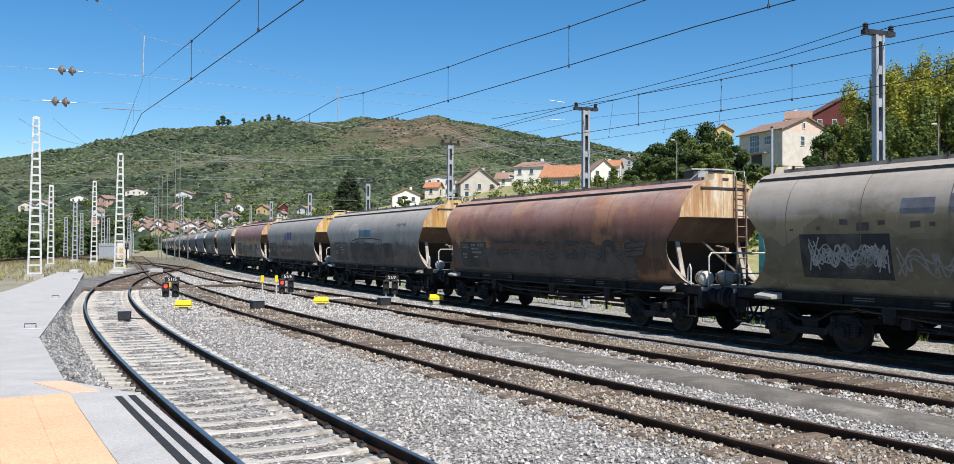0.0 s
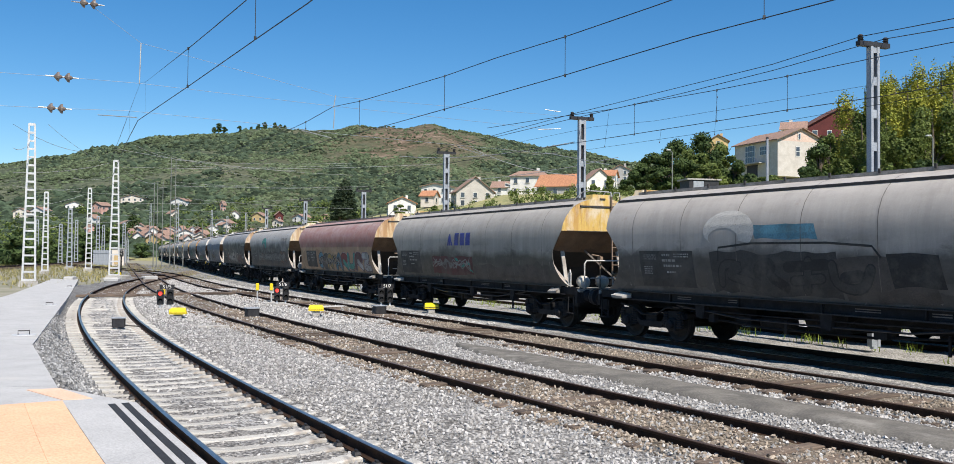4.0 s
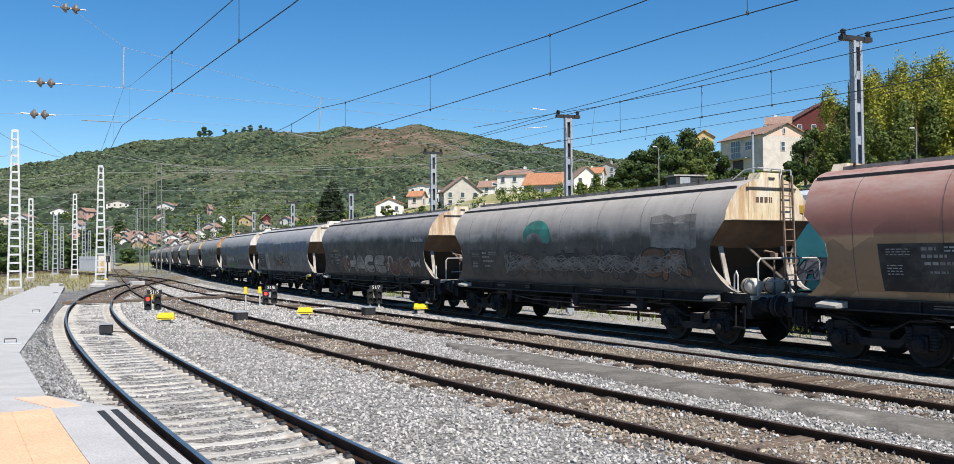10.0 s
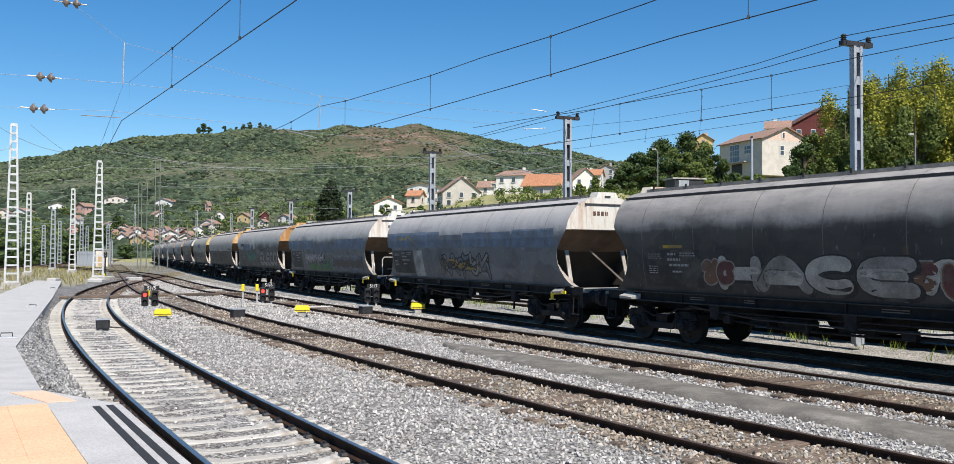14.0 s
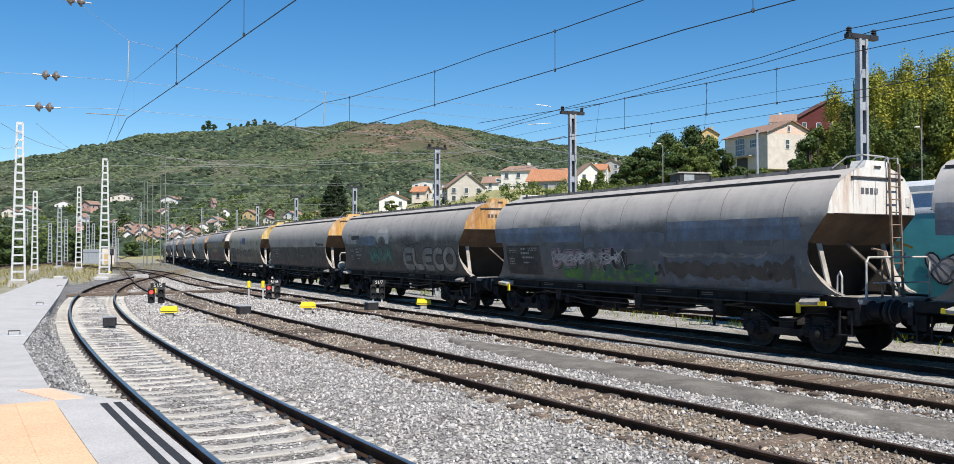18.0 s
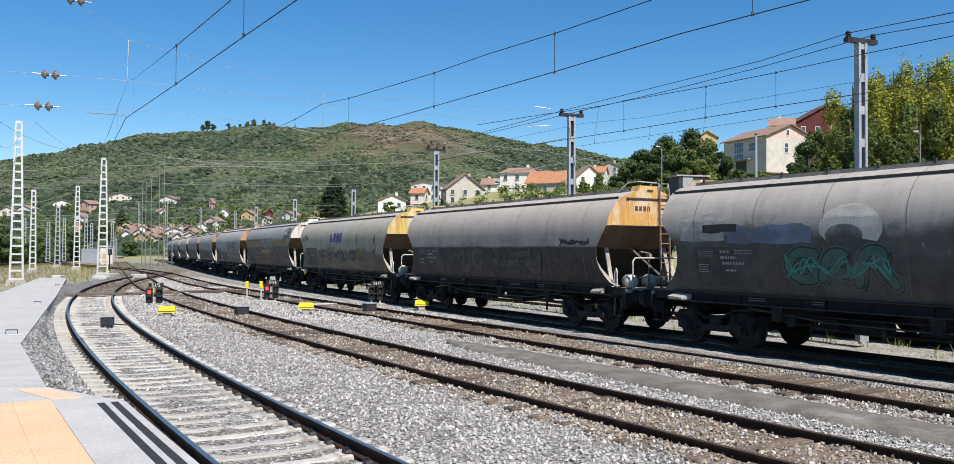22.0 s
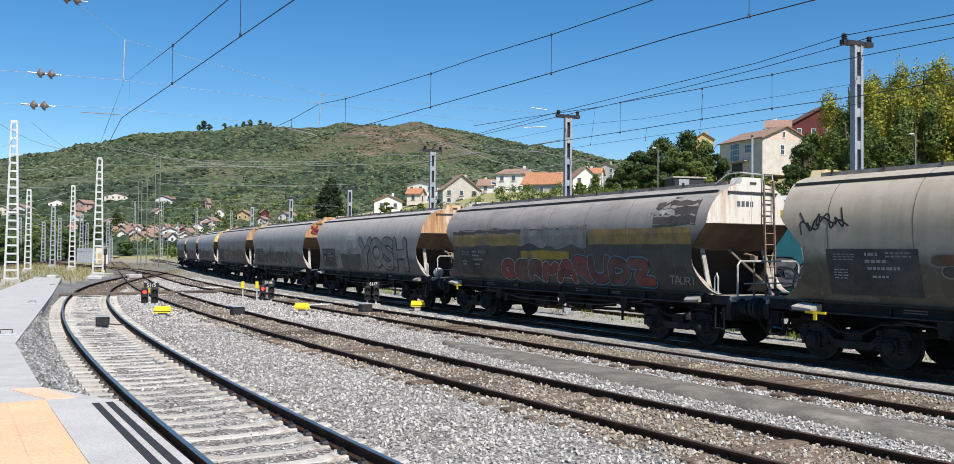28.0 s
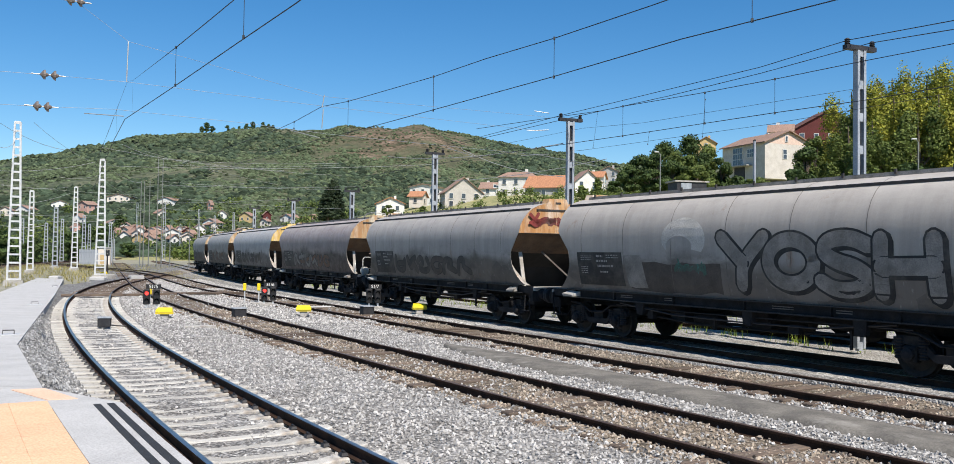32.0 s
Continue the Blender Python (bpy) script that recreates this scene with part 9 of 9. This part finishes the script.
def crest_pick(rnd):
    az = rnd.choice([rnd.uniform(-0.305, -0.225), rnd.uniform(-0.3, -0.23), rnd.uniform(-0.27, -0.235), rnd.uniform(-0.05, 0.18)])
    r = rnd.uniform(880, 905)
    return r * math.sin(az), r * math.cos(az)


def valley_pick(rnd):
    az, r = rnd.uniform(-0.6, -0.3), 290 + 260 * rnd.random()
    return r * math.sin(az), r * math.cos(az)


scrub("valley_woods", 2200, valley_pick, M_WOOD, "dark woods on the lower slope", (1.4, 3.4))
scrub("crest_trees", 300, crest_pick, M_WOOD, "small dark trees standing along the crest", (3.0, 6.5))


def leaf_bank(name, n, pick, mat, label, size, leaf):
    """Bushes and low trees as many leaf clumps, one uneven bank."""
    rnd = random.Random(33)
    g = Geo()
    for _ in range(n):
        x, y = pick(rnd)
        s = rnd.uniform(*size)
        leaves(g, (x, y, max(ground_z(x, y), -0.38) + s * rnd.uniform(0.35, 0.8)), (s, s, s * 0.9), 46, leaf * s, rnd)
    tagged(part(name, g, mat), label, "bushes", kind="stuff")


def yard_far(rnd):
    y = rnd.uniform(128, 240)
    return -67 - 0.286 * (y - 122) - rnd.uniform(4, 22), y


def town_pick(rnd):
    while True:
        az, r = rnd.uniform(-0.56, -0.14), 262 + 190 * rnd.random() ** 1.5
        x, y = r * math.sin(az), r * math.cos(az)
        if noise.noise(Vector((x * 0.035, y * 0.02, 2))) > -0.12:
            return x, y


leaf_bank("far_bushes", 300, yard_far, M_LEAF_DARK, "dark leafy bushes behind the far end of the yard", (1.2, 3.2), 0.3)
leaf_bank("town_trees", 620, town_pick, M_LEAF_MID, "green trees and gardens between the far houses", (1.5, 3.8), 0.3)


def bank_pick(rnd):
    while True:
        y = rnd.uniform(45, 200)
        x = rnd.uniform(-0.12, 0.6) * y
        d = bend_d(x, y)
        if d > 45:
            return x, y


leaf_bank("bank_bushes", 900, bank_pick, M_LEAF_MID, "green bushes and gardens on the slope behind the train", (0.6, 1.6), 0.3)


def weeds(name, n, pick, mat, label, hgt):
    rnd = random.Random(9)
    g = Geo()
    for _ in range(n):
        x, y = pick(rnd)
        z = max(ground_z(x, y), -0.3) - 0.02
        for _ in range(5):
            a, h = rnd.uniform(0, 6.28), rnd.uniform(*hgt)
            dx, dy = math.cos(a), math.sin(a)
            i = len(g.v)
            g.v += [(x - dy * 0.02, y + dx * 0.02, z), (x + dy * 0.02, y - dx * 0.02, z), (x + dx * h * 0.5, y + dy * h * 0.5, z + h)]
            g.f.append((i, i + 1, i + 2))
            x += rnd.uniform(-0.08, 0.08)
            y += rnd.uniform(-0.08, 0.08)
    tagged(part(name, g, mat), label, "weeds", kind="stuff")


M_WEED = leafy("bright_green_weeds", (0.3, 0.38, 0.06), (0.2, 0.28, 0.05))
M_DRYWEED = leafy("dry_yellow_grass", (0.42, 0.36, 0.15), (0.3, 0.28, 0.11))


def siding_pick(rnd):
    p, _ = curve_at(rnd.uniform(-4, 75), TRAIN_D + rnd.choice([3.4, 9.5, 10.5]) + rnd.gauss(0, 0.5))
    return p.x, p.y


def left_pick(rnd):
    y = rnd.uniform(58, 150)
    return t1_x(y) - 4 - rnd.random() * 40, y


weeds("siding_weeds", 1500, siding_pick, M_WEED, "bright green weeds beside the siding", (0.15, 0.5))
def far_yard_pick(rnd):
    y = rnd.uniform(72, 150)
    return t3_x(y) + rnd.gauss(2.6, 1.2) + (4 if rnd.random() < 0.4 else 0), y


weeds("far_yard_tufts", 1300, far_yard_pick, M_DRYWEED, "dry tufts between the far tracks", (0.1, 0.35))
weeds("yard_grass", 5000, left_pick, M_DRYWEED, "dry yellow grass at the yard's edge", (0.15, 0.5))


# ---- far yard: fence, relay hut, signal ----
for i in range(9):
    f = thing("fence_panel", pose(-68.5 + i * 0.46, 150, -0.3, 0, 0, 8), "grey corrugated metal fence panel", "fence", "fence panels")
    part("sheet", Geo().box((0, 0, 1.4), (0.42, 0.06, 2.6)), M_MAST, f)
    part("rail", Geo().box((0, -0.06, 2.2), (0.46, 0.05, 0.1)), M_MAST, f)
hut = thing("relay_hut", pose(-62.2, 145, -0.3, 0, 0, 20), "small cream relay hut with an orange door", "hut")
part("body", Geo().bevel_box((0, 0, 1.5), (1.9, 1.6, 3.0), 0.06), CREAM, hut)
part("door", Geo().box((-0.2, -0.82, 1.1), (0.8, 0.05, 1.5)), OCHRE, hut, "ochre door")
part("roof", Geo().box((0, 0, 3.05), (2.2, 1.9, 0.14)), M_CONCRETE, hut)
sg = thing("colour_light_signal", pose(-35.75, 84, -0.3, 0, 0, 15), "black colour-light signal on a dark post", "signal")
part("post", Geo().tube([(0, 0, 0), (0, 0, 2.1)], 0.07, 8), M_BLACK, sg)
hd = part("head", Geo().bevel_box((0, 0, 2.35), (0.4, 0.25, 0.62), 0.05), M_BLACK, sg)
for z in (2.22, 2.48):
    part("lens", Geo().lathe([(0.09, 0), (0.09, 0.012), (0.05, 0.03)], 12, Matrix.Translation((0, -0.125, z)) @ Euler((radians(90), 0, 0)).to_matrix().to_4x4()), M_OFF_LAMP, hd)
for x, y in ((-35.4, 82.5), (-22.5, 88.0)):
    yellow_cover(x, y, 10)
for i, (x, y) in enumerate(((-30.5, 70.0), (-31.3, 72.0), (-29.2, 74.5), (-32.0, 75.5), (-33.2, 68.5))):
    b = thing("rubble_block", pose(x, y, -0.25, 0, 0, 25 * i), "pale broken concrete block lying in the yard", "block", "rubble blocks")
    part("block", Geo().bevel_box((0, 0, 0.2), (1.2, 0.7, 0.3 + 0.06 * i), 0.06), M_CONCRETE if i % 2 else M_PLATFORM, b)


# ---- what moves ----
def train_pos(t):
    """Wagon number whose front corner passes the nearest point at t seconds."""
    return -2.05617 + 0.422692 * t - 9.01557e-4 * t * t - 1.22890e-6 * t ** 3


def wagon_pose(k, t):
    s = WAGON_L * (k - train_pos(t)) + 6.72
    a, b = curve_at(s - 5.4, TRAIN_D)[0], curve_at(s + 5.4, TRAIN_D)[0]
    c, d = (a + b) / 2, a - b
    return pose(c.x, c.y, TRAIN_Z, 0, 0, math.degrees(math.atan2(d.y, d.x)))


def motions():
    for i, w in enumerate(WAGONS):
        walk(w, [(t * 0.5, wagon_pose(FIRST + i, t * 0.5)) for t in range(65)])
    for w in WAGONS:
        for o in w.children_recursive:
            if o.name.startswith("wheelset"):
                x = o.location.x
                walk(o, [(t * 0.1, pose(x, 0, 0.46, 0, math.degrees(WAGON_L * (train_pos(t * 0.1) - train_pos(0)) / 0.46) % 360, 0)) for t in range(321)])


motions()
